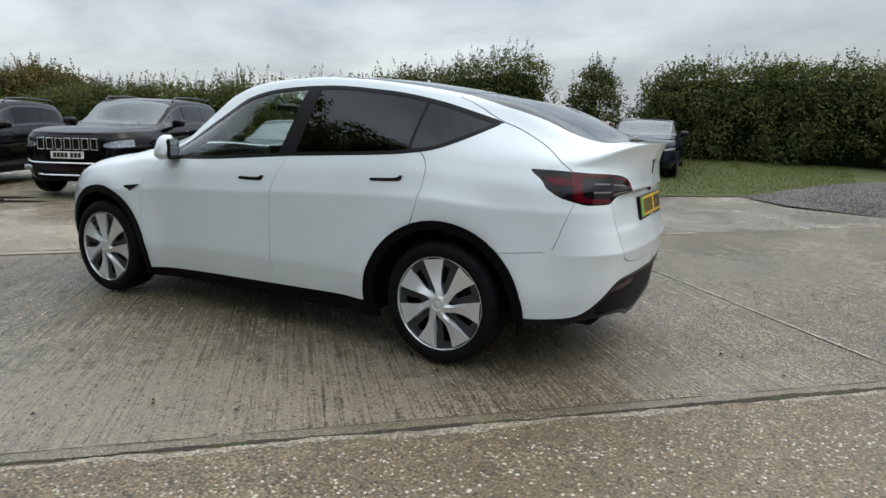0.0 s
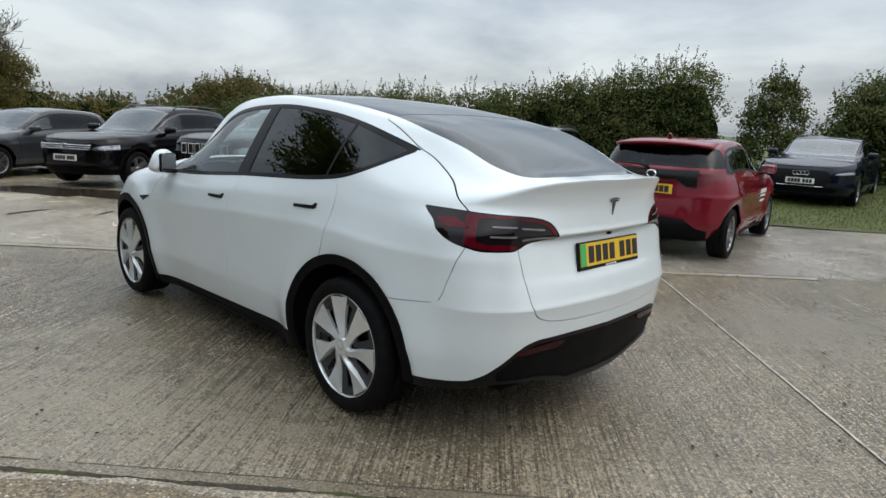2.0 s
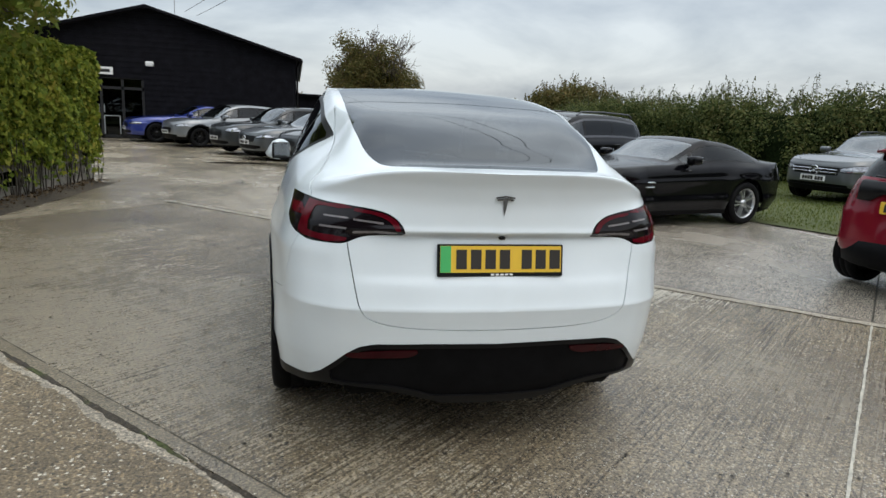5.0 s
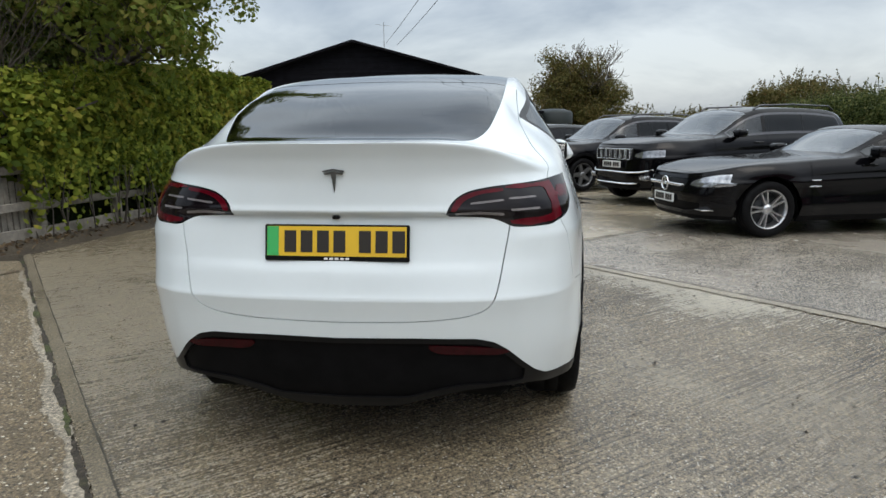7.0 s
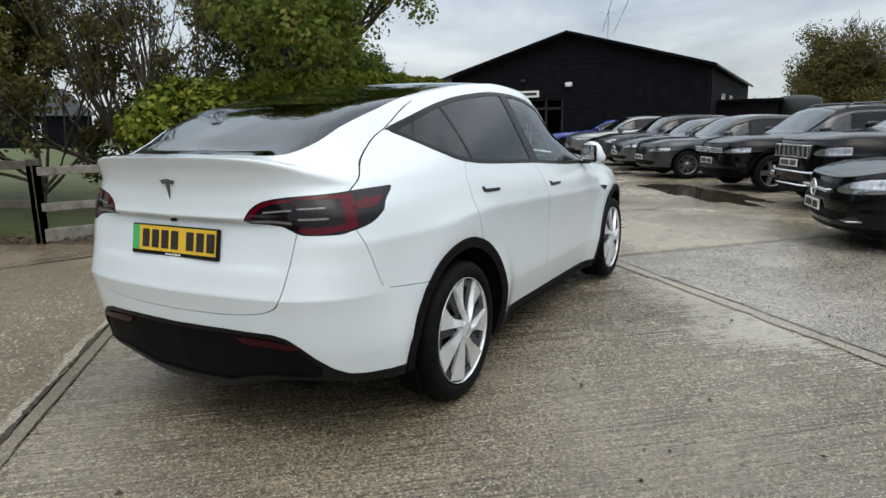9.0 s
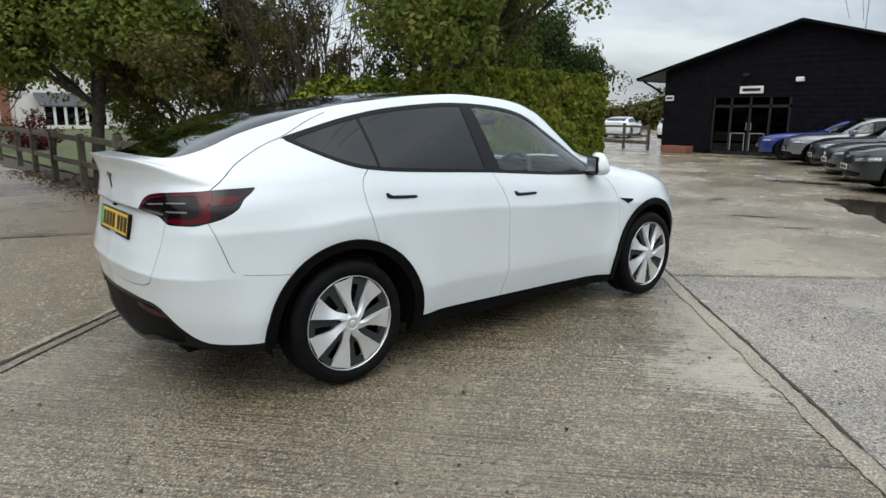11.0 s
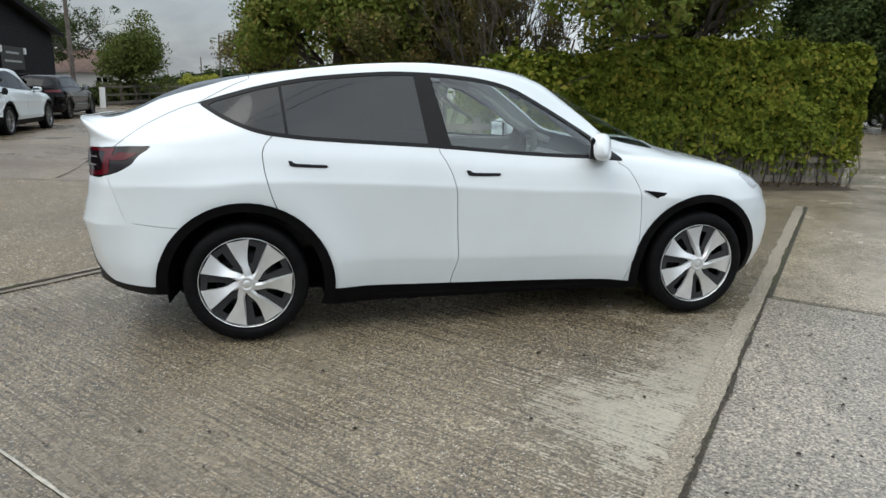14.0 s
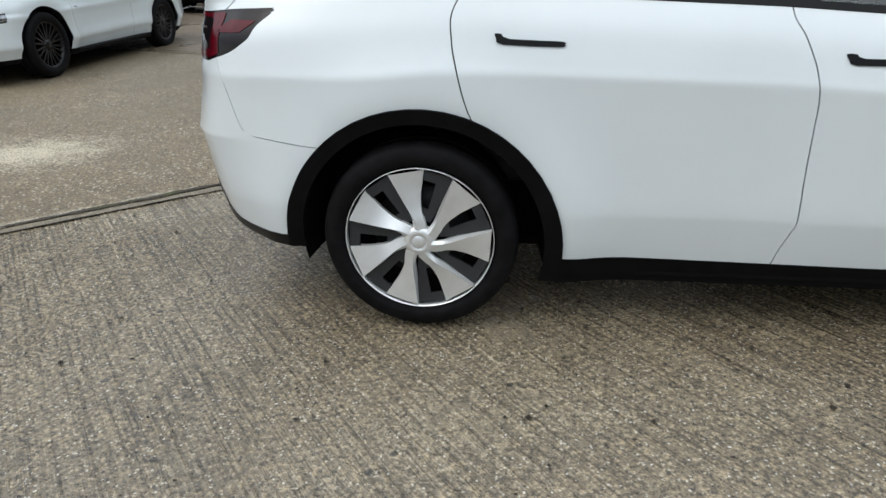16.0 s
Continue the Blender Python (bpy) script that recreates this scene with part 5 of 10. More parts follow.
    # bumper seam
    bump_line = np.concatenate([rounded([(-0.72, 1.0), (-0.700, 0.938), (-0.662, 0.83), (-0.638, 0.755), (-0.618, 0.718), (-0.580, 0.703), (-0.45, 0.690), (-0.38, 0.682), (-0.2, 0.67)], closed=False), [(-0.2, 0.1), (-2, 0.1), (-2, 1.0)]])
    def bump_d(q):
        return np.where(q.v[:, 0] < 0.1, side_d(q, bump_line), 1)
    bumper, k = k.cut(bump_d(k) + GAP * 0.7)
    _, k = k.cut(bump_d(k) - GAP * 0.7)
    halves("rear_bumper", bumper, M_WHITE, both=True, rim=0.02)
    # remaining: quarter panels with roof rails, and front wings with the nose
    shell, nose = k.cut(k.v[:, 0] - 2.3)
    halves("quarter_panel", shell, M_WHITE)
    # head lamps
    hl, nose = nose.cut(np.where((nose.v[:, 0] > 3.1) & (nose.v[:, 2] > 0.6), top_d(nose, rounded([(3.22, 0.80), (3.36, 0.79), (3.50, 0.66), (3.56, 0.56), (3.46, 0.60), (3.32, 0.70)], n=3)), 1))
    halves("head_lamp", hl, M_CLEARLENS, label="clear headlamp")
    halves("front_wing", nose, M_WHITE, both=True)
    # camera badge on the wing
    for sgn in (1, -1):
        bm = bmesh.new()
        p = [(2.445, 0.853), (2.60, 0.836), (2.575, 0.812), (2.555, 0.795), (2.535, 0.80)]
        vs = [bm.verts.new((a, sgn * (surface_y(whole, 2.52, 0.83) - 0.014), b)) for a, b in p]
        fc = bm.faces.new(vs)
        ex = bmesh.ops.extrude_face_region(bm, geom=[fc])["geom"]
        for g in ex:
            if isinstance(g, bmesh.types.BMVert):
                g.co.y += sgn * 0.022
        part("wing_camera", bm, M_TRIM, car)
    # flush handles
    for outline in ([(0.247, 1.043), (0.268, 1.042), (0.292, 1.028), (0.452, 1.020), (0.458, 1.012), (0.450, 1.004), (0.272, 1.012), (0.252, 1.028)],
                    [(1.271, 0.984), (1.300, 0.982), (1.322, 0.970), (1.476, 0.967), (1.482, 0.959), (1.474, 0.950), (1.304, 0.951), (1.280, 0.966)]):
        xa, za = outline[0]
        near, _ = whole.cut(np.where(whole.v[:, 1] > 0.7, np.maximum(np.abs(whole.v[:, 0] - xa - 0.1) - 0.16, np.abs(whole.v[:, 2] - za) - 0.08), 1))
        near = near.finer(2)
        grip, _ = near.cut(side_d(near, rounded(outline, n=2)))
        halves("door_handle", grip.moved(0.004), M_TRIM, label="dark grey flush handle", rim=0.006)
    # door mirrors
    for sgn in (1, -1):
        mirror = empty("door_mirror")
        mirror.parent = car
        fold = Matrix.Translation((2.150, sgn * 0.892, 0)) @ Matrix.Rotation(sgn * radians(27), 4, "Z") @ Matrix.Translation((-2.125, -sgn * 0.885, 0))
        bm = bmesh.new()
        rows_ = []
        for u in np.linspace(0, 1, 9):                 # from the root outwards
            yy = 0.885 + 0.165 * u
            hz = 0.064 + 0.02 * math.sin(u * math.pi) - 0.012 * u ** 4
            hx = 0.048 + 0.016 * math.sin(u * math.pi * 0.8)
            cx, cz = 2.125 - 0.03 * u, 1.125 + 0.006 * u
            if u == 1:
                hz, hx = hz * 0.8, hx * 0.75
            ring = []
            for a in np.linspace(0, 2 * math.pi, 18, endpoint=False):
                ca, sa = math.cos(a), math.sin(a)
                ex_, ez_ = abs(ca) ** 0.55 * math.copysign(1, ca), abs(sa) ** 0.5 * math.copysign(1, sa)
                xx = cx + hx * ex_ if ca > 0 else cx + hx * 0.55 * ex_
                ring.append(bm.verts.new((xx - 0.012 * ez_, sgn * (yy - 0.022 * u * ez_), cz + hz * ez_)))
            rows_.append(ring)
        for ra, rb in zip(rows_, rows_[1:]):
            for i in range(18):
                bm.faces.new((ra[i], ra[(i + 1) % 18], rb[(i + 1) % 18], rb[i]))
        bm.faces.new(rows_[0])
        bm.faces.new(rows_[-1])
        bm.transform(fold)
        part("mirror_shell", bm, M_WHITE, mirror, smooth=True)
        bm = bmesh.new()
        box(bm, 2.052, 2.080, 0.892, 1.046, 1.058, 1.186, 0.012)
        if sgn < 0:
            bmesh.ops.scale(bm, vec=(1, -1, 1), verts=bm.verts)
        bm.transform(fold)
        part("mirror_frame", bm, M_TRIM, mirror)
        bm = bmesh.new()
        box(bm, 2.049, 2.053, 0.902, 1.036, 1.068, 1.178)
        if sgn < 0:
            bmesh.ops.scale(bm, vec=(1, -1, 1), verts=bm.verts)
        bm.transform(fold)
        part("mirror_glass", bm, M_MIRROR, mirror)
        bm = bmesh.new()
        box(bm, 2.07, 2.20, 0.83, 0.95, 1.046, 1.072, 0.008)
        if sgn < 0:
            bmesh.ops.scale(bm, vec=(1, -1, 1), verts=bm.verts)
        part("mirror_arm", bm, M_TRIM, mirror)
    # rear plate with its holder
    tilt = Matrix.Translation((-0.911, 0, 0.891)) @ Matrix.Rotation(radians(9.5), 4, "Y")
    plate = empty("number_plate")
    plate.parent = car
    bm = bmesh.new()
    box(bm, -0.012, 0.006, -0.268, 0.268, -0.066, 0.066, 0.004, tilt)
    part("plate_holder", bm, M_TRIM, plate)
    bm = bmesh.new()
    box(bm, -0.015, -0.008, -0.258, 0.258, -0.049, 0.059, 0, tilt)
    part("plate_face", bm, M_YELLOW, plate, "yellow number plate")
    bm = bmesh.new()
    box(bm, -0.0165, -0.010, 0.214, 0.257, -0.048, 0.058, 0, tilt)
    part("green_flash", bm, M_GREEN, plate)
    yy = 0.192
    for wd in (0.044, 0.044, 0.044, 0.044, 0, 0.044, 0.044, 0.046):
        if wd == 0:
            yy -= 0.033
            continue
        bm = bmesh.new()
        box(bm, -0.0168, -0.010, yy - wd, yy, -0.035, 0.044, 0, tilt)
        part("plate_bar", bm, M_INK, plate)
        yy -= wd + 0.017
    bm = bmesh.new()
    for i in range(5):
        box(bm, -0.0135, -0.010, 0.045 - i * 0.02 - 0.014, 0.045 - i * 0.02, -0.0615, -0.054, 0, tilt)
    part("holder_mark", bm, M_WPLATE, plate)
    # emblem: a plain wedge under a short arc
    bm = bmesh.new()
    tl = Matrix.Translation((-0.918, 0, 1.118)) @ Matrix.Rotation(radians(-6), 4, "Y")
    def slab(pts, d=0.006):
        vs = [bm.verts.new(tl @ Vector((0, a, b))) for a, b in pts]
        fc = bm.faces.new(vs)
        ex = bmesh.ops.extrude_face_region(bm, geom=[fc])["geom"]
        for g in ex:
            if isinstance(g, bmesh.types.BMVert):
                g.co.x -= d
    slab([(0.040, 0.034), (0.0, 0.041), (-0.040, 0.034), (-0.038, 0.029), (0.0, 0.035), (0.038, 0.029)])
    slab([(0.036, 0.026), (0.0, 0.031), (-0.036, 0.026), (-0.031, 0.019), (-0.0095, 0.022), (0.0, -0.045), (0.0095, 0.022), (0.031, 0.019)])
    part("emblem", bm, M_EMBLEM, car)
    bm = bmesh.new()
    box(bm, -0.918, -0.89, -0.013, 0.013, 0.977, 0.991, 0.004)
    part("reversing_camera", bm, M_TRIM, car)
    # floor pan, wheel housings
    bm = bmesh.new()
    box(bm, -0.42, 3.4, -0.62, 0.62, 0.21, 0.27, 0.02)
    box(bm, 0.50, 2.38, -0.86, 0.86, 0.20, 0.27, 0.02)
    box(bm, -0.80, -0.40, -0.62, 0.62, 0.27, 0.50, 0.03)
    box(bm, -0.52, -0.44, -0.74, 0.74, 0.40, 0.60, 0.01)
    box(bm, 3.30, 3.40, -0.62, 0.62, 0.23, 0.60, 0.01)
    part("floor_pan", bm, M_UNDER, car)
    for cx in (0.0, 2.89):
        for sgn in (1, -1):
            bm = bmesh.new()
            ra, rb = [], []
            for a in np.linspace(-14, 194, 30):
                c_, s_ = math.cos(radians(a)), math.sin(radians(a))
                ra.append(bm.verts.new((cx + (0.436 + 0.010 * (1 - s_)) * c_, sgn * (surface_y(whole, cx + 0.43 * c_, 0.345 + 0.43 * s_) - 0.010), 0.345 + (0.436 + 0.010 * (1 - s_)) * s_)))
                rb.append(bm.verts.new((cx + 0.42 * c_, sgn * 0.60, 0.345 + 0.42 * s_)))
            for i in range(29):
                bm.faces.new((ra[i], ra[i + 1], rb[i + 1], rb[i]))
            bm.faces.new(rb)
            part("wheel_housing", bm, M_UNDER, car)
    for cx in (0.0, 2.89):
        for sgn in (1, -1):
            build_wheel(M_TYRE, blade_wheel, car, cx - 0.006, sgn * 0.8125, 0.352, 0.250, sgn, bead=0.756)
    # cabin
    bm = bmesh.new()
    box(bm, 0.48, 2.3, -0.80, 0.80, 0.27, 0.42, 0.02)
    box(bm, -0.55, 0.49, -0.54, 0.54, 0.27, 0.42, 0.02)
    box(bm, -0.80, -0.30, -0.55, 0.55, 0.42, 0.95, 0.05)
    part("cabin_floor", bm, M_SEAT, car)
    bm = bmesh.new()
    box(bm, 2.02, 2.35, -0.76, 0.76, 0.72, 0.99, 0.05, segs=3)
    box(bm, 1.96, 2.06, -0.74, 0.74, 0.90, 0.95, 0.015)
    part("dashboard", bm, M_DASH, car)
    bm = bmesh.new()
    box(bm, 1.90, 1.915, -0.18, 0.18, 0.92, 1.13, 0.006)
    part("display", bm, M_TRIM, car)
    bm = bmesh.new()
    wheel_pts = [(1.80 + 0.07 * math.sin(a), -0.37 + 0.18 * math.cos(a), 1.015 + 0.17 * math.sin(a)) for a in np.linspace(0, 2 * math.pi, 25)]
    tube(bm, wheel_pts, 0.019, sides=8, cap=False)
    tube(bm, [(1.80, -0.53, 1.015), (1.84, -0.37, 1.005), (1.80, -0.21, 1.015)], 0.02)
    tube(bm, [(1.84, -0.37, 1.005), (2.05, -0.37, 0.90)], 0.035)
    part("steering_wheel", bm, M_SEAT, car)

    def seat(x, y, w):
        bm = bmesh.new()
        box(bm, x - 0.27, x + 0.27, y - w, y + w, 0.48, 0.66, 0.06, segs=3)
        lean = Matrix.Translation((x - 0.22, y, 0.62)) @ Matrix.Rotation(radians(-16), 4, "Y")
        box(bm, -0.09, 0.07, -w + 0.02, w - 0.02, 0.0, 0.58, 0.055, lean, 3)
        return bm, lean
    for y in (0.38, -0.38):
        bm, lean = seat(1.25, y, 0.25)
        box(bm, -0.06, 0.05, -0.12, 0.12, 0.60, 0.80, 0.045, lean, 3)
        part("front_seat", bm, M_SEAT, car)
    bm, lean = seat(0.32, 0, 0.66)
    for y in (-0.40, 0.40):
        box(bm, -0.05, 0.04, y - 0.12, y + 0.12, 0.57, 0.72, 0.04, lean, 3)
    part("rear_seat", bm, M_SEAT, car)
    for sgn in (1, -1):
        bm = bmesh.new()
        box(bm, 0.46, 2.25, sgn * 0.83 - 0.025, sgn * 0.83 + 0.025, 0.40, 1.06, 0.015)
        part("door_lining", bm, M_DASH, car)
        # pale lining inside the windscreen pillar
        bm = bmesh.new()
        line = []
        for x, y in ((2.42, 0.70), (2.25, 0.665), (2.05, 0.645), (1.85, 0.625), (1.65, 0.61), (1.45, 0.61)):
            up_ = whole.v[:, 2] > 1.0
            j = np.argmin((whole.v[up_][:, 0] - x) ** 2 + (whole.v[up_][:, 1] - y) ** 2)
            line.append((x, sgn * (y - 0.02), whole.v[up_][j][2] - 0.052))
        tube(bm, line, 0.036, 0.036, 8)
        part("pillar_lining", bm, M_LINING, car, "pale grey cabin lining")
    bm = bmesh.new()
    box(bm, 1.86, 1.90, -0.11, 0.11, 1.39, 1.45, 0.015)
    tube(bm, [(1.88, 0, 1.44), (1.96, 0, 1.50)], 0.012)
    part("rear_view_mirror", bm, M_TRIM, car)
    return car


white_car()
# ---------- the other cars ----------
def make_shape(wb, fo, ro, hw, H, belt_r, belt_f, nose_z, cowl_x, cowl_z, ws_top, kind="hatch", bot=0.21, tail_z=None, roof_end=None, r=0.34):
    """Tables for a car shell from its main sizes. kind: hatch, fast (sloping back) or deck (with a boot lid)."""
    nose = wb + fo
    zt = tail_z if tail_z else belt_r - 0.02
    if kind == "hatch":
        ridge = [(-ro, zt), (-ro + 0.09, zt + 0.05), (-ro + 0.30, H - 0.14), (-ro + 0.42, H - 0.07), (-ro + 0.75, H - 0.03), (0.55 * ws_top, H)]
    elif kind == "fast":
        re = roof_end if roof_end else 0.35
        ridge = [(-ro, zt), (-ro + 0.14, zt + 0.025), (-ro + 0.24, zt + 0.06), ((re - ro) / 2, (H + zt) / 2 + 0.07), (re, H - 0.06), (0.7 * ws_top, H)]
    else:
        re = roof_end if roof_end else 0.3
        ridge = [(-ro, zt), (-ro + 0.15, zt + 0.02), (-0.42, zt + 0.05), (-0.3, zt + 0.10), (re, H - 0.05), (re + 0.35, H - 0.01), (ws_top - 0.25, H)]
    ridge += [(ws_top, H - 0.05), (cowl_x, cowl_z), (cowl_x + 0.12, cowl_z - 0.02), ((cowl_x + nose) / 2 + 0.1, (cowl_z + nose_z) / 2 + 0.05), (nose - 0.14, nose_z + 0.05), (nose, nose_z)]
    end_z = belt_f - 0.07
    tail, front = -ro + 0.55, nose - 0.8
    mid = (ws_top + cowl_x) / 2
    return dict(
        tail=tail, nose=front, rear_run=0.55, front_run=0.8, bot_s=bot, bot_f=bot + 0.02, wb=wb, fo=fo, ro=ro, hw=hw, H=H, ws_top=ws_top, cowl_x=cowl_x, cowl_z=cowl_z, belt_r=belt_r, belt_f=belt_f, nose_z=nose_z, zt=zt, kind=kind, r=r, roof_end=roof_end if roof_end else (-ro + 0.45 if kind == "hatch" else 0.35),
        top_r=[(0, zt), (0.5, zt - 0.005), (0.8, zt - 0.02), (1, belt_r - 0.02)],
        top_s=[(tail, belt_r - 0.02), (0.2, belt_r), (cowl_x - 0.5, belt_f), (cowl_x, belt_f - 0.02), (front, end_z)],
        top_f=[(0, nose_z), (0.5, nose_z + 0.01), (0.8, nose_z + 0.35 * (end_z - nose_z)), (1, end_z)],
        bot_r=[(0, bot + 0.06), (0.6, bot + 0.08), (1, bot + 0.02)],
        xr=[(bot, -ro + 0.12), (0.36, -ro + 0.03), (0.5, -ro), (0.72, -ro + 0.015), (zt - 0.1, -ro + 0.05), (zt + 0.02, -ro + 0.06)],
        xf=[(bot, nose - 0.1), (0.34, nose - 0.03), (0.5, nose), (nose_z - 0.06, nose - 0.03), (end_z, nose - 0.12)],
        section=[(0, -0.09), (0.12, -0.05), (0.20, -0.030), (0.25, -0.008), (0.29, -0.006), (0.42, -0.016), (0.60, -0.008), (0.68, 0.004), (0.70, 0.005), (0.73, -0.006), (0.82, -0.014), (0.92, -0.033), (1, -0.065)],
        width=[(-ro, hw - 0.035), (0, hw - 0.02), (wb * 0.5, hw - 0.022), (wb, hw - 0.02), (nose, hw - 0.04)],
        flare=[(0, r, r + 0.14, 0.025), (wb, r, r + 0.14, 0.025)],
        round_r=[(0, 0), (0.33, 0.02), (0.62, 0.09), (0.8, 0.22), (0.9, 0.42), (0.96, 0.65), (1, 1)],
        round_f=[(0, 0), (0.4, 0.03), (0.65, 0.11), (0.8, 0.23), (0.9, 0.42), (0.96, 0.65), (1, 1)],
        ridge=ridge,
        d_y=[(-ro, 0.86), (-ro + 0.5, 0.83), (0.3, 0.81), (ws_top - 0.2, 0.81), (mid, 0.81), (cowl_x, 0.87), (nose, 0.88)],
        d_z=[(-ro, 0.6), (-ro + 0.25, 0.62), (-ro + 0.6, 0.76), (0.3, 0.83), (ws_top - 0.35, 0.82), (ws_top, 0.70), (mid, 0.45), (cowl_x - 0.1, 0.30), (cowl_x + 0.15, 0.5), (nose, 0.62)],
        e_y=[(-ro, 0.62), (0, 0.67), (ws_top, 0.67), (cowl_x, 0.66), (nose, 0.66)],
        e_z=[(-ro, 0.92), (-ro + 0.4, 0.93), (0.3, 0.95), (ws_top - 0.3, 0.94), (ws_top, 0.87), (mid, 0.70), (cowl_x, 0.62), (cowl_x + 0.3, 0.8), (nose, 0.84)],
    )


def spoke_wheel(n, rim_mat, twin=False):
    """An alloy wheel with n spokes (each spoke doubled when twin)."""
    def make(w, r, o, side):
        R = r * 0.70
        f = side
        face = f * (o - 0.02)
        v, q = lathe([(R + 0.006, face), (R, face + f * 0.006), (R - 0.014, face), (R - 0.02, face - f * 0.05), (R - 0.024, -f * 0.05)], 36)
        link_mesh("rim", v, q, rim_mat, w)
        v, q = lathe([(0.0001, f * 0.0), (R * 0.6, f * 0.0), (R * 0.62, -f * 0.02), (R - 0.02, -f * 0.03)], 24)
        link_mesh("brake_disc", v, q, M_GREYRIM if twin and rim_mat != M_BLACKRIM else M_UNDER, w)
        v, q = lathe([(0.0001, face - f * 0.004), (0.03, face - f * 0.004), (0.06, face - f * 0.018), (0.062, face - f * 0.05)], 20)
        link_mesh("hub_cap", v, q, rim_mat, w)
        first = None
        for k in range(n):
            if first is None:
                bm = bmesh.new()
                lines = ((-0.10, 1), (0.10, 1)) if twin else ((0.0, 1),)
                for off, _ in lines:
                    hwid = 0.013 if twin else min(0.045, 0.5 / n * 0.55)
                    rows_ = []
                    for u in (0, 0.35, 0.7, 1.0):
                        rad = 0.045 + (R - 0.018 - 0.045) * u
                        wdt = hwid * (1.15 - 0.3 * u)
                        z = off * (0.25 + 0.75 * u) * R * (1.6 if twin else 0)
                        y = face - f * (0.018 - 0.014 * u)
                        rows_.append([bm.verts.new(p) for p in ((rad, y - f * 0.035, z - wdt), (rad, y, z - wdt * 0.75), (rad, y, z + wdt * 0.75), (rad, y - f * 0.035, z + wdt))])
                    for a, b in zip(rows_, rows_[1:]):
                        for i in range(3):
                            bm.faces.new((a[i], a[i + 1], b[i + 1], b[i]))
                first = part("spoke", bm, rim_mat, w)
            else:
                ob = new("spoke", first.data)
                ob.parent = w
                ob.rotation_euler = (0, 2 * math.pi * k / n, 0)
    return make


def plate_at(parent, m, face_mat, width=0.52):
    """A number plate; its writing is plain bars."""
    p = empty("number_plate")
    p.parent = parent
    bm = bmesh.new()
    box(bm, -0.006, 0.006, -width / 2, width / 2, -0.055, 0.055, 0.003, m)
    part("plate_face", bm, face_mat, p)
    x = -width / 2 + 0.04
    for i, wd in enumerate((0.05, 0.05, 0.05, 0.05, 0, 0.05, 0.05, 0.05)):
        if not wd:
            x += 0.03
            continue
        bm = bmesh.new()
        box(bm, 0.0065, 0.009, x, x + wd, -0.037, 0.037, 0, m)
        part("plate_bar", bm, M_INK, p)
        x += wd + 0.010


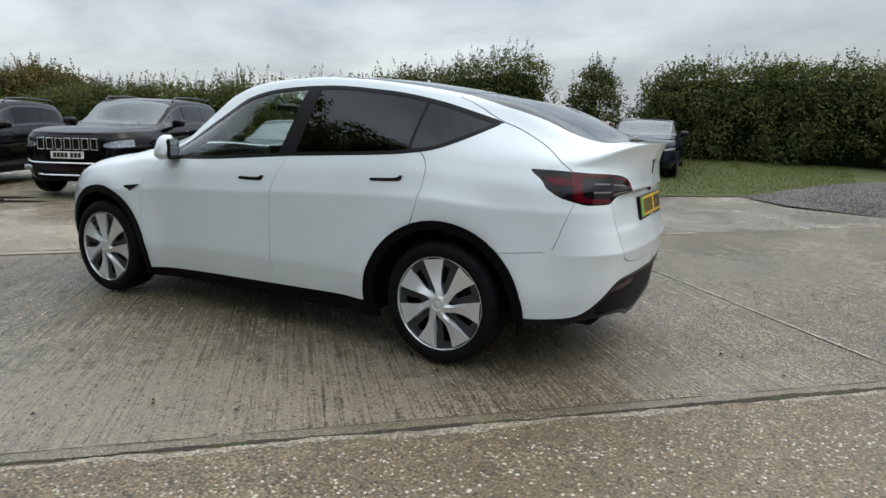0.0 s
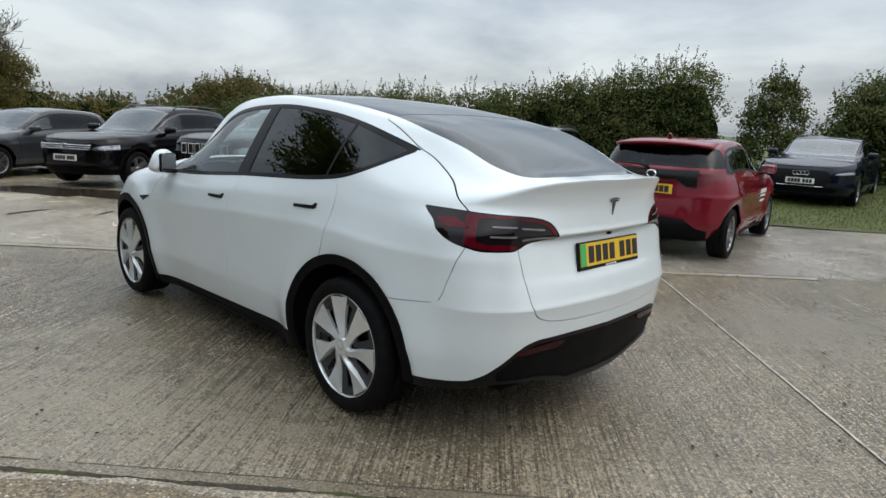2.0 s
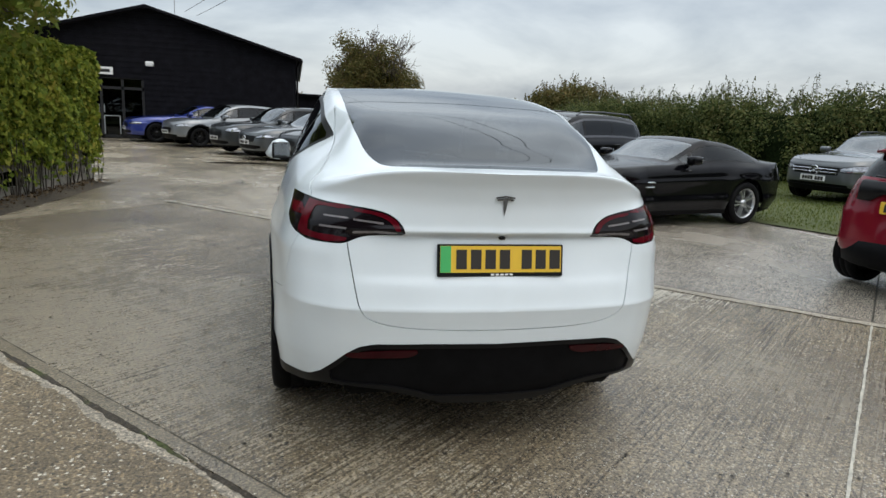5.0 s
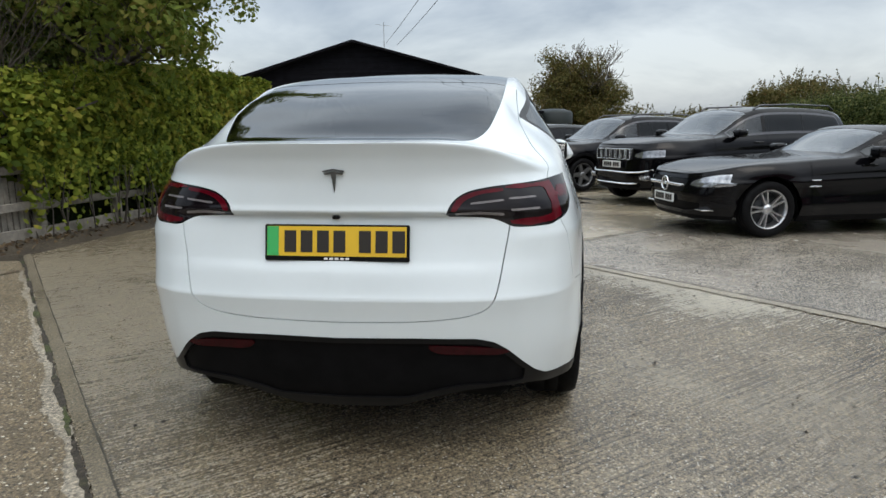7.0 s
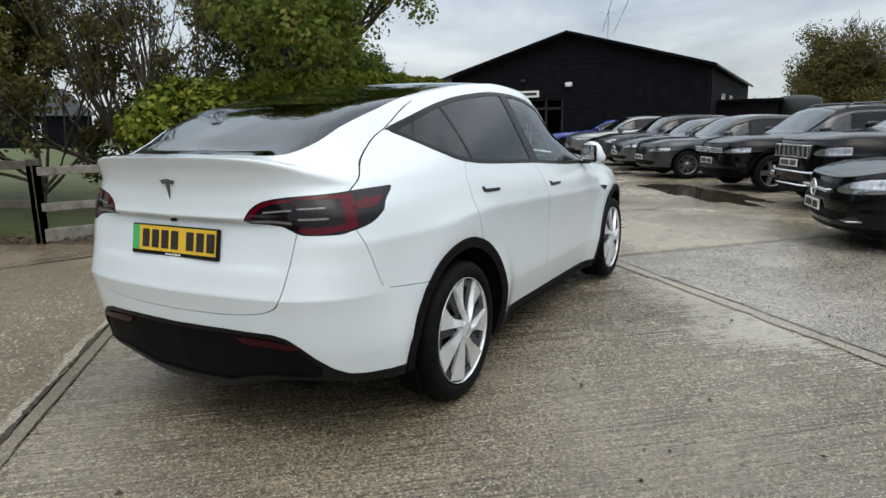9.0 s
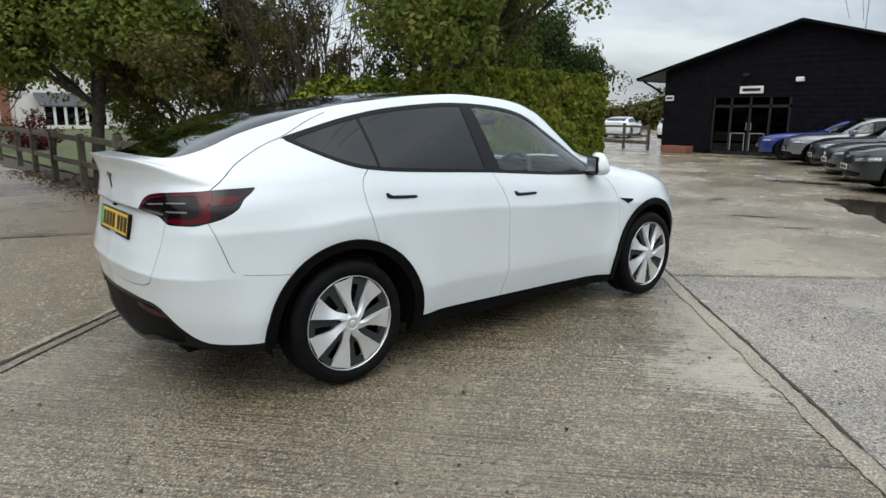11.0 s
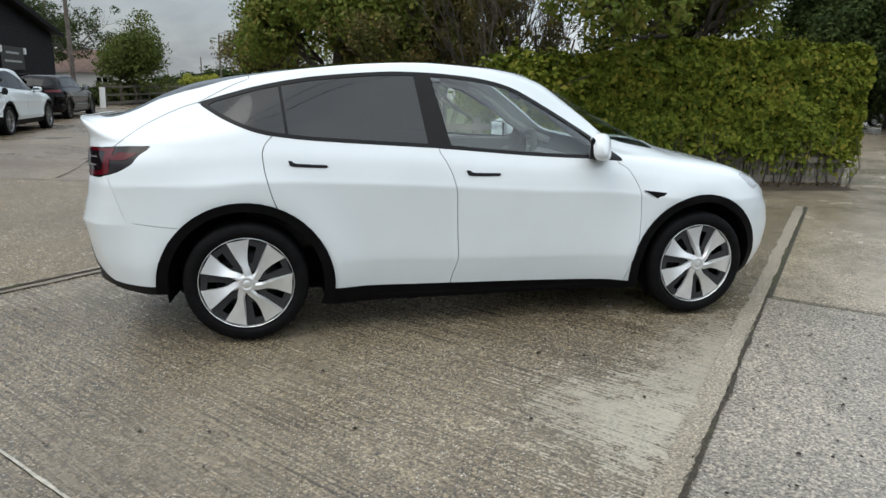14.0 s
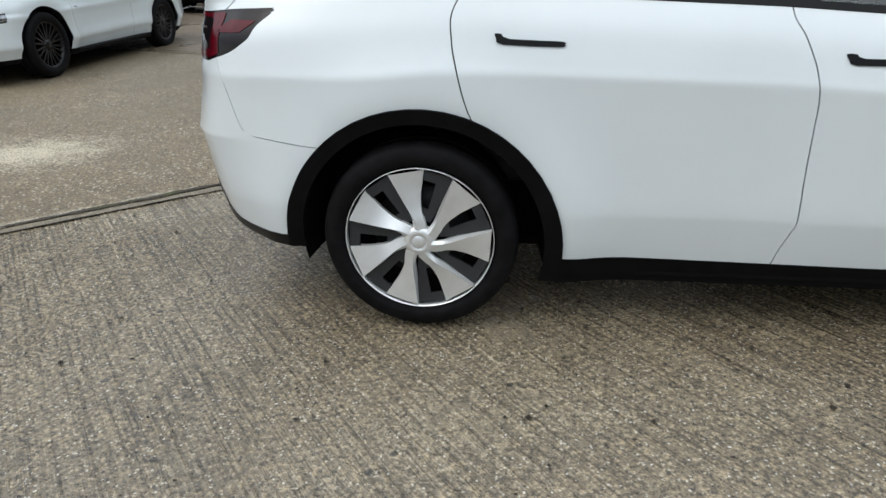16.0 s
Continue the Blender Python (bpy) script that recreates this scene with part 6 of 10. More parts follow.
def other_car(name, label, c, mat, where, heading, wheel_fn, grille=None, lamp_f=None, lamp_r=None, chrome_bar=None, clad=False, glass_side=None, extras=None, rails=False, fine=1.0, group="", window_line=False, plate_z=(0.48, 0.80), rear_low=True):
    """One parked car. where: the ground point under its rear axle; heading in degrees from +x."""
    car = empty(name, pose(where[0], where[1], where[2] if len(where) > 2 else 0, 0, 0, heading))
    tagged(car, label, "car", group)
    k = car_skin(c, nx=int(74 * fine), nrear=int(18 * fine), nfront=int(18 * fine), nlow=int(26 * fine), nup=24)
    wb, ro, fo, r = c["wb"], c["ro"], c["fo"], c["r"]
    nose = wb + fo
    gs = glass_side or M_DARKGLASS

    def halves(nm, skin, m, lab="", rim=0.012, both=False, out=0.0):
        if len(skin.f) == 0:
            return
        skin = skin.moved(out) if out else skin
        if both:
            skin.plus(skin.mirror()).mesh(nm, m, car, lab, rim)
        else:
            skin.mesh(nm, m, car, lab, rim)
            skin.mirror().mesh(nm, m, car, lab, rim)

    for cx in (0.0, wb):
        _, k = k.cut(side_d(k, arch_ring(cx, r, r + 0.055, 0.015)) + 1e-4)
    if clad:
        for cx in (0.0, wb):
            ring, k = k.cut(side_d(k, arch_ring(cx, r, r + 0.11, 0.02)))
            halves("arch_cladding", ring, M_CLAD, rim=0.03, out=0.008)
        low, k = k.cut(k.v[:, 2] - (c["bot_s"] + 0.13))
        back_, low = low.cut(low.v[:, 0])
        low, fore_ = low.cut(low.v[:, 0] - wb)
        halves("sill_cladding", low, M_CLAD, rim=0.03)
        halves("rear_lower_trim", back_, M_CLAD, both=True, rim=0.03)
        halves("front_lower_trim", fore_, M_CLAD, both=True, rim=0.03)
    elif rear_low:
        low, k = k.cut(k.v[:, 2] - (c["bot_s"] + 0.07))
        back_, low = low.cut(low.v[:, 0])
        low, fore_ = low.cut(low.v[:, 0] - wb)
        halves("sill_trim", low, M_CLAD, rim=0.03)
        halves("rear_lower_trim", back_, M_CLAD, both=True, rim=0.03)
        halves("front_lower_trim", fore_, M_CLAD, both=True, rim=0.03)
    # glass
    top_w = 1.235
    front_x = c["cowl_x"] - 0.34
    up = k.w
    rear_x0 = -ro + (0.42 if c["kind"] == "hatch" else 0.62)
    z_rel = (k.v[:, 2] - c["belt_r"])
    rear_lim = rear_x0 + 0.10 * np.sign(z_rel) * 0 + (0.55 * z_rel if c["kind"] == "hatch" else 1.1 * z_rel)
    d = np.maximum.reduce([(1.02 - up) * 1.2, (up - top_w) * 1.2, k.v[:, 0] - front_x - 0.18 * 0, rear_lim - k.v[:, 0]])
    if c["kind"] == "deck":
        d = np.maximum(d, (c["roof_end"] - 0.55 + 1.0 * z_rel) - k.v[:, 0])
    if "band" in c:
        d = np.where(k.v[:, 1] > 0.45, side_d(k, c["band"]), 1)
    band, k = k.cut(d)
    if len(band.f):
        up = band.w
        z_rel = band.v[:, 2] - c["belt_r"]
        inner = np.maximum.reduce([(1.045 - up), (up - top_w + 0.03), band.v[:, 0] - front_x + 0.025, rear_x0 + (0.55 if c["kind"] == "hatch" else 1.1) * z_rel + 0.03 - band.v[:, 0]])
        if "band" in c:
            inner = side_d(band, c["band"]) + 0.02
        glz, frm = band.cut(inner)
        halves("window_trim", frm, M_SATIN if window_line else M_TRIM)
        xb = wb * 0.44
        xs = [(-9, xb * 0.33), (xb * 0.33 + 0.02, xb), (xb + 0.07, 9)] if c["kind"] == "hatch" else [(-9, xb), (xb + 0.06, 9)]
        rest = glz
        for i, (a, b) in enumerate(xs):
            pane, rest = rest.cut(rest.v[:, 0] - (b if b < 9 else 99) + 0.12 * (rest.v[:, 2] - c["belt_r"]))
            halves("side_window", pane, gs if i < len(xs) - 1 else M_SIDEGLASS, rim=0.004, out=-0.002)
            if b < 9:
                bar, rest = rest.cut(rest.v[:, 0] - xs[i + 1][0] + 0.12 * (rest.v[:, 2] - c["belt_r"]))
                halves("pillar", bar, M_TRIM)
    mid = np.clip(k.v[:, 1] / 0.7, 0, 2)
    ws, k = k.cut(np.maximum.reduce([c["ws_top"] - 0.03 - k.v[:, 0], k.v[:, 0] - (c["cowl_x"] - 0.03 - 0.16 * mid ** 2), (1.33 - k.w) * 1.5]))
    halves("windscreen", ws, M_CARGLASS, both=True, rim=0.005, out=-0.003)
    if "rear_glass" in c:
        rw, k = k.cut(np.where((k.v[:, 0] < 0) & (k.w > 0.9), rear_d(k, c["rear_glass"]), 1))
    elif c["kind"] == "hatch":
        rw, k = k.cut(np.maximum.reduce([c["zt"] + 0.06 - k.v[:, 2], k.v[:, 2] - (c["H"] - 0.12), k.v[:, 0] - (-ro + 0.5), (c.get("rear_wide", 1.20) - k.w) * 1.5]))
    elif c["kind"] == "fast":
        rw, k = k.cut(np.maximum.reduce([c["zt"] + 0.09 - k.v[:, 2], k.v[:, 0] - (c["roof_end"] - 0.02), (1.36 - k.w) * 1.5]))
    else:
        rw, k = k.cut(np.maximum.reduce([-0.30 - k.v[:, 0], k.v[:, 0] - (c["roof_end"] - 0.03), (1.36 - k.w) * 1.5]))
    halves("rear_window", rw, gs, both=True, rim=0.005, out=-0.003)
    # lamps and grille
    if lamp_f is not None:
        q, k = k.cut(np.where(k.v[:, 0] > nose - 0.46, rear_d(k, lamp_f), 1))
        lens, surround = q.cut(rear_d(q, lamp_f) + 0.013)
        halves("headlamp_surround", surround, M_TRIM, rim=0.02, out=-0.002)
        halves("headlamp", lens, M_HEAD, "clear headlamp", rim=0.01, out=-0.004)
    if grille is not None:
        q, k = k.cut(np.where(k.v[:, 0] > wb + 0.3, rear_d(k, grille), 1))
        halves("grille", q, M_TRIM, both=True, rim=0.02, out=-0.012)
    q, k = k.cut(np.where(k.v[:, 0] > wb + 0.3, rear_d(k, [(-0.5, 0.30), (0.45, 0.30), (0.62, 0.33), (0.66, 0.40), (0.42, 0.41), (-0.5, 0.41)]), 1))
    halves("lower_intake", q, M_CLAD, both=True, rim=0.02, out=-0.01)
    if lamp_r is not None:
        q, k = k.cut(np.where(k.v[:, 0] < -ro + 0.42, rear_d(k, lamp_r), 1))
        halves("tail_lamp", q, M_TAIL, "red tail lamp", rim=0.02, out=0.004)
    if "stripe" in c:
        q, k = k.cut(np.where(k.v[:, 1] > 0.6, side_d(k, c["stripe"]), 1))
        halves("side_stripe", q, M_DKALU, "grey side stripe", out=0.002)
    if "rear_dark" in c:
        q, k = k.cut(np.where(k.v[:, 0] < -0.2, rear_d(k, c["rear_dark"]), 1))
        halves("rear_lower_trim", q, M_CLAD, both=True, rim=0.02, out=0.003)
    # panels
    xb = wb * 0.44
    zb = c["belt_r"]
    def seam(q, line):
        return np.where((q.v[:, 1] > c["hw"] * 0.74) & (q.w < 1.06), side_d(q, line), 1)
    fr_line = [(wb - 0.52, 2), (wb - 0.50, 0.7), (wb - 0.55, 0.42), (wb - 0.58, 0.0), (xb + 0.04, 0.0), (xb + 0.04, 0.5), (xb, zb), (xb, 2)]
    rr_line = [(xb, 2), (xb, zb), (xb + 0.04, 0.5), (xb + 0.04, 0.0), (r + 0.16, 0.0), (r + 0.12, 0.5), (0.12, r + 0.46), (0.08, zb), (0.08, 2)]
    two_door = c["kind"] in ("deck",) or (c["kind"] == "fast" and c["H"] < 1.40)
    lines = [("front_door", fr_line)] + ([] if two_door else [("rear_door", rr_line)])
    if two_door:
        lines = [("door", [(wb - 0.52, 2), (wb - 0.50, 0.7), (wb - 0.58, 0.0), (xb - 0.35, 0.0), (xb - 0.32, zb), (xb - 0.32, 2)])]
    for nm, line in lines:
        dk, k = k.cut(seam(k, line) + 0.003)
        halves(nm, dk, mat)
    for nm, line in lines:
        _, k = k.cut(seam(k, line) - 0.003)
    bon = np.where((k.v[:, 2] > c["nose_z"] + 0.02), top_d(k, [(c["cowl_x"] - 0.15, -0.5), (c["cowl_x"] - 0.15, c["hw"] * 0.80), (nose - 0.45, c["hw"] * 0.76), (nose - 0.13, c["hw"] * 0.45), (nose - 0.10, -0.5)]), 1)
    bk, k = k.cut(bon + 0.003)
    halves("bonnet", bk, mat, both=True)
    bon = np.where((k.v[:, 2] > c["nose_z"] + 0.02), top_d(k, [(c["cowl_x"] - 0.15, -0.5), (c["cowl_x"] - 0.15, c["hw"] * 0.80), (nose - 0.45, c["hw"] * 0.76), (nose - 0.13, c["hw"] * 0.45), (nose - 0.10, -0.5)]), 1)
    _, k = k.cut(bon - 0.003)
    halves("body", k, mat, both=True)
    # grille bars, badge, plates
    if chrome_bar:
        for (y0, y1, z0, z1, mt) in chrome_bar:
            bm = bmesh.new()
            box(bm, nose - 0.06, nose + 0.004, y0, y1, z0, z1, 0.006)
            part("grille_bar", bm, mt, car)
    plate_at(car, pose(nose + 0.004, 0, plate_z[0]), M_WPLATE)
    plate_at(car, pose(-ro - 0.006 + 0.02 * (plate_z[1] > 0.7), 0, plate_z[1], 0, 0, 180), M_YELLOW)
    # handles and mirrors
    for sgn in (1, -1):
        for x0 in ((xb + 0.10,) if two_door else (xb + 0.10, 0.24)):
            bm = bmesh.new()
            box(bm, x0, x0 + 0.20, sgn * (c["hw"] - 0.045) - 0.02, sgn * (c["hw"] - 0.045) + 0.02, zb - 0.13, zb - 0.10, 0.01)
            part("door_handle", bm, mat, car)
        mirror = empty("door_mirror")
        mirror.parent = car
        mx, mz = c.get("mirror", (c["cowl_x"] - 0.52, c["belt_f"] + 0.075))
        bm = bmesh.new()
        vs = box(bm, mx, mx + 0.16, sgn * (c["hw"] + 0.03) - 0.10, sgn * (c["hw"] + 0.03) + 0.10, mz - 0.065, mz + 0.065, 0.058, None, 4)
        part("mirror_shell", bm, M_TRIM if name in ("hatchback_red",) else mat, mirror, smooth=True)
        bm = bmesh.new()
        box(bm, mx - 0.006, mx + 0.004, sgn * (c["hw"] + 0.03) - 0.08, sgn * (c["hw"] + 0.03) + 0.08, mz - 0.048, mz + 0.048, 0.002)
        part("mirror_glass", bm, M_MIRROR, mirror)
        bm = bmesh.new()
        box(bm, mx + 0.04, mx + 0.12, sgn * (c["hw"] - 0.07) - 0.05, sgn * (c["hw"] - 0.07) + 0.05, mz - 0.085, mz - 0.05, 0.01)
        part("mirror_arm", bm, M_TRIM, mirror)
    if rails:
        for sgn in (1, -1):
            bm = bmesh.new()
            yr = c["hw"] * 0.66
            tube(bm, [(-ro + 0.55, sgn * yr, c["H"] - 0.06), (-ro + 0.65, sgn * yr, c["H"] + 0.005), (0.5, sgn * yr, c["H"] + 0.03), (c["ws_top"] - 0.35, sgn * yr, c["H"] + 0.01), (c["ws_top"] - 0.22, sgn * yr, c["H"] - 0.06)], 0.016, sides=8)
            part("roof_rail", bm, M_SATIN, car)
    # floor, housings, cabin
    bm = bmesh.new()
    box(bm, -ro + 0.25, nose - 0.25, -0.55, 0.55, c["bot_s"] + 0.01, c["bot_s"] + 0.09, 0.02)
    box(bm, r + 0.1, wb - r - 0.1, -c["hw"] + 0.1, c["hw"] - 0.1, c["bot_s"] + 0.01, c["bot_s"] + 0.09, 0.02)
    part("floor_pan", bm, M_UNDER, car)
    for cx in (0.0, wb):
        for sgn in (1, -1):
            bm = bmesh.new()
            ra, rb = [], []
            for a in np.linspace(-10, 190, 16):
                c_, s_ = math.cos(radians(a)), math.sin(radians(a))
                ra.append(bm.verts.new((cx + (r + 0.06) * c_, sgn * (c["hw"] - 0.085), r + (r + 0.06) * s_)))
                rb.append(bm.verts.new((cx + (r + 0.05) * c_, sgn * 0.55, r + (r + 0.05) * s_)))
            for i in range(15):
                bm.faces.new((ra[i], ra[i + 1], rb[i + 1], rb[i]))
            bm.faces.new(rb)
            part("wheel_housing", bm, M_UNDER, car)
            build_wheel(M_TYRE, wheel_fn, car, cx, sgn * (c["hw"] - 0.135), r, 0.23, sgn)
    bm = bmesh.new()
    box(bm, -ro + 0.4, c["cowl_x"] - 0.35, -c["hw"] + 0.16, c["hw"] - 0.16, 0.3, zb - 0.28, 0.04)
    box(bm, c["cowl_x"] - 0.6, c["cowl_x"] - 0.2, -c["hw"] + 0.2, c["hw"] - 0.2, 0.5, c["belt_f"] - 0.04, 0.06)
    part("cabin_floor", bm, M_SEAT, car)
    for y in (0.36, -0.36):
        bm = bmesh.new()
        lean = Matrix.Translation((wb * 0.42, y, zb - 0.35)) @ Matrix.Rotation(radians(-14), 4, "Y")
        box(bm, -0.08, 0.07, -0.23, 0.23, -0.1, 0.44, 0.05, lean, 2)
        box(bm, -0.06, 0.05, -0.12, 0.12, 0.46, 0.62, 0.04, lean, 2)
        part("front_seat", bm, M_SEAT, car)
    if extras:
        extras(car, c)
    return car


def seat_by_left_front(fl, heading, wb, hw):
    """Where the rear axle lies, from the ground point of the left front wheel."""
    h = radians(heading)
    tx = hw - 0.135
    rx, ry = math.sin(h), -math.cos(h)
    fx, fy = fl[0] + tx * rx, fl[1] + tx * ry
    return (fx - wb * math.cos(h), fy - wb * math.sin(h)) + tuple(fl[2:])


M_DARKGLASS = glass("dark_car_glass", (0.06, 0.065, 0.07))
M_SIDEGLASS = glass("side_glass", (0.20, 0.23, 0.23), ior=1.7)
M_CARGLASS = glass("car_glass", (0.34, 0.38, 0.38), ior=2.5)
M_TAIL = plain("tail_lens", (0.11, 0.0035, 0.007), 0.08, vary=0.25, scale=12)
M_SATIN = plain("satin_trim", (0.10, 0.10, 0.105), 0.3, 1.0, 0.1, 10)
M_HEAD = plain("headlamp_lens", (0.36, 0.37, 0.39), 0.10, 0.75, 0.35, 16)
M_BLACKP = paint("black_paint", (0.0028, 0.0028, 0.0036), coat=1.33)
M_DKGREYP = paint("dark_grey_metallic", (0.048, 0.053, 0.056), metal=0.5, rough=0.35, coat=1.42)
M_GREYP = paint("grey_metallic", (0.09, 0.10, 0.105), metal=0.5, rough=0.35)
M_SILVERP = paint("silver_metallic", (0.20, 0.215, 0.225), metal=0.6, rough=0.35)
M_NAVYP = paint("navy_paint", (0.005, 0.008, 0.018), metal=0.2, coat=1.42)
M_BLUEP = paint("blue_paint", (0.012, 0.03, 0.20), metal=0.3)
M_REDP = paint("red_paint", (0.175, 0.008, 0.018), metal=0.2, coat=1.42)
M_BROWNP = paint("dark_brown_paint", (0.0035, 0.0028, 0.0035), metal=0.2, coat=1.3)
M_DKALU = plain("side_stripe_grey", (0.27, 0.28, 0.29), 0.4, 0.2, 0.08, 10)
M_BLACKRIM = plain("black_alloy", (0.007, 0.007, 0.0075), 0.3, 0.3, 0.1, 12)
M_ALLOY = plain("silver_alloy", (0.55, 0.56, 0.57), 0.3, 0.85, 0.08, 12)
M_DARKALLOY = plain("machined_alloy", (0.24, 0.245, 0.25), 0.33, 0.8, 0.1, 12)

SHAPES = dict(
    jeep=make_shape(2.915, 0.87, 1.03, 0.97, 1.65, 1.15, 1.12, 1.00, 2.42, 1.17, 1.60, r=0.37, bot=0.25),
    tiguan=make_shape(2.68, 0.87, 0.93, 0.92, 1.57, 1.06, 1.02, 0.87, 2.26, 1.06, 1.48, r=0.345, bot=0.23),
    ateca=make_shape(2.63, 0.86, 0.80, 0.90, 1.43, 0.96, 0.92, 0.77, 2.22, 0.97, 1.40, r=0.318, bot=0.19),
    compact=make_shape(2.73, 0.87, 0.80, 0.895, 1.39, 0.95, 0.91, 0.72, 2.26, 0.96, 1.40, r=0.318, bot=0.19),
    cross=make_shape(2.60, 0.85, 0.85, 0.90, 1.49, 1.00, 0.96, 0.78, 2.16, 1.00, 1.40, r=0.328, bot=0.21),
    coupe=make_shape(2.72, 0.93, 1.10, 0.95, 1.38, 0.98, 0.95, 0.74, 1.98, 1.00, 1.22, kind="fast", tail_z=1.06, roof_end=0.2, r=0.345, bot=0.19),
    roadster=make_shape(2.585, 0.87, 1.08, 0.935, 1.31, 0.95, 0.92, 0.72, 1.72, 0.98, 1.05, kind="deck", tail_z=0.97, roof_end=0.35, r=0.335, bot=0.18),
    sport=make_shape(2.926, 0.93, 1.12, 0.95, 1.43, 1.02, 0.98, 0.80, 2.42, 1.01, 1.62, kind="fast", tail_z=1.05, roof_end=0.35, r=0.36, bot=0.2),
    gla=make_shape(2.70, 0.86, 0.86, 0.90, 1.45, 1.00, 0.97, 0.82, 2.24, 1.01, 1.46, r=0.345, bot=0.22),
    small=make_shape(2.56, 0.78, 0.60, 0.875, 1.435, 1.02, 0.97, 0.78, 2.14, 1.01, 1.40, r=0.31, bot=0.2, tail_z=1.03),
    eqc=make_shape(2.873, 0.89, 1.0, 0.94, 1.62, 1.08, 1.03, 0.84, 2.40, 1.07, 1.64, r=0.365, bot=0.24, tail_z=1.10),
    ipace=make_shape(2.99, 0.80, 0.90, 0.95, 1.56, 1.06, 1.02, 0.84, 2.55, 1.04, 1.75, r=0.37, bot=0.22, tail_z=1.08),
)
# ---------- parked cars, one by one ----------
def jeep_bits(car, c):
    nose = c["wb"] + c["fo"]
    for i in range(7):
        y = -0.42 + 0.14 * i
        for (a, b, z0, z1) in ((y - 0.055, y - 0.041, 0.775, 0.945), (y + 0.041, y + 0.055, 0.775, 0.945), (y - 0.055, y + 0.055, 0.938, 0.952), (y - 0.055, y + 0.055, 0.768, 0.782)):
            bm = bmesh.new()
            box(bm, nose - 0.09, nose - 0.012, a, b, z0, z1, 0.003)
            part("grille_slot_ring", bm, M_CHROME, car)
    for z0, z1, hw_ in ((0.565, 0.590, 0.62), (0.375, 0.398, 0.52)):
        bm = bmesh.new()
        pts = [(nose - 0.26, -hw_ - 0.17, z0 + 0.05), (nose - 0.05, -hw_ + 0.05, z0), (nose + 0.01, 0, z0), (nose - 0.05, hw_ - 0.05, z0), (nose - 0.26, hw_ + 0.17, z0 + 0.05)]
        tube(bm, [tuple(p) for p in rounded(pts, False, 5)], 0.014, sides=6)
        part("bumper_strip", bm, M_CHROME, car)
    for s in (1, -1):
        bm = bmesh.new()
        box(bm, nose - 0.22, nose - 0.10, s * 0.70 - 0.09, s * 0.70 + 0.09, 0.44, 0.52, 0.02)
        part("fog_lamp", bm, M_HEAD, car)


def h_bars(n, z0, z1, hw, mat, thick=0.014):
    out = []
    for i in range(n):
        z = z0 + (z1 - z0) * i / max(1, n - 1)
        out.append((-hw, hw, z - thick / 2, z + thick / 2, mat))
    return out


def star_disc(z, rad=0.085):
    def add(car, c):
        nose = c["wb"] + c["fo"]
        bm = bmesh.new()
        pts = [(nose + 0.0, rad * math.cos(a), z + rad * math.sin(a)) for a in np.linspace(0, 2 * math.pi, 25)]
        tube(bm, pts, 0.010, sides=6, cap=False)
        part("emblem_ring", bm, M_CHROME, car)
        bm = bmesh.new()
        for k in range(3):
            a = math.pi / 2 + 2 * math.pi * k / 3
            tube(bm, [(nose, 0, z), (nose, rad * math.cos(a), z + rad * math.sin(a))], 0.012, 0.004, 6)
        part("emblem", bm, M_CHROME, car)
    return add


def sl_bits(car, c):
    star_disc(0.60)(car, c)
    for s in (1, -1):
        for z in (0.66, 0.59):
            bm = bmesh.new()
            box(bm, c["wb"] - 0.62, c["wb"] - 0.42, s * 0.915 - 0.012, s * 0.915 + 0.012, z, z + 0.016, 0.004)
            part("vent_strip", bm, M_CHROME, car)
        bm = bmesh.new()
        nose = c["wb"] + c["fo"]
        box(bm, nose - 0.30, nose - 0.12, s * 0.62 - 0.12, s * 0.62 + 0.12, 0.31, 0.325, 0.004)
        part("bumper_strip", bm, M_CHROME, car)


def ring_row(z, rad=0.05):
    def add(car, c):
        nose = c["wb"] + c["fo"]
        for i in range(4):
            bm = bmesh.new()
            y0 = -0.105 + 0.07 * i
            tube(bm, [(nose + 0.0, y0 + rad * 0.8 * math.cos(a), z + rad * 0.8 * math.sin(a)) for a in np.linspace(0, 2 * math.pi, 17)], 0.007, sides=5, cap=False)
            part("emblem_ring", bm, M_CHROME, car)
    return add


def disc(z, rad=0.06, rear=False, mat=None):
    def add(car, c):
        x = -c["ro"] - 0.0 if rear else c["wb"] + c["fo"]
        bm = bmesh.new()
        tube(bm, [(x, rad * math.cos(a), z + rad * 0.8 * math.sin(a)) for a in np.linspace(0, 2 * math.pi, 21)], 0.009, sides=6, cap=False)
        part("emblem_ring", bm, mat or M_CHROME, car)
    return add


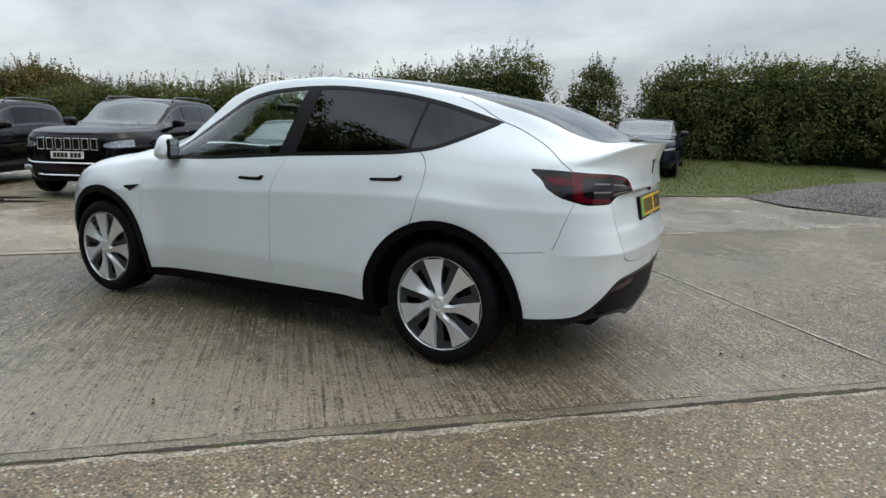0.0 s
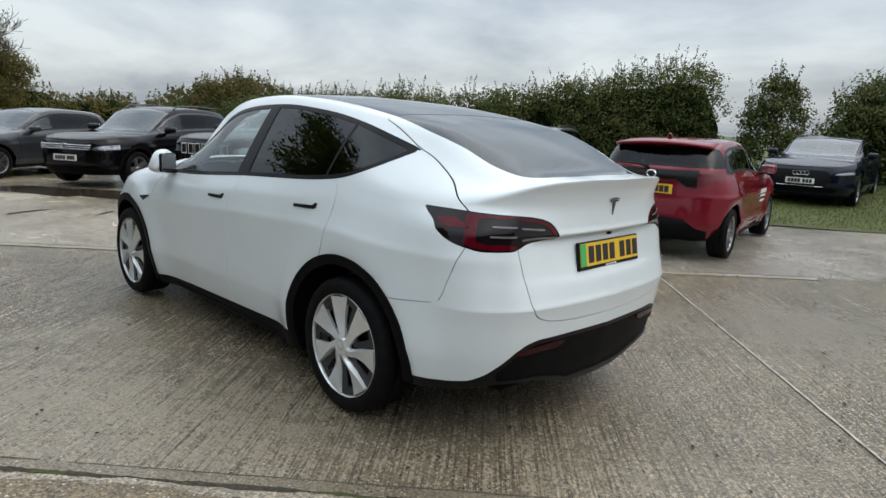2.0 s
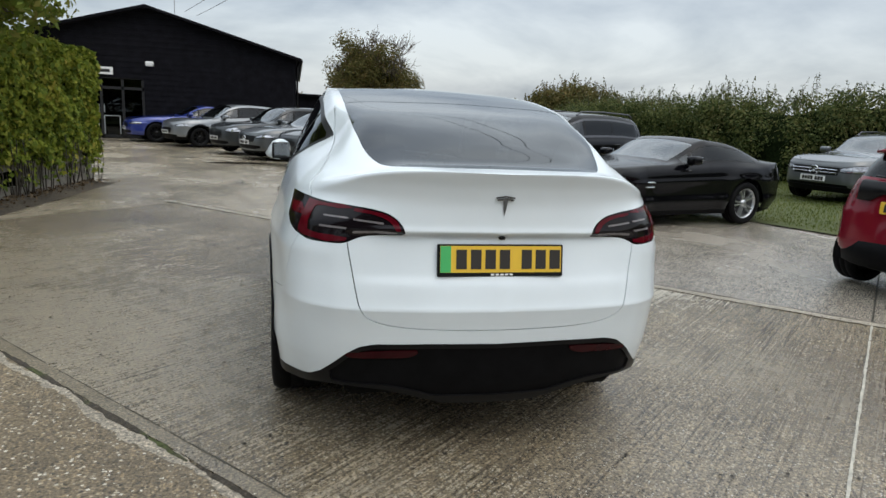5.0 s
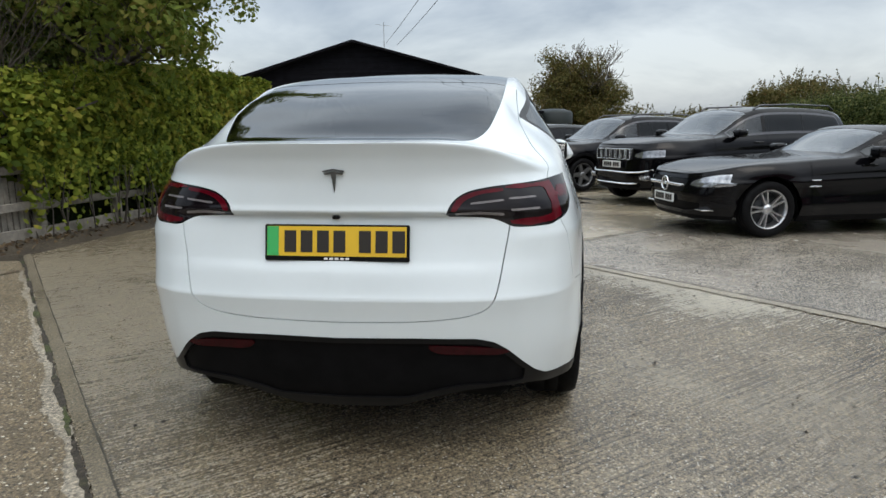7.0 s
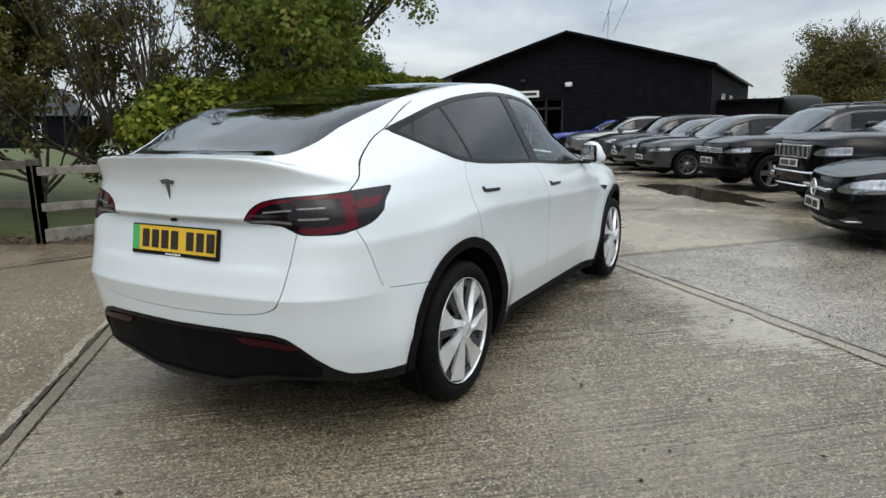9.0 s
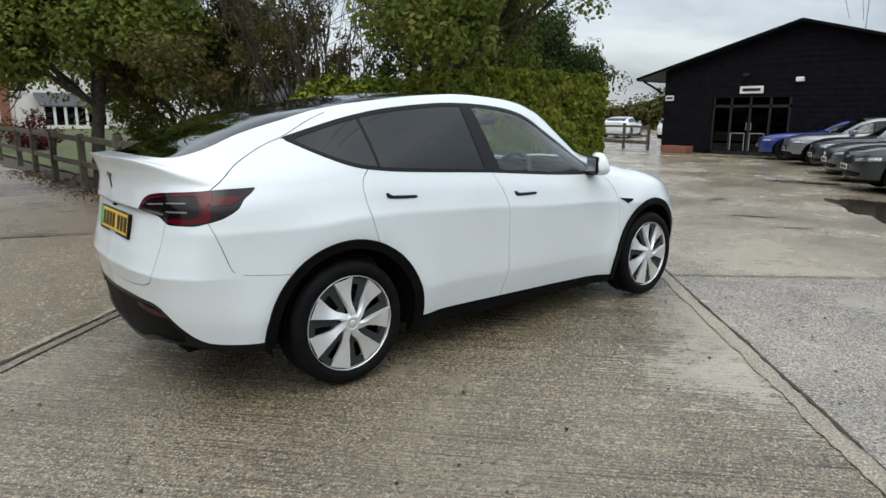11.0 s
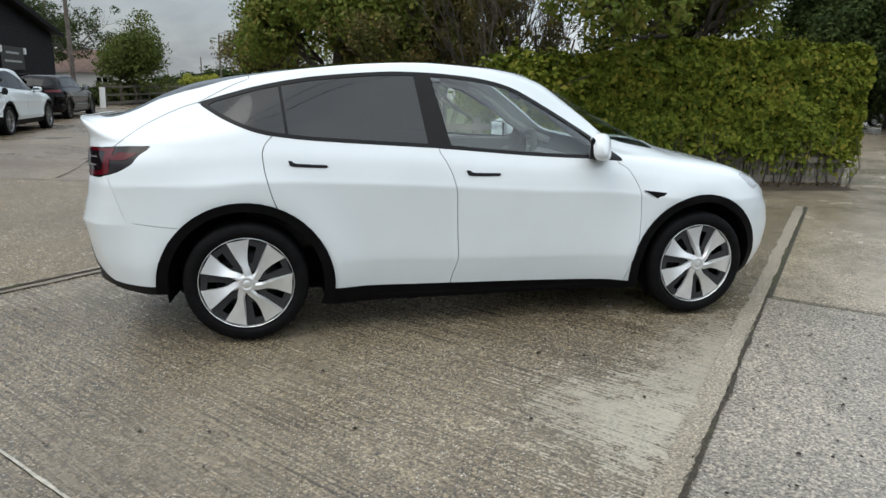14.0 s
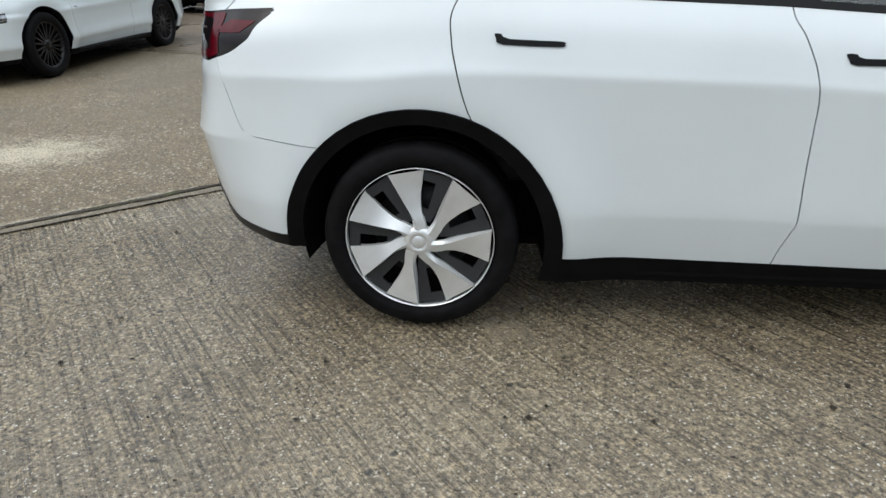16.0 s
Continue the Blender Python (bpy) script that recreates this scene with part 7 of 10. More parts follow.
def yaris_bits(car, c):
    disc(0.995, 0.052, True)(car, c)
    ro = c["ro"]
    # black band between the lamps, arched over the plate; wiper, spoiler, aerial, bumper insert
    bm = bmesh.new()
    rows_ = []
    for y in np.linspace(-0.52, 0.52, 27):
        dip = 0.075 * min(1.0, max(0.0, (abs(y) - 0.29) / 0.10)) - 0.028
        bow = -ro + 0.035 + 0.055 * (abs(y) / 0.62) ** 2.4
        rows_.append([bm.verts.new(q) for q in ((bow + 0.05, y, 1.065), (bow + 0.020, y, 1.05), (bow - 0.012, y, 0.995), (bow - 0.018, y, 0.925 - dip), (bow + 0.03, y, 0.915 - dip))])
    for a, b in zip(rows_, rows_[1:]):
        for i in range(4):
            bm.faces.new((a[i], a[i + 1], b[i + 1], b[i]))
    part("tail_band", bm, M_TRIM, car, smooth=True)
    bm = bmesh.new()
    tube(bm, [(-ro + 0.06, 0.05, 1.075), (-ro + 0.05, 0.18, 1.10), (-ro + 0.10, 0.40, 1.105)], 0.018, 0.009, 6)
    part("rear_wiper", bm, M_TRIM, car)
    bm = bmesh.new()
    rows_ = []
    for y in np.linspace(-0.58, 0.58, 15):
        back_ = -ro + 0.20 + 0.10 * (abs(y) / 0.58) ** 2
        drop = 0.035 * (abs(y) / 0.58) ** 2
        rows_.append([bm.verts.new(q) for q in ((back_ + 0.34, y, 1.413 - drop), (back_ + 0.02, y, 1.380 - drop), (back_, y, 1.362 - drop), (back_ + 0.03, y, 1.342 - drop), (back_ + 0.34, y, 1.325 - drop))])
    for a, b in zip(rows_, rows_[1:]):
        for i in range(4):
            bm.faces.new((a[i], a[i + 1], b[i + 1], b[i]))
    bm.faces.new(rows_[0])
    bm.faces.new(rows_[-1])
    part("roof_spoiler", bm, M_REDP, car, smooth=True)
    bm = bmesh.new()
    fin = [[bm.verts.new((x, y, 1.415 + z)) for x, y, z in ((0.17, 0.0, 0.0), (0.02, 0.026 * q, -0.01), (-0.03, 0.010 * q, 0.055), (0.0, 0.004 * q, 0.064), (0.06, 0.010 * q, 0.046))] for q in (1, -1)]
    for q in fin:
        bm.faces.new(q)
    for i in range(5):
        bm.faces.new((fin[0][i], fin[0][(i + 1) % 5], fin[1][(i + 1) % 5], fin[1][i]))
    part("aerial_fin", bm, M_REDP, car)
    bm = bmesh.new()
    rows_ = []
    for y in np.linspace(-0.66, 0.66, 21):
        k_ = abs(y) / 0.66
        bow = -ro - 0.010 + 0.16 * k_ ** 3.2
        top_ = 0.505 - 0.02 * k_ + (0.05 if k_ > 0.78 else 0.0)
        rows_.append([bm.verts.new(q) for q in ((bow + 0.05, y, top_ + 0.02), (bow, y, top_), (bow - 0.004, y, 0.37), (bow + 0.03, y, 0.27), (bow + 0.12, y, 0.235))])
    for a, b in zip(rows_, rows_[1:]):
        for i in range(4):
            bm.faces.new((a[i], a[i + 1], b[i + 1], b[i]))
    part("bumper_insert", bm, M_CLAD, car, smooth=True)
    # lettering on the door, too small to read
    for s in (1, -1):
        for i, (w, h) in enumerate(((0.42, 0.055), (0.36, 0.025), (0.30, 0.025))):
            bm = bmesh.new()
            z = 0.74 - i * 0.065
            box(bm, 1.55, 1.55 + w, s * 0.868 - 0.004, s * 0.868 + 0.004, z - h / 2, z + h / 2)
            part("door_lettering", bm, M_WPLATE, car, "white lettering, illegible")


def mustang_bits(car, c):
    for s in (1, -1):
        bm = bmesh.new()
        box(bm, 0.55, 2.25, s * 0.925 - 0.02, s * 0.925 + 0.02, 0.215, 0.265, 0.012)
        part("side_skirt", bm, M_CLAD, car)
        bm = bmesh.new()
        box(bm, 2.10, 2.19, s * 0.930 - 0.006, s * 0.930 + 0.006, 0.70, 0.725)
        part("wing_badge", bm, M_TRIM, car)
    bm = bmesh.new()
    box(bm, -c["ro"] + 0.02, -c["ro"] + 0.20, -0.68, 0.68, 1.065, 1.10, 0.012, None, 2)
    part("boot_spoiler", bm, M_WHITE, car)


def eqc_bits(car, c):
    ro = c["ro"]
    bm = bmesh.new()
    box(bm, -ro - 0.012, -ro + 0.05, -0.64, 0.64, 0.455, 0.475, 0.006)
    part("bumper_strip", bm, M_CHROME, car)
    disc(0.93, 0.05, True)(car, c)
    # open charging flap on the flank
    bm = bmesh.new()
    box(bm, -0.58, -0.42, -0.930, -0.87, 0.99, 1.10, 0.03)
    part("charge_socket", bm, M_TRIM, car)
    bm = bmesh.new()
    bmesh.ops.create_cone(bm, cap_ends=True, segments=20, radius1=0.085, radius2=0.080, depth=0.02, matrix=Matrix.Translation((-0.355, -1.0, 1.075)) @ Matrix.Rotation(radians(62), 4, "Z") @ Matrix.Rotation(radians(90), 4, "X"))
    part("charge_flap", bm, M_TRIM, car)
    bm = bmesh.new()
    tube(bm, [(-0.50, -0.90, 1.045), (-0.50, -0.98, 1.045), (-0.47, -1.0, 1.0)], 0.022, 0.018, 8)
    part("charge_plug", bm, M_TRIM, car)


S = SHAPES


def lamp_box(y0, y1, z0, z1, slant=0.03):
    return rounded([(y0, z0), (y0 - 0.01, z1 - slant), (y1, z1 + slant), (y1 + 0.02, z0 + 0.02)], n=3)


S["muscle"] = make_shape(2.72, 0.93, 1.10, 0.95, 1.39, 1.02, 0.955, 0.76, 2.18, 1.00, 1.40, kind="fast", tail_z=1.00, roof_end=0.25, r=0.355, bot=0.19)
S["muscle"].update(
    ridge=[(-1.10, 1.0), (-0.98, 1.045), (-0.72, 1.075), (-0.35, 1.185), (0.05, 1.29), (0.40, 1.355), (0.80, 1.39), (1.10, 1.39), (1.40, 1.34), (2.18, 1.00), (2.30, 0.985), (3.0, 0.915), (3.5, 0.81), (3.65, 0.76)],
    band=np.concatenate([rounded([(1.86, 0.975), (1.62, 1.16), (1.42, 1.265), (1.22, 1.295), (1.0, 1.293), (0.75, 1.255), (0.50, 1.185), (0.34, 1.12), (0.28, 1.065)], closed=False), rounded([(0.29, 1.05), (0.66, 1.025), (1.10, 0.995), (1.86, 0.965)], closed=False)]),
    stripe=[(2.30, 0.795), (1.55, 0.815), (0.70, 0.838), (0.40, 0.862), (0.70, 0.860), (1.55, 0.842), (2.30, 0.825)],
    flare=[(0, 0.355, 0.5, 0.045), (2.72, 0.355, 0.5, 0.03)], mirror=(1.70, 1.045),
    d_y=[(-1.10, 0.86), (-0.6, 0.80), (0.0, 0.76), (0.5, 0.765), (1.3, 0.785), (1.8, 0.81), (2.18, 0.87), (3.65, 0.88)])
S["eqc"].update(
    ridge=[(-1.0, 1.14), (-0.90, 1.19), (-0.78, 1.26), (-0.62, 1.43), (-0.50, 1.54), (-0.46, 1.585), (-0.2, 1.615), (0.3, 1.64), (0.9, 1.64), (1.3, 1.61), (1.64, 1.53), (2.40, 1.07), (2.52, 1.05), (3.1, 1.0), (3.6, 0.90), (3.763, 0.84)],
    zt=1.14, top_r=[(0, 1.14), (0.5, 1.14), (0.8, 1.135), (1, 1.13)],
    top_s=[(-0.45, 1.13), (0.2, 1.12), (1.9, 1.06), (2.4, 1.03), (2.963, 0.97)],
    xr=[(0.24, -0.86), (0.36, -0.96), (0.5, -1.0), (0.72, -1.0), (0.9, -0.985), (1.04, -0.965), (1.06, -0.95), (1.16, -0.93)],
    band=np.concatenate([rounded([(-0.50, 1.215), (-0.42, 1.35), (-0.22, 1.46), (0.10, 1.525), (0.45, 1.55), (0.85, 1.535), (1.36, 1.37), (1.80, 1.16), (1.95, 1.075)], closed=False), rounded([(1.94, 1.06), (0.9, 1.105), (0.2, 1.15), (-0.50, 1.20)], closed=False)]),
    rear_glass=rounded([(-0.5, 1.245), (0.60, 1.245), (0.70, 1.30), (0.68, 1.40), (0.60, 1.515), (-0.5, 1.53)], n=3),
    rear_dark=[(-0.5, 0.1), (-0.5, 0.715), (0.42, 0.705), (0.52, 0.68), (0.62, 0.59), (0.72, 0.52), (0.80, 0.49), (1.2, 0.47), (1.2, 0.1)])
S["small"].update(rear_wide=1.075, flare=[(0, 0.31, 0.46, 0.045), (2.56, 0.31, 0.46, 0.035)])
W5 = spoke_wheel(5, M_ALLOY, True)
W5B = spoke_wheel(5, M_DARKALLOY)
W10 = spoke_wheel(10, M_DARKALLOY)
W10B = spoke_wheel(10, M_BLACKRIM)
W7T = spoke_wheel(7, M_DARKALLOY, True)
W10T = spoke_wheel(10, M_BLACKRIM, True)
ROW = "cars parked in a row by the barn"
HEAD = 120.0

other_car("suv", "black off-road car with chrome slotted grille, parked on wet concrete", S["jeep"], M_BLACKP, seat_by_left_front((8.0, -3.35), 117, 2.915, 0.97), 117, W5B, [(-0.5, 0.77), (0.50, 0.77), (0.50, 0.95), (-0.5, 0.95)], lamp_box(0.56, 0.88, 0.80, 0.92), extras=jeep_bits, window_line=True, rails=True, fine=1.2, group=ROW, plate_z=(0.69, 0.85))
other_car("suv", "black family off-road car with chrome trim, wheels at a puddle", S["tiguan"], M_BLACKP, seat_by_left_front((10.7, -1.88), HEAD, 2.68, 0.92), HEAD, W5B, [(-0.5, 0.70), (0.52, 0.70), (0.55, 0.82), (-0.5, 0.82)], lamp_box(0.56, 0.86, 0.70, 0.80), chrome_bar=h_bars(3, 0.725, 0.80, 0.54, M_CHROME), extras=disc(0.77, 0.06), window_line=True, rails=True, group=ROW, clad=True, plate_z=(0.56, 0.85))
other_car("hatchback", "dark grey family hatchback with twin-spoke wheels", S["ateca"], M_DKGREYP, seat_by_left_front((13.15, -0.05), HEAD, 2.63, 0.92), HEAD, W7T, [(-0.5, 0.54), (0.38, 0.54), (0.40, 0.66), (-0.5, 0.66)], lamp_box(0.50, 0.84, 0.60, 0.70), group=ROW)
other_car("hatchback", "grey hatchback with multi-spoke wheels, parked in the row", S["compact"], M_GREYP, seat_by_left_front((15.3, 1.09), HEAD, 2.73, 0.895), HEAD, W10, [(-0.5, 0.50), (0.44, 0.50), (0.50, 0.66), (-0.5, 0.66)], lamp_box(0.54, 0.86, 0.60, 0.70), group=ROW, extras=star_disc(0.58, 0.07))
other_car("hatchback", "dark grey crossover with round headlamps", S["cross"], M_DKGREYP, seat_by_left_front((17.15, 2.12), HEAD, 2.60, 0.90), HEAD, W10, [(-0.5, 0.50), (0.44, 0.50), (0.44, 0.66), (-0.5, 0.66)], lamp_box(0.58, 0.86, 0.68, 0.80), group=ROW)
other_car("hatchback", "silver crossover with dark wheels, parked in the row", S["cross"], M_SILVERP, seat_by_left_front((20.1, 4.03), HEAD, 2.60, 0.90), HEAD, W10B, [(-0.5, 0.46), (0.40, 0.46), (0.44, 0.62), (-0.5, 0.62)], lamp_box(0.60, 0.86, 0.68, 0.76), group=ROW, clad=True)
other_car("coupe", "bright blue coupe parked against the barn", S["coupe"], M_BLUEP, seat_by_left_front((22.0, 5.75), 112, 2.72, 0.95), 112, W10B, [(-0.5, 0.52), (0.46, 0.52), (0.5, 0.66), (-0.5, 0.66)], lamp_box(0.56, 0.88, 0.62, 0.70), group=ROW)
other_car("roadster", "black hardtop roadster with five-spoke alloys and chrome vents", S["roadster"], M_BLACKP, seat_by_left_front((4.90, -3.53), 104, 2.585, 0.935), 104, W5, [(-0.5, 0.52), (0.42, 0.52), (0.46, 0.68), (-0.5, 0.68)], lamp_box(0.54, 0.86, 0.585, 0.72, 0.05), chrome_bar=h_bars(1, 0.60, 0.60, 0.42, M_CHROME, 0.035), extras=sl_bits, fine=1.3, plate_z=(0.43, 0.62))
other_car("sports_saloon", "dark blue fastback saloon standing on the grass", S["sport"], M_NAVYP, seat_by_left_front((0.95, -12.5, 0.13), 96, 2.926, 0.95), 96, W10, [(-0.5, 0.42), (0.40, 0.42), (0.55, 0.58), (0.46, 0.74), (-0.5, 0.74)], lamp_box(0.56, 0.90, 0.66, 0.73), chrome_bar=h_bars(1, 0.43, 0.43, 0.42, M_CHROME, 0.012), extras=ring_row(0.685), plate_z=(0.53, 0.8))
other_car("suv", "silver-grey compact off-road car standing on the grass", S["gla"], M_GREYP, seat_by_left_front((7.36, -10.5, 0.085), 105, 2.70, 0.90), 105, W5, [(-0.5, 0.58), (0.46, 0.58), (0.50, 0.74), (-0.5, 0.74)], lamp_box(0.52, 0.86, 0.64, 0.77), chrome_bar=h_bars(2, 0.63, 0.69, 0.46, M_CHROME, 0.02), extras=star_disc(0.66, 0.09), rails=True, clad=True, plate_z=(0.50, 0.8))
other_car("small_hatchback", "red small hatchback with white door lettering", S["small"], M_REDP, (1.30, -5.0), -80, W7T, [(-0.5, 0.45), (0.46, 0.45), (0.46, 0.62), (-0.5, 0.62)], lamp_box(0.52, 0.84, 0.66, 0.78), rounded([(0.42, 0.93), (0.42, 1.02), (0.58, 1.055), (0.72, 1.065), (0.86, 1.03), (0.84, 0.99), (0.72, 0.95), (0.60, 0.885), (0.50, 0.87), (0.43, 0.88)], n=3), extras=yaris_bits, fine=1.4, plate_z=(0.50, 0.83))
other_car("coupe", "white muscle coupe with black wheels on tan concrete", S["muscle"], M_WHITE, (-5.98, 6.72, 0.065), -88, W10T, [(-0.5, 0.52), (0.46, 0.52), (0.5, 0.66), (-0.5, 0.66)], lamp_box(0.56, 0.88, 0.62, 0.70), rounded([(0.40, 0.82), (0.40, 0.95), (0.80, 0.97), (0.80, 0.83)], n=3), extras=mustang_bits, fine=1.2)
other_car("suv", "white electric off-road car with charging cable plugged in", S["eqc"], M_WHITE, (-7.2, 13.3, 0.085), 91, W7T, [(-0.5, 0.52), (0.46, 0.52), (0.5, 0.70), (-0.5, 0.70)], lamp_box(0.56, 0.88, 0.66, 0.76), [(-0.5, 1.045), (-0.5, 1.10), (0.45, 1.102), (0.60, 1.112), (1.0, 1.10), (1.0, 1.02), (0.60, 1.03), (0.45, 1.043)], extras=eqc_bits, fine=1.3, plate_z=(0.5, 0.615), clad=True)
other_car("suv", "black electric crossover parked behind the white one", S["ipace"], M_BROWNP, (-8.1, 21.0, 0.095), 91, W10B, None, lamp_box(0.56, 0.88, 0.66, 0.76), rounded([(0.45, 0.94), (0.45, 1.0), (0.92, 1.02), (0.92, 0.95)], n=3))
FAR = "cars parked far off behind the barn"
other_car("suv", "red family off-road car parked far off", S["tiguan"], M_REDP, (33.0, 24.3), 10, W10, None, lamp_box(0.56, 0.86, 0.70, 0.80), rounded([(0.56, 0.85), (0.56, 1.0), (0.88, 1.0), (0.88, 0.85)], n=3), group=FAR)
other_car("saloon", "white saloon parked far off", S["sport"], M_WHITE, (37.0, 23.0), 20, W10, None, lamp_box(0.56, 0.86, 0.66, 0.73), None, group=FAR)
other_car("hatchback", "white hatchback parked far off", S["compact"], M_WHITE, (38.5, 19.8), 15, W10, None, lamp_box(0.56, 0.86, 0.62, 0.72), None, group=FAR)
other_car("hatchback", "silver hatchback parked far off", S["cross"], M_SILVERP, (30.5, 25.0), 5, W10, None, lamp_box(0.56, 0.86, 0.62, 0.72), None, group=FAR)
# ---------- plants ----------
def leaf_mat(name, cols, rough=0.7, through=0.35):
    """Leaves that differ one by one, with a little light passing through."""
    m, n, l, b = mat_new(name)
    g = n.new("ShaderNodeNewGeometry")
    p = noise_node(n, l, 0.9, 3, 0.6, g.outputs["Position"])
    f = val(n, l, "ADD", val(n, l, "MULTIPLY", g.outputs["Random Per Island"], 0.5), val(n, l, "MULTIPLY", p.outputs["Fac"], 0.55))
    c = ramp_node(n, l, f, [(0.12 + 0.76 * i / (len(cols) - 1), q) for i, q in enumerate(cols)]).outputs["Color"]
    l.new(c, b.inputs["Base Color"])
    b.inputs["Roughness"].default_value = rough
    b.inputs["Specular IOR Level"].default_value = 0.14
    t = n.new("ShaderNodeBsdfTranslucent")
    l.new(c, t.inputs["Color"])
    mx = n.new("ShaderNodeMixShader")
    mx.inputs[0].default_value = through
    l.new(b.outputs[0], mx.inputs[1])
    l.new(t.outputs[0], mx.inputs[2])
    l.new(mx.outputs[0], n["Material Output"].inputs["Surface"])
    return m


M_LEAFHEDGE = leaf_mat("hornbeam_leaves", [(0.030, 0.048, 0.008), (0.075, 0.115, 0.015), (0.15, 0.195, 0.024), (0.27, 0.30, 0.040), (0.36, 0.29, 0.06)])
M_LEAFWILD = leaf_mat("wild_hedge_leaves", [(0.017, 0.025, 0.009), (0.040, 0.058, 0.018), (0.080, 0.104, 0.031), (0.145, 0.155, 0.050), (0.20, 0.165, 0.07)])
M_LEAFTREE = leaf_mat("maple_leaves", [(0.045, 0.068, 0.014), (0.095, 0.138, 0.024), (0.155, 0.20, 0.036), (0.20, 0.215, 0.045), (0.26, 0.19, 0.055)], 0.6, 0.42)
M_LEAFDARK = leaf_mat("dark_evergreen_leaves", [(0.014, 0.026, 0.009), (0.028, 0.048, 0.014), (0.055, 0.080, 0.022), (0.09, 0.105, 0.034)])
M_LEAFAUTUMN = leaf_mat("autumn_leaves", [(0.040, 0.046, 0.014), (0.085, 0.088, 0.026), (0.140, 0.120, 0.040), (0.19, 0.115, 0.045)])
M_LEAFLANE = leaf_mat("lane_tree_leaves", [(0.030, 0.046, 0.012), (0.062, 0.088, 0.020), (0.11, 0.135, 0.03), (0.17, 0.165, 0.045)])
M_LEAFRED = leaf_mat("dark_red_leaves", [(0.035, 0.008, 0.010), (0.08, 0.015, 0.018), (0.12, 0.03, 0.025)])
M_LEAFGOLD = leaf_mat("golden_hedge_leaves", [(0.20, 0.22, 0.03), (0.32, 0.34, 0.05), (0.45, 0.44, 0.09)])
M_BARK = plain("bark", (0.075, 0.062, 0.048), 0.9, vary=0.45, scale=14, bump=0.6)
M_TWIG = plain("twigs", (0.060, 0.050, 0.040), 0.9, vary=0.4, scale=9)
# near-black green of the hedge cores: shade behind the leaves, put into the colour
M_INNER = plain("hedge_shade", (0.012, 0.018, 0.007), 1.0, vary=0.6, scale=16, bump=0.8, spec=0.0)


def quad_cloud(name, centres, axis, wide, mat, parent=None, kind=""):
    """Many small leaves, each one four-cornered: at centres, along axis and wide (half vectors)."""
    n = len(centres)
    fold = np.cross(axis, wide)
    fold /= np.maximum(np.linalg.norm(fold, axis=1, keepdims=True), 1e-9)
    lift = fold * np.linalg.norm(wide, axis=1, keepdims=True) * 0.35
    co = np.stack([centres - axis, centres + wide + lift, centres + axis, centres - wide + lift], 1).reshape(-1, 3)
    me = bpy.data.meshes.new(name)
    me.vertices.add(4 * n)
    me.vertices.foreach_set("co", co.astype(np.float32).ravel())
    me.loops.add(4 * n)
    me.loops.foreach_set("vertex_index", np.arange(4 * n, dtype=np.int32))
    me.polygons.add(n)
    me.polygons.foreach_set("loop_start", np.arange(0, 4 * n, 4, dtype=np.int32))
    me.update(calc_edges=True)
    me.materials.append(mat)
    ob = new(name, me)
    if parent is not None:
        ob.parent = parent
    if kind:
        ob["kind"] = kind
    return ob


def leaf_dirs(rng, n, size, spread=1.0, out=None, flat=0.6):
    """Random half vectors for n leaves of about that size; out: the way they face."""
    a = rng.normal(size=(n, 3))
    if out is not None:
        nrm = out + rng.normal(size=(n, 3)) * spread
    else:
        nrm = rng.normal(size=(n, 3)) + np.array([0, 0, flat])
    nrm /= np.linalg.norm(nrm, axis=1, keepdims=True)
    a -= nrm * (a * nrm).sum(1, keepdims=True)
    a /= np.maximum(np.linalg.norm(a, axis=1, keepdims=True), 1e-9)
    b = np.cross(nrm, a)
    s = size * rng.uniform(0.6, 1.35, (n, 1))
    return a * s * 0.5, b * s * 0.32


def clump_leaves(rng, centres, radius, per, size, up=0.45, squash=0.8):
    """Leaves on the outside of small round clumps: their centres and half vectors."""
    c0 = np.repeat(np.asarray(centres, float), per, 0)
    r0 = np.repeat(np.broadcast_to(np.asarray(radius, float), (len(centres),)), per)[:, None]
    d = rng.normal(size=c0.shape)
    d /= np.linalg.norm(d, axis=1, keepdims=True)
    c = c0 + d * np.array([1, 1, squash]) * r0 * rng.uniform(0.35, 1.0, (len(c0), 1)) ** 0.6
    ax, wd = leaf_dirs(rng, len(c), size, 0.45, d + np.array([0, 0, up]))
    return c, ax, wd


def tubes(name, lines, mat, parent=None, kind="", sides=5):
    """Many tapered round bars in one mesh: rows of (points, first radius, last radius)."""
    V, F = [], []
    base = 0
    for pts, r0, r1 in lines:
        p = np.array(pts, float)
        m = len(p)
        d = np.gradient(p, axis=0)
        d /= np.maximum(np.linalg.norm(d, axis=1, keepdims=True), 1e-9)
        ref = np.where(np.abs(d[:, 2:3]) < 0.9, np.array([[0, 0, 1.0]]), np.array([[1.0, 0, 0]]))
        a = np.cross(d, ref)
        a /= np.maximum(np.linalg.norm(a, axis=1, keepdims=True), 1e-9)
        b = np.cross(d, a)
        r = np.linspace(r0, r1, m)[:, None]
        k = sides if r0 > 0.012 else 3
        ring = [p + (a * math.cos(t) + b * math.sin(t)) * r for t in np.arange(k) * 2 * math.pi / k]
        V.append(np.stack(ring, 1).reshape(-1, 3))
        for i in range(m - 1):
            for j in range(k):
                F.append((base + i * k + j, base + i * k + (j + 1) % k, base + (i + 1) * k + (j + 1) % k, base + (i + 1) * k + j))
        base += m * k
    ob = link_mesh(name, np.concatenate(V), F, mat, parent)
    if kind:
        ob["kind"] = kind
    return ob


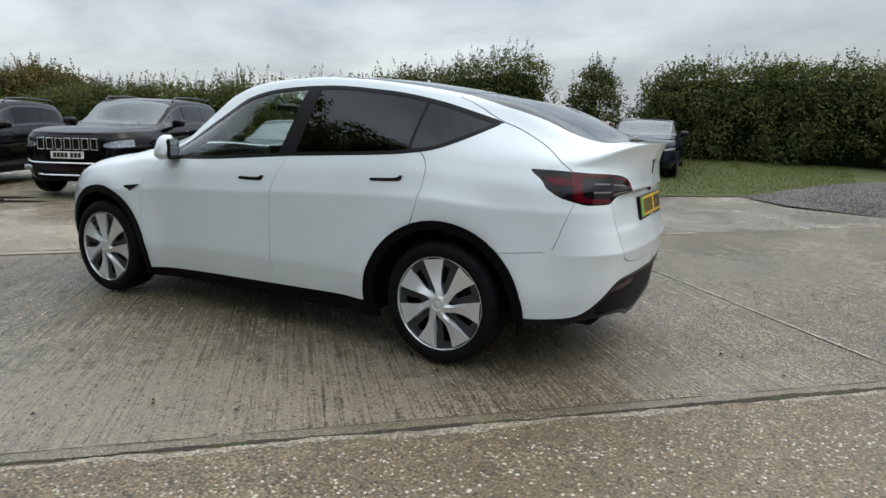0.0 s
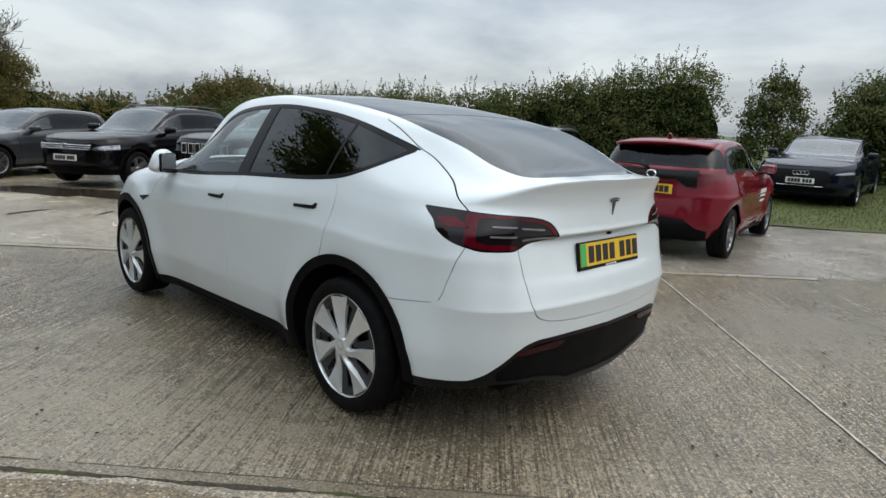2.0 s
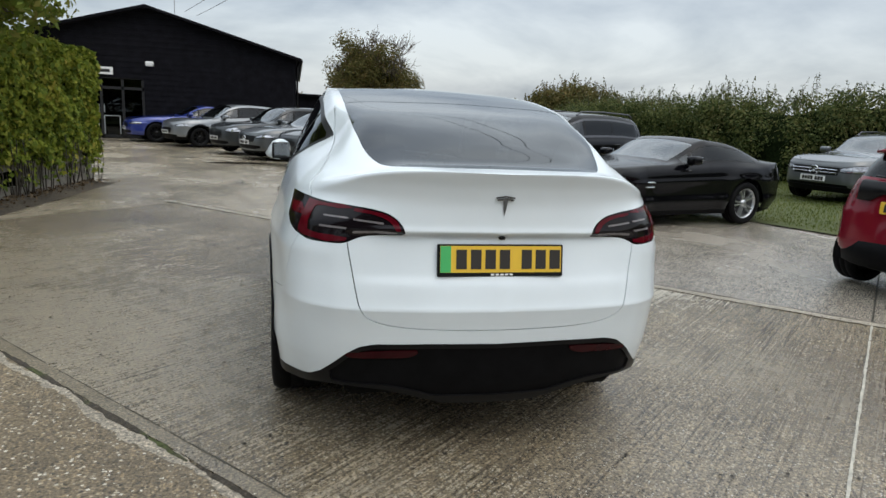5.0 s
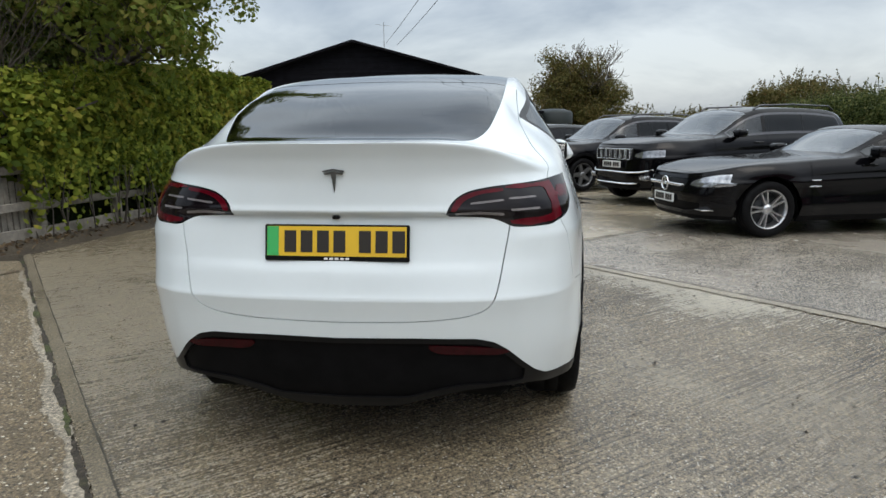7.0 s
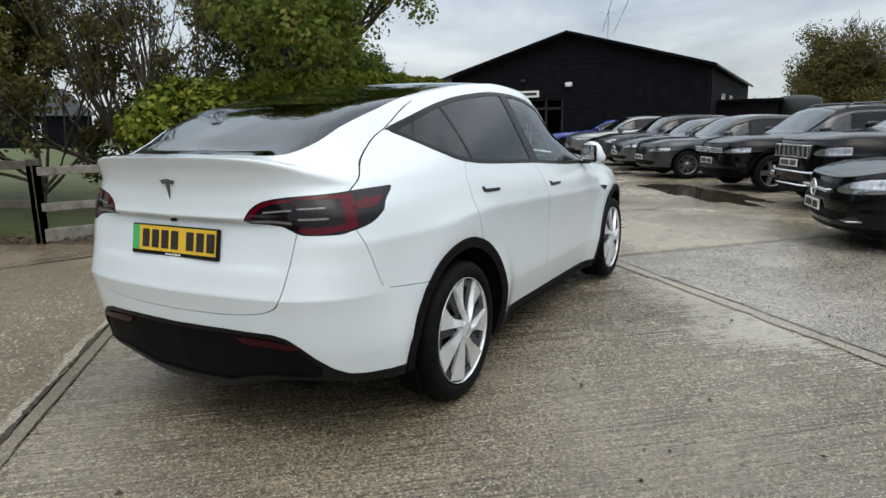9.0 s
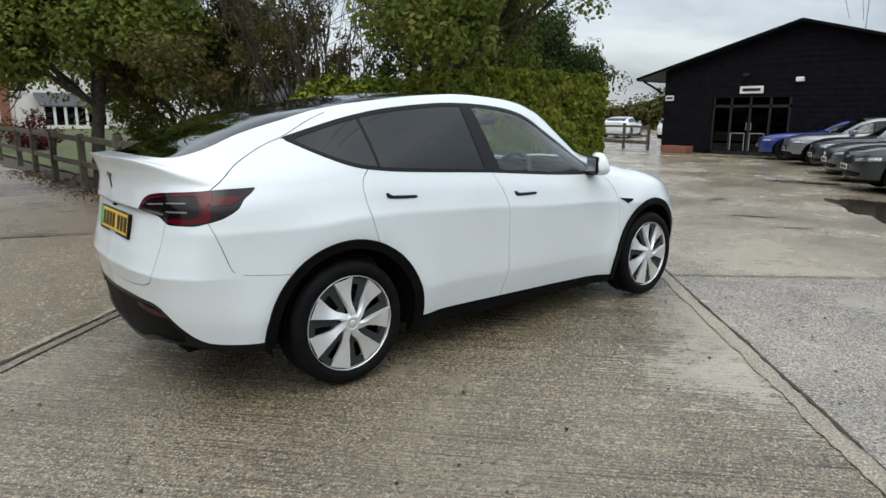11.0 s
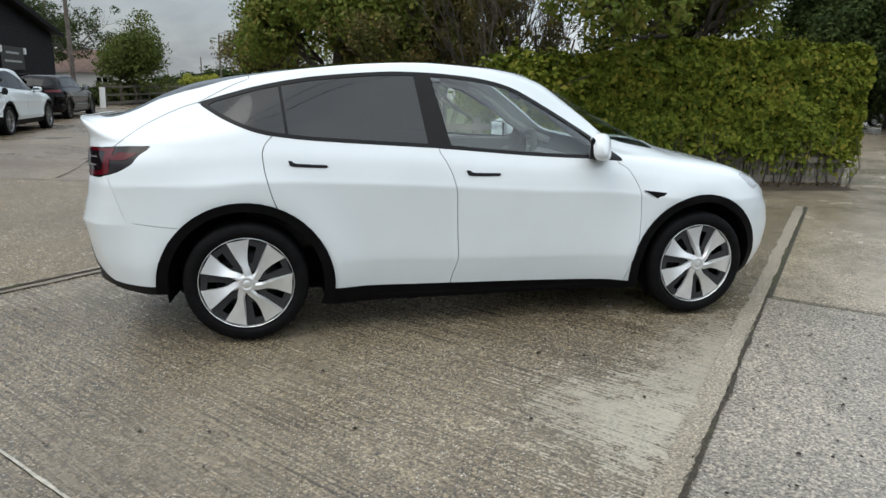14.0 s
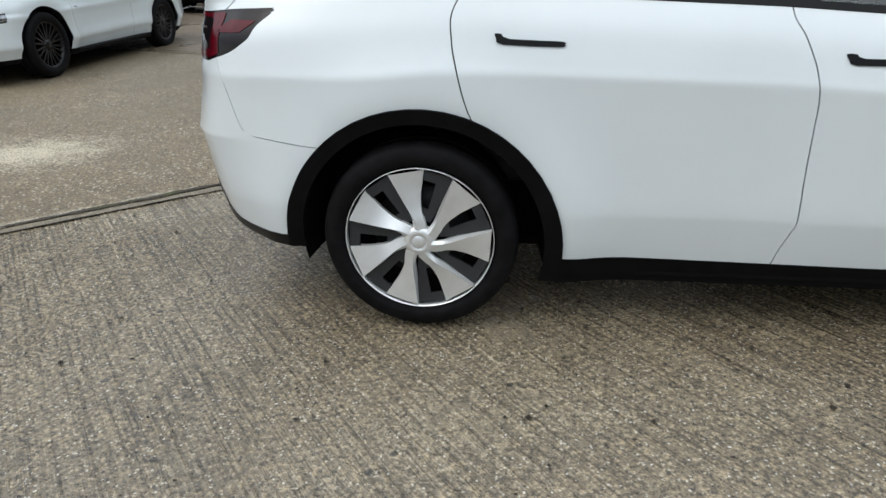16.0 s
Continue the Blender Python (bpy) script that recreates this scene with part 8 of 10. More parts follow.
def grow(rng, p, d, length, r, depth, lines, tips, spread=0.6, kids=(3, 5), droop=0.0, up=0.15):
    """Adds a branch and its own branches to lines, and the twig ends to tips."""
    m = 5
    pts = [np.array(p, float)]
    d = np.array(d, float)
    for i in range(m):
        d = d + rng.normal(size=3) * 0.13 + np.array([0, 0, up * 0.3 - droop])
        d /= np.linalg.norm(d)
        pts.append(pts[-1] + d * length / m)
    r1 = r * 0.45
    lines.append((pts, r, r1))
    if depth == 0:
        tips.append((pts[-1], d))
        tips.append((pts[-3], d))
        return
    for _ in range(rng.randint(*kids)):
        u = rng.uniform(0.35, 1.0)
        i = int(u * m)
        q = pts[min(i, m)]
        nd = d + rng.normal(size=3) * spread + np.array([0, 0, up])
        nd /= np.linalg.norm(nd)
        grow(rng, q, nd, length * rng.uniform(0.5, 0.78), r * (0.75 - 0.3 * u), depth - 1, lines, tips, spread, kids, droop, up)
    tips.append((pts[-1], d))


def tree(name, label, base, height, trunk_r, trunk_h, seed, leaves, size, mat, depth=3, spread=0.65, clump=0.35, kids=(3, 5), lean=(0, 0, 1), limbs=5, reach=0.5, up=0.15, group="", twig=0.0):
    """A tree: tapered trunk, limbs and twigs, and a crown of leaves gathered about the twig ends."""
    rng = np.random.RandomState(seed)
    t = empty(name, pose(*base))
    tagged(t, label, "tree", group)
    lines, tips = [], []
    d = np.array(lean, float)
    d /= np.linalg.norm(d)
    pts = [np.zeros(3)]
    for i in range(6):
        d = d + rng.normal(size=3) * 0.05
        d /= np.linalg.norm(d)
        pts.append(pts[-1] + d * trunk_h / 6)
    trunk = [(pts, trunk_r, trunk_r * 0.6)]
    for k in range(limbs):
        a = 2 * math.pi * k / limbs + rng.uniform(-0.4, 0.4)
        el = rng.uniform(0.35, 1.2)
        q = pts[rng.randint(3, 7)] if k else pts[-1]
        dd = np.array([math.cos(a) * math.cos(el), math.sin(a) * math.cos(el), math.sin(el)]) if k else d
        grow(rng, q, dd, (height - trunk_h) * reach * rng.uniform(0.8, 1.1), trunk_r * 0.5, depth, lines, tips, spread, kids, 0, up)
    tubes("trunk", trunk, M_BARK, t, sides=9)
    tubes("limb_work", [(q, max(a, twig), max(b, twig * 0.7)) for q, a, b in lines], M_BARK, t)
    if leaves:
        P = np.array([q for q, _ in tips])
        P = P[P[:, 2] > trunk_h * 0.62]
        per = 46
        pick = P[rng.permutation(len(P))[:max(40, leaves // per)]]
        per = leaves // len(pick)
        c, ax, wd = clump_leaves(rng, pick + rng.normal(size=pick.shape) * clump * 0.35, clump * rng.uniform(0.7, 1.3, len(pick)), per, size)
        quad_cloud("crown", c, ax, wd, mat, t)
    return t


def path_point(path, u):
    """Point and direction at u (0 to 1) along a line of plan points."""
    p = np.array(path, float)
    seg = np.linalg.norm(np.diff(p, axis=0), axis=1)
    s = np.concatenate([[0], np.cumsum(seg)])
    x = np.asarray(u) * s[-1]
    i = np.clip(np.searchsorted(s, x) - 1, 0, len(seg) - 1)
    f = ((x - s[i]) / seg[i])[:, None]
    d = (p[i + 1] - p[i]) / seg[i][:, None]
    return p[i] + (p[i + 1] - p[i]) * f, d, s[-1]


def sprigs(rng, feet, size, mat, parent, tall=(0.15, 0.75)):
    """Upright twigs with small leaves, thinning out towards their tips."""
    lines, cs = [], []
    for f in feet:
        ln = tall[0] + (tall[1] - tall[0]) * rng.uniform() ** 1.8
        d = np.array([rng.normal() * 0.25, rng.normal() * 0.25, 1.0])
        pts = [f + d * ln * t + np.array([rng.normal(), rng.normal(), 0]) * 0.03 * t for t in (0, 0.35, 0.7, 1.0)]
        lines.append((pts, 0.008, 0.0025))
        for t in rng.uniform(0, 1, 9 + int(26 * ln)) ** 1.25:
            cs.append(pts[0] + (pts[-1] - pts[0]) * t + rng.normal(size=3) * 0.055 * (1.15 - t))
    tubes("shoot_work", lines, M_TWIG, parent, "stuff")
    cs = np.array(cs)
    ax, wd = leaf_dirs(rng, len(cs), size)
    quad_cloud("shoot_leaves", cs, ax, wd, mat, parent, "stuff")


def wild_hedge(name, label, path, depth, top_fn, base_fn, clumps, per, size, mat, seed, shoots=160, rad=0.42, tall=(0.15, 0.75)):
    """A tall unclipped hedge along a line: leafy clumps over an added core painted dark as shade, an uneven top with
    upright twigs.
    """
    rng = np.random.RandomState(seed)
    h = empty(name)
    tagged(h, label, "hedge")
    u = rng.uniform(0, 1, clumps)
    pt, d, L = path_point(path, u)
    nx = np.stack([-d[:, 1], d[:, 0]], 1)
    near = np.where((nx * -pt).sum(1) > 0, 1.0, -1.0)     # the side that faces the yard
    end = np.clip(np.minimum(u, 1 - u) * L / depth, 0, 1)
    round_ = np.sqrt(np.clip(1 - (1 - end) ** 2, 0.08, 1))
    top = np.array([top_fn(a * L, L) + 0.30 * noise.noise((a * L * 0.9, seed, 0)) + 0.22 * noise.noise((a * L * 2.7, seed, 3)) for a in u]) * (0.55 + 0.45 * round_)
    v = rng.uniform(0, 1, clumps) ** 0.8
    bulge = np.array([0.30 * noise.noise((a * L * 0.8, b * 2.5, seed + 9)) + 0.25 * noise.noise((a * L * 2.2, b * 5, seed + 4)) for a, b in zip(u, v)])
    lean = 1 - 0.40 * np.clip(v - 0.4, 0, 1) ** 1.5
    on_top = rng.uniform(size=clumps) < 0.30
    side_ = np.where(on_top, rng.uniform(-0.8, 0.8, clumps), np.where(rng.uniform(size=clumps) < 0.86, near, -near))
    v = np.where(on_top, rng.uniform(0.88, 1.0, clumps), v * 0.92)
    off = side_ * depth * (lean + bulge) * (0.35 + 0.65 * round_)
    z0 = np.array([base_fn(x, y) for x, y in pt])
    c = np.concatenate([pt + nx * off[:, None], (z0 + 0.08 + v * np.maximum(top - rad * 0.4, 0.2))[:, None]], 1)
    lc, ax, wd = clump_leaves(rng, c, rad * rng.uniform(0.5, 1.25, clumps), per, size, 0.5, 0.85)
    keep = lc[:, 2] > np.repeat(z0, per) + 0.02
    quad_cloud("leaves", lc[keep], ax[keep], wd[keep], mat, h, "stuff")
    # added solid core, closing the gaps between leaves with painted shade
    m = max(8, int(L / 0.5))
    us = np.linspace(0, 1, m)
    pc, dc, _ = path_point(path, us)
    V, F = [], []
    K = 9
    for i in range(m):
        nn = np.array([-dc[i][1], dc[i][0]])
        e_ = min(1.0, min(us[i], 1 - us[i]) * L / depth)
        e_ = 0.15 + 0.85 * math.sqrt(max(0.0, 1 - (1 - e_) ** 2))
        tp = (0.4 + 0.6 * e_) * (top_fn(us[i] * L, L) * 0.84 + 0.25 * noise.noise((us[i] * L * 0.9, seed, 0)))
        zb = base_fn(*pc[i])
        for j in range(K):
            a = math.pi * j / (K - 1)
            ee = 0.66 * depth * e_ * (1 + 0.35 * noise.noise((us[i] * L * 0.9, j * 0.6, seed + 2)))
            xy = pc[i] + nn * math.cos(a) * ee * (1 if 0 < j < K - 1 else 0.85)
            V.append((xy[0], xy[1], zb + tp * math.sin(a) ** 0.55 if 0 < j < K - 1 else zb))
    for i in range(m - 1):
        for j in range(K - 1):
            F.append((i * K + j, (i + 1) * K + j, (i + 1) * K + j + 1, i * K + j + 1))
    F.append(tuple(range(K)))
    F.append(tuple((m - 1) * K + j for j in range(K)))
    link_mesh("shade_core", V, F, M_INNER, h, smooth=False)
    if shoots:
        us = rng.uniform(0, 1, shoots)
        ps, ds, _ = path_point(path, us)
        feet = []
        for i in range(shoots):
            nn = np.array([-ds[i][1], ds[i][0]])
            e_ = min(1.0, min(us[i], 1 - us[i]) * L / depth)
            xy = ps[i] + nn * rng.uniform(-0.8, 0.8) * depth
            tp = (top_fn(us[i] * L, L) + 0.30 * noise.noise((us[i] * L * 0.9, seed, 0))) * (0.6 + 0.4 * math.sqrt(max(0.0, 1 - (1 - e_) ** 2)))
            feet.append(np.array([xy[0], xy[1], base_fn(*ps[i]) + tp * rng.uniform(0.86, 1.0)]))
        sprigs(rng, feet, size * 0.72, mat, h, tall)
    return h


def bush(name, label, base, rx, ry, h0, h1, clumps, per, size, mat, seed, shoots=0, rad=0.34, stems=8, tall=(0.15, 0.7)):
    """A free-standing shrub: stems, leafy clumps over an egg-shaped body from height h0 to h1, and twigs on top."""
    rng = np.random.RandomState(seed)
    b = empty(name, pose(*base))
    tagged(b, label, "bush")
    d = rng.normal(size=(clumps, 3))
    d /= np.linalg.norm(d, axis=1, keepdims=True)
    k = rng.uniform(0.35, 1.0, (clumps, 1)) ** 0.5 * (1 + 0.25 * np.array([[noise.noise((q[0] * 2, q[1] * 2, q[2] * 2 + seed))] for q in d]))
    c = d * k * np.array([rx, ry, (h1 - h0) / 2]) + np.array([0, 0, (h0 + h1) / 2])
    c[:, 2] = np.maximum(c[:, 2], 0.12)
    lc, ax, wd = clump_leaves(rng, c, rad * rng.uniform(0.5, 1.2, clumps), per, size, 0.5)
    lc[:, 2] = np.maximum(lc[:, 2], 0.03)
    quad_cloud("leaves", lc, ax, wd, mat, b, "stuff")
    tubes("stem_work", [([(rng.normal() * rx * 0.15, rng.normal() * ry * 0.15, -0.03), (rng.normal() * rx * 0.3, rng.normal() * ry * 0.3, h0 + 0.35 * (h1 - h0)), (rng.normal() * rx * 0.45, rng.normal() * ry * 0.45, h0 + 0.75 * (h1 - h0))], 0.035, 0.012) for _ in range(stems)], M_BARK, b, "stuff")
    if shoots:
        top = c[c[:, 2] > h0 + 0.68 * (h1 - h0)]
        sprigs(rng, top[rng.randint(0, len(top), shoots)], size * 0.72, mat, b, tall)
    return b


def clipped_hedge():
    """The trimmed hedge over the fence: leaves in a close skin on its faces, over an added core painted dark as shade.
    """
    rng = np.random.RandomState(21)
    h = empty("clipped_hedge")
    tagged(h, "clipped green and yellow leafy hedge above the wooden fence", "hedge")
    a, b = np.array([3.7, 5.06]), np.array([9.35, 4.22])
    d = (b - a) / np.linalg.norm(b - a)
    nn = np.array([-d[1], d[0]])
    L, W, H = np.linalg.norm(b - a), 1.25, 2.25
    C, O = [], []

    def swell(x, y, z):
        return 0.12 * noise.noise((x * 1.3, y * 1.3, z * 1.3)) + 0.13 * noise.noise((x * 3.9, y * 3.9, z * 3.9))
    faces = (("front", 26000), ("top", 12000), ("end", 7000), ("back", 4000))
    for nm, cnt in faces:
        u, v, w = rng.uniform(0, 1, cnt), rng.uniform(0, 1, cnt), np.abs(rng.normal(size=cnt)) * 0.10
        if nm == "front":
            along_, across, z = u * L, w, 0.12 + v * (H - 0.12)
            out = (0, -1, 0.35)
        elif nm == "back":
            along_, across, z = u * L, W - w, 0.25 + v * (H - 0.3)
            out = (0, 1, 0.3)
        elif nm == "top":
            along_, across, z = u * L, v * W, H - w
            out = (0, 0, 1)
        else:
            along_, across, z = L - w, v * W, 0.15 + u * (H - 0.15)
            out = (1, 0, 0.3)
        edge_r = 0.22
        over = np.clip(z - (H - edge_r), 0, 1)
        across = np.where(nm == "front", across + over ** 2 * 1.6, across)
        along_ = np.minimum(along_, L - np.clip(z - (H - 0.3), 0, 1) ** 2 * 0.9)
        xy = a + d * along_[:, None] + nn * across[:, None]
        s = np.array([swell(p[0], p[1], q) for p, q in zip(xy, z)])
        o = d * out[0] + nn * out[1]
        c = np.concatenate([xy + o[None] * s[:, None], (z + s * out[2])[:, None]], 1)
        c[:, 2] *= 1 - 0.26 * np.clip((6.3 - xy[:, 0]) / 2.2, 0, 1) * (1 + 0.8 * np.array([noise.noise((p[0] * 1.7, p[1] * 1.7, 3.5)) for p in xy]))
        zl = 0.58 + 0.5 * np.clip((5.9 - xy[:, 0]) / 0.8, 0, 1) + 0.12 * np.array([noise.noise((p[0] * 2.3, 5.5, 1.5)) for p in xy])
        low_gap = (z < zl) & (rng.uniform(size=cnt) < 0.97 - 0.6 * (z / zl) ** 4) & (nm != "top")
        C.append(c[~low_gap])
        O.append(np.tile(np.array([o[0], o[1], out[2]]), (cnt, 1))[~low_gap])
    C, O = np.concatenate(C), np.concatenate(O)
    ax, wd = leaf_dirs(rng, len(C), 0.098, 0.55, O)
    quad_cloud("leaves", C, ax, wd, M_LEAFHEDGE, h, "stuff")
    # boxes added as a core, coloured like the shade deep in the hedge
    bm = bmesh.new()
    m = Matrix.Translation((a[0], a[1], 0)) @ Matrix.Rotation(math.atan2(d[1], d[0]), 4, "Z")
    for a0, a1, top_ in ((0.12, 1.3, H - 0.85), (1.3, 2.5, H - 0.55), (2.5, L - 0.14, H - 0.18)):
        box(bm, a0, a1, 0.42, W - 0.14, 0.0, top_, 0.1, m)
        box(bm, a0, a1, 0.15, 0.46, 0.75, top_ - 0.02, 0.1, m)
    part("shade_core", bm, M_INNER, h)
    lines = []
    for i in range(70):
        u = rng.uniform(0, L)
        q = a + d * u + nn * rng.uniform(-0.02, 0.15)
        lines.append(([(q[0], q[1], 0.0), (q[0] + rng.normal() * 0.06, q[1] + rng.normal() * 0.04, 0.35), (q[0] + rng.normal() * 0.12, q[1] - 0.02, 0.85)], 0.012, 0.006))
    tubes("stem_work", lines, M_TWIG, h, "stuff")
    # a few long new shoots over the top
    lines, cs = [], []
    for i in range(60):
        q = a + d * rng.uniform(0.2, L - 0.3) + nn * rng.uniform(0.1, W - 0.1)
        p0 = np.array([q[0], q[1], (H - 0.1) * (1 - 0.24 * min(1.0, max(0.0, (6.3 - q[0]) / 2.2)))])
        p1 = p0 + np.array([rng.normal() * 0.10, rng.normal() * 0.10, rng.uniform(0.15, 0.45)])
        lines.append(([p0, (p0 + p1) / 2 + rng.normal(size=3) * 0.02, p1], 0.005, 0.002))
        for t in np.linspace(0.2, 1, 7):
            cs.append(p0 + (p1 - p0) * t + rng.normal(size=3) * 0.03)
    tubes("shoot_work", lines, M_TWIG, h, "stuff")
    ax, wd = leaf_dirs(rng, len(cs), 0.06)
    quad_cloud("shoot_leaves", np.array(cs), ax, wd, M_LEAFHEDGE, h, "stuff")


clipped_hedge()


def flat0(x, y):
    return 0.0


# tall hedge along the grass, in stretches
LONG_HEDGE = lambda s, L: 1.74 + 0.030 * s + 0.12 * math.sin(s * 0.9) * math.sin(s * 0.37) + 1.0 * max(0, (s - L + 6) / 6)
wild_hedge("tall_hedge", "tall dark green unclipped hedge with upright shoots", [(32, -11.5), (21, -11.4), (12.5, -12.6), (9.8, -15.6), (5.9, -17.4)], 0.95, LONG_HEDGE, right_rise, 1500, 62, 0.085, M_LEAFWILD, 31, 700)
bush("bush", "lone dark green bush with upright twigs between two hedges", (4.55, -18.2, 0.3), 0.95, 0.8, 0.0, 2.85, 150, 70, 0.085, M_LEAFWILD, 32, 110, 0.36, tall=(0.2, 0.7))
wild_hedge("tall_hedge", "tall dark green unclipped hedge with upright shoots", [(3.2, -18.6), (-4, -19.2), (-13, -19.6), (-26, -20)], 1.3, lambda s, L: 2.72 + 0.25 * math.sin(s * 0.4), right_rise, 1700, 62, 0.092, M_LEAFWILD, 33, 420)
wild_hedge("tall_hedge", "rounded olive bush rising above the far hedge", [(28.5, -11.5), (24.5, -13.2)], 1.8, lambda s, L: 2.9, right_rise, 260, 56, 0.12, M_LEAFAUTUMN, 34, 150)
wild_hedge("tall_hedge", "low far hedge on the edge of the farmland", [(75, 4), (60, -10), (46, -16), (32, -18)], 1.5, lambda s, L: 2.5 + 0.7 * math.sin(s * 0.5) * math.sin(s * 0.21), flat0, 420, 36, 0.22, M_LEAFAUTUMN, 35, 160, 0.8)
wild_hedge("tall_hedge", "distant brown and green tree line", [(60, 60), (75, 35), (80, 15)], 3.0, lambda s, L: 4.0 + 1.2 * math.sin(s * 0.3), flat0, 260, 34, 0.45, M_LEAFAUTUMN, 36, 0, 1.4)
wild_hedge("tall_hedge", "distant dark wood beyond the lane", [(-30, 92), (-10, 100), (6, 98)], 3.0, lambda s, L: 3.0 + 0.8 * math.sin(s * 0.35), flat0, 200, 34, 0.45, M_LEAFDARK, 64, 0, 1.3)
# trees
tree("tree", "green leafy tree standing behind the clipped hedge", (7.3, 6.1, 0.0), 10.5, 0.14, 2.2, 41, 80000, 0.105, M_LEAFTREE, 3, 0.50, 0.36, (3, 5), (0.0, 0, 1), 11, 0.36, 0.30)
tree("tree", "green maple with leaning trunk beside the fence", (1.2, 9.6, 0.06), 8.4, 0.13, 3.0, 42, 56000, 0.100, M_LEAFTREE, 3, 0.62, 0.40, (3, 5), (-0.06, 0, 1), 11, 0.28, 0.16)
tree("tree", "brownish shrubby tree by the garden", (3.9, 13.0, 0.10), 6.2, 0.09, 0.8, 43, 22000, 0.10, M_LEAFTREE, 3, 0.6, 0.36, (3, 5), (0, 0, 1), 7, 0.45)
BARE = "thin branched shrub tree, almost bare"
tree("tree", BARE, (4.3, 7.0, 0.0), 6.9, 0.07, 0.5, 44, 4500, 0.065, M_LEAFAUTUMN, 4, 0.42, 0.16, (2, 4), (0, 0, 1), 9, 0.42, 0.22, twig=0.006)
tree("tree", BARE, (5.4, 8.6, 0.0), 7.2, 0.07, 0.5, 45, 2400, 0.065, M_LEAFAUTUMN, 4, 0.42, 0.16, (2, 4), (0, 0, 1), 9, 0.42, 0.22, twig=0.006)
tree("tree", "brown thicket of thin stems with dull leaves", (3.3, 8.4, 0.0), 5.6, 0.06, 0.5, 52, 23000, 0.08, M_LEAFAUTUMN, 4, 0.42, 0.2, (2, 4), (0, 0, 1), 8, 0.42, 0.22, twig=0.006)
tree("tree", "large dark green tree by the far parking", (23.8, 20.3, 0.0), 10.0, 0.3, 1.6, 46, 90000, 0.17, M_LEAFDARK, 3, 0.75, 0.62, (3, 5), (0, 0, 1), 12, 0.44)
tree("tree", "dark conifer beside the large tree", (28.0, 21.0, 0.0), 6.5, 0.2, 0.8, 47, 12000, 0.2, M_LEAFDARK, 2, 0.5, 0.5, (4, 6), (0, 0, 1), 14, 0.3)
tree("tree", "mixed autumn tree with a bare top behind the barn", (44, -4.6, 0.0), 5.7, 0.25, 0.8, 48, 70000, 0.14, M_LEAFAUTUMN, 3, 0.9, 0.6, (3, 5), (0, 0, 1), 14, 0.62)
tree("tree", "bare tree top rising from the autumn tree", (44.6, -4.6, 0.0), 8.8, 0.16, 3.2, 49, 400, 0.12, M_LEAFAUTUMN, 4, 0.7, 0.2, (3, 5), (0, 0, 1), 9, 0.46, 0.3, twig=0.014)
tree("tree", "round green tree by the brick house", (-8.5, 39, 0.1), 6.0, 0.17, 1.9, 50, 21000, 0.15, M_LEAFLANE, 3, 0.75, 0.55, (3, 5), (0, 0, 1), 10, 0.42)
tree("tree", "brown and green tree along the lane", (-0.3, 31.0, 0.1), 6.6, 0.14, 0.8, 51, 30000, 0.13, M_LEAFAUTUMN, 3, 0.65, 0.5, (3, 5), (0, 0, 1), 9, 0.42)
tree("tree", "pale thin tree behind the workshop", (-15.5, 46, 0.1), 11.0, 0.16, 3.0, 53, 9000, 0.17, M_LEAFDARK, 3, 0.6, 0.5, (3, 5), (0, 0, 1), 8, 0.42)
bush("bush", "grey-green garden shrubs behind the lane fence", (0.4, 35.2, 0.1), 2.6, 1.2, 0.0, 1.75, 150, 44, 0.13, M_LEAFWILD, 65, 30)
bush("bush", "dense dark thorn bush under the garden tree", (6.9, 6.9, 0.0), 1.3, 0.9, 0.3, 4.6, 240, 60, 0.085, M_LEAFLANE, 68, 60, 0.36)
bush("bush", "small dark conifer beside the far road", (-3.2, 66, 0.1), 1.5, 1.5, 0.0, 4.0, 90, 40, 0.22, M_LEAFDARK, 66, 0, 0.5)
bush("bush", "dark red shrub before the white cottage", (2.3, 24.0, 0.1), 0.9, 0.8, 0.0, 1.25, 60, 44, 0.10, M_LEAFRED, 67, 12)
wild_hedge("garden_hedge", "golden clipped hedge beside the lane", [(-8.3, 53.5), (-4.9, 54.5)], 0.9, lambda s, L: 1.9, rise, 170, 60, 0.14, M_LEAFGOLD, 37, 0, 0.3)
wild_hedge("garden_hedge", "green hedge behind the roadside fence", [(-12.0, 33.0), (-9.7, 37), (-7.9, 51.5)], 0.5, lambda s, L: 1.15, rise, 300, 50, 0.12, M_LEAFWILD, 38, 20, 0.3)
bush("bush", "overgrown leafy shrub leaning over the wooden fence", (4.25, 5.55, 0.0), 1.35, 0.62, 0.62, 2.05, 210, 56, 0.105, M_LEAFHEDGE, 40, 50, 0.30, 14, tall=(0.1, 0.4))


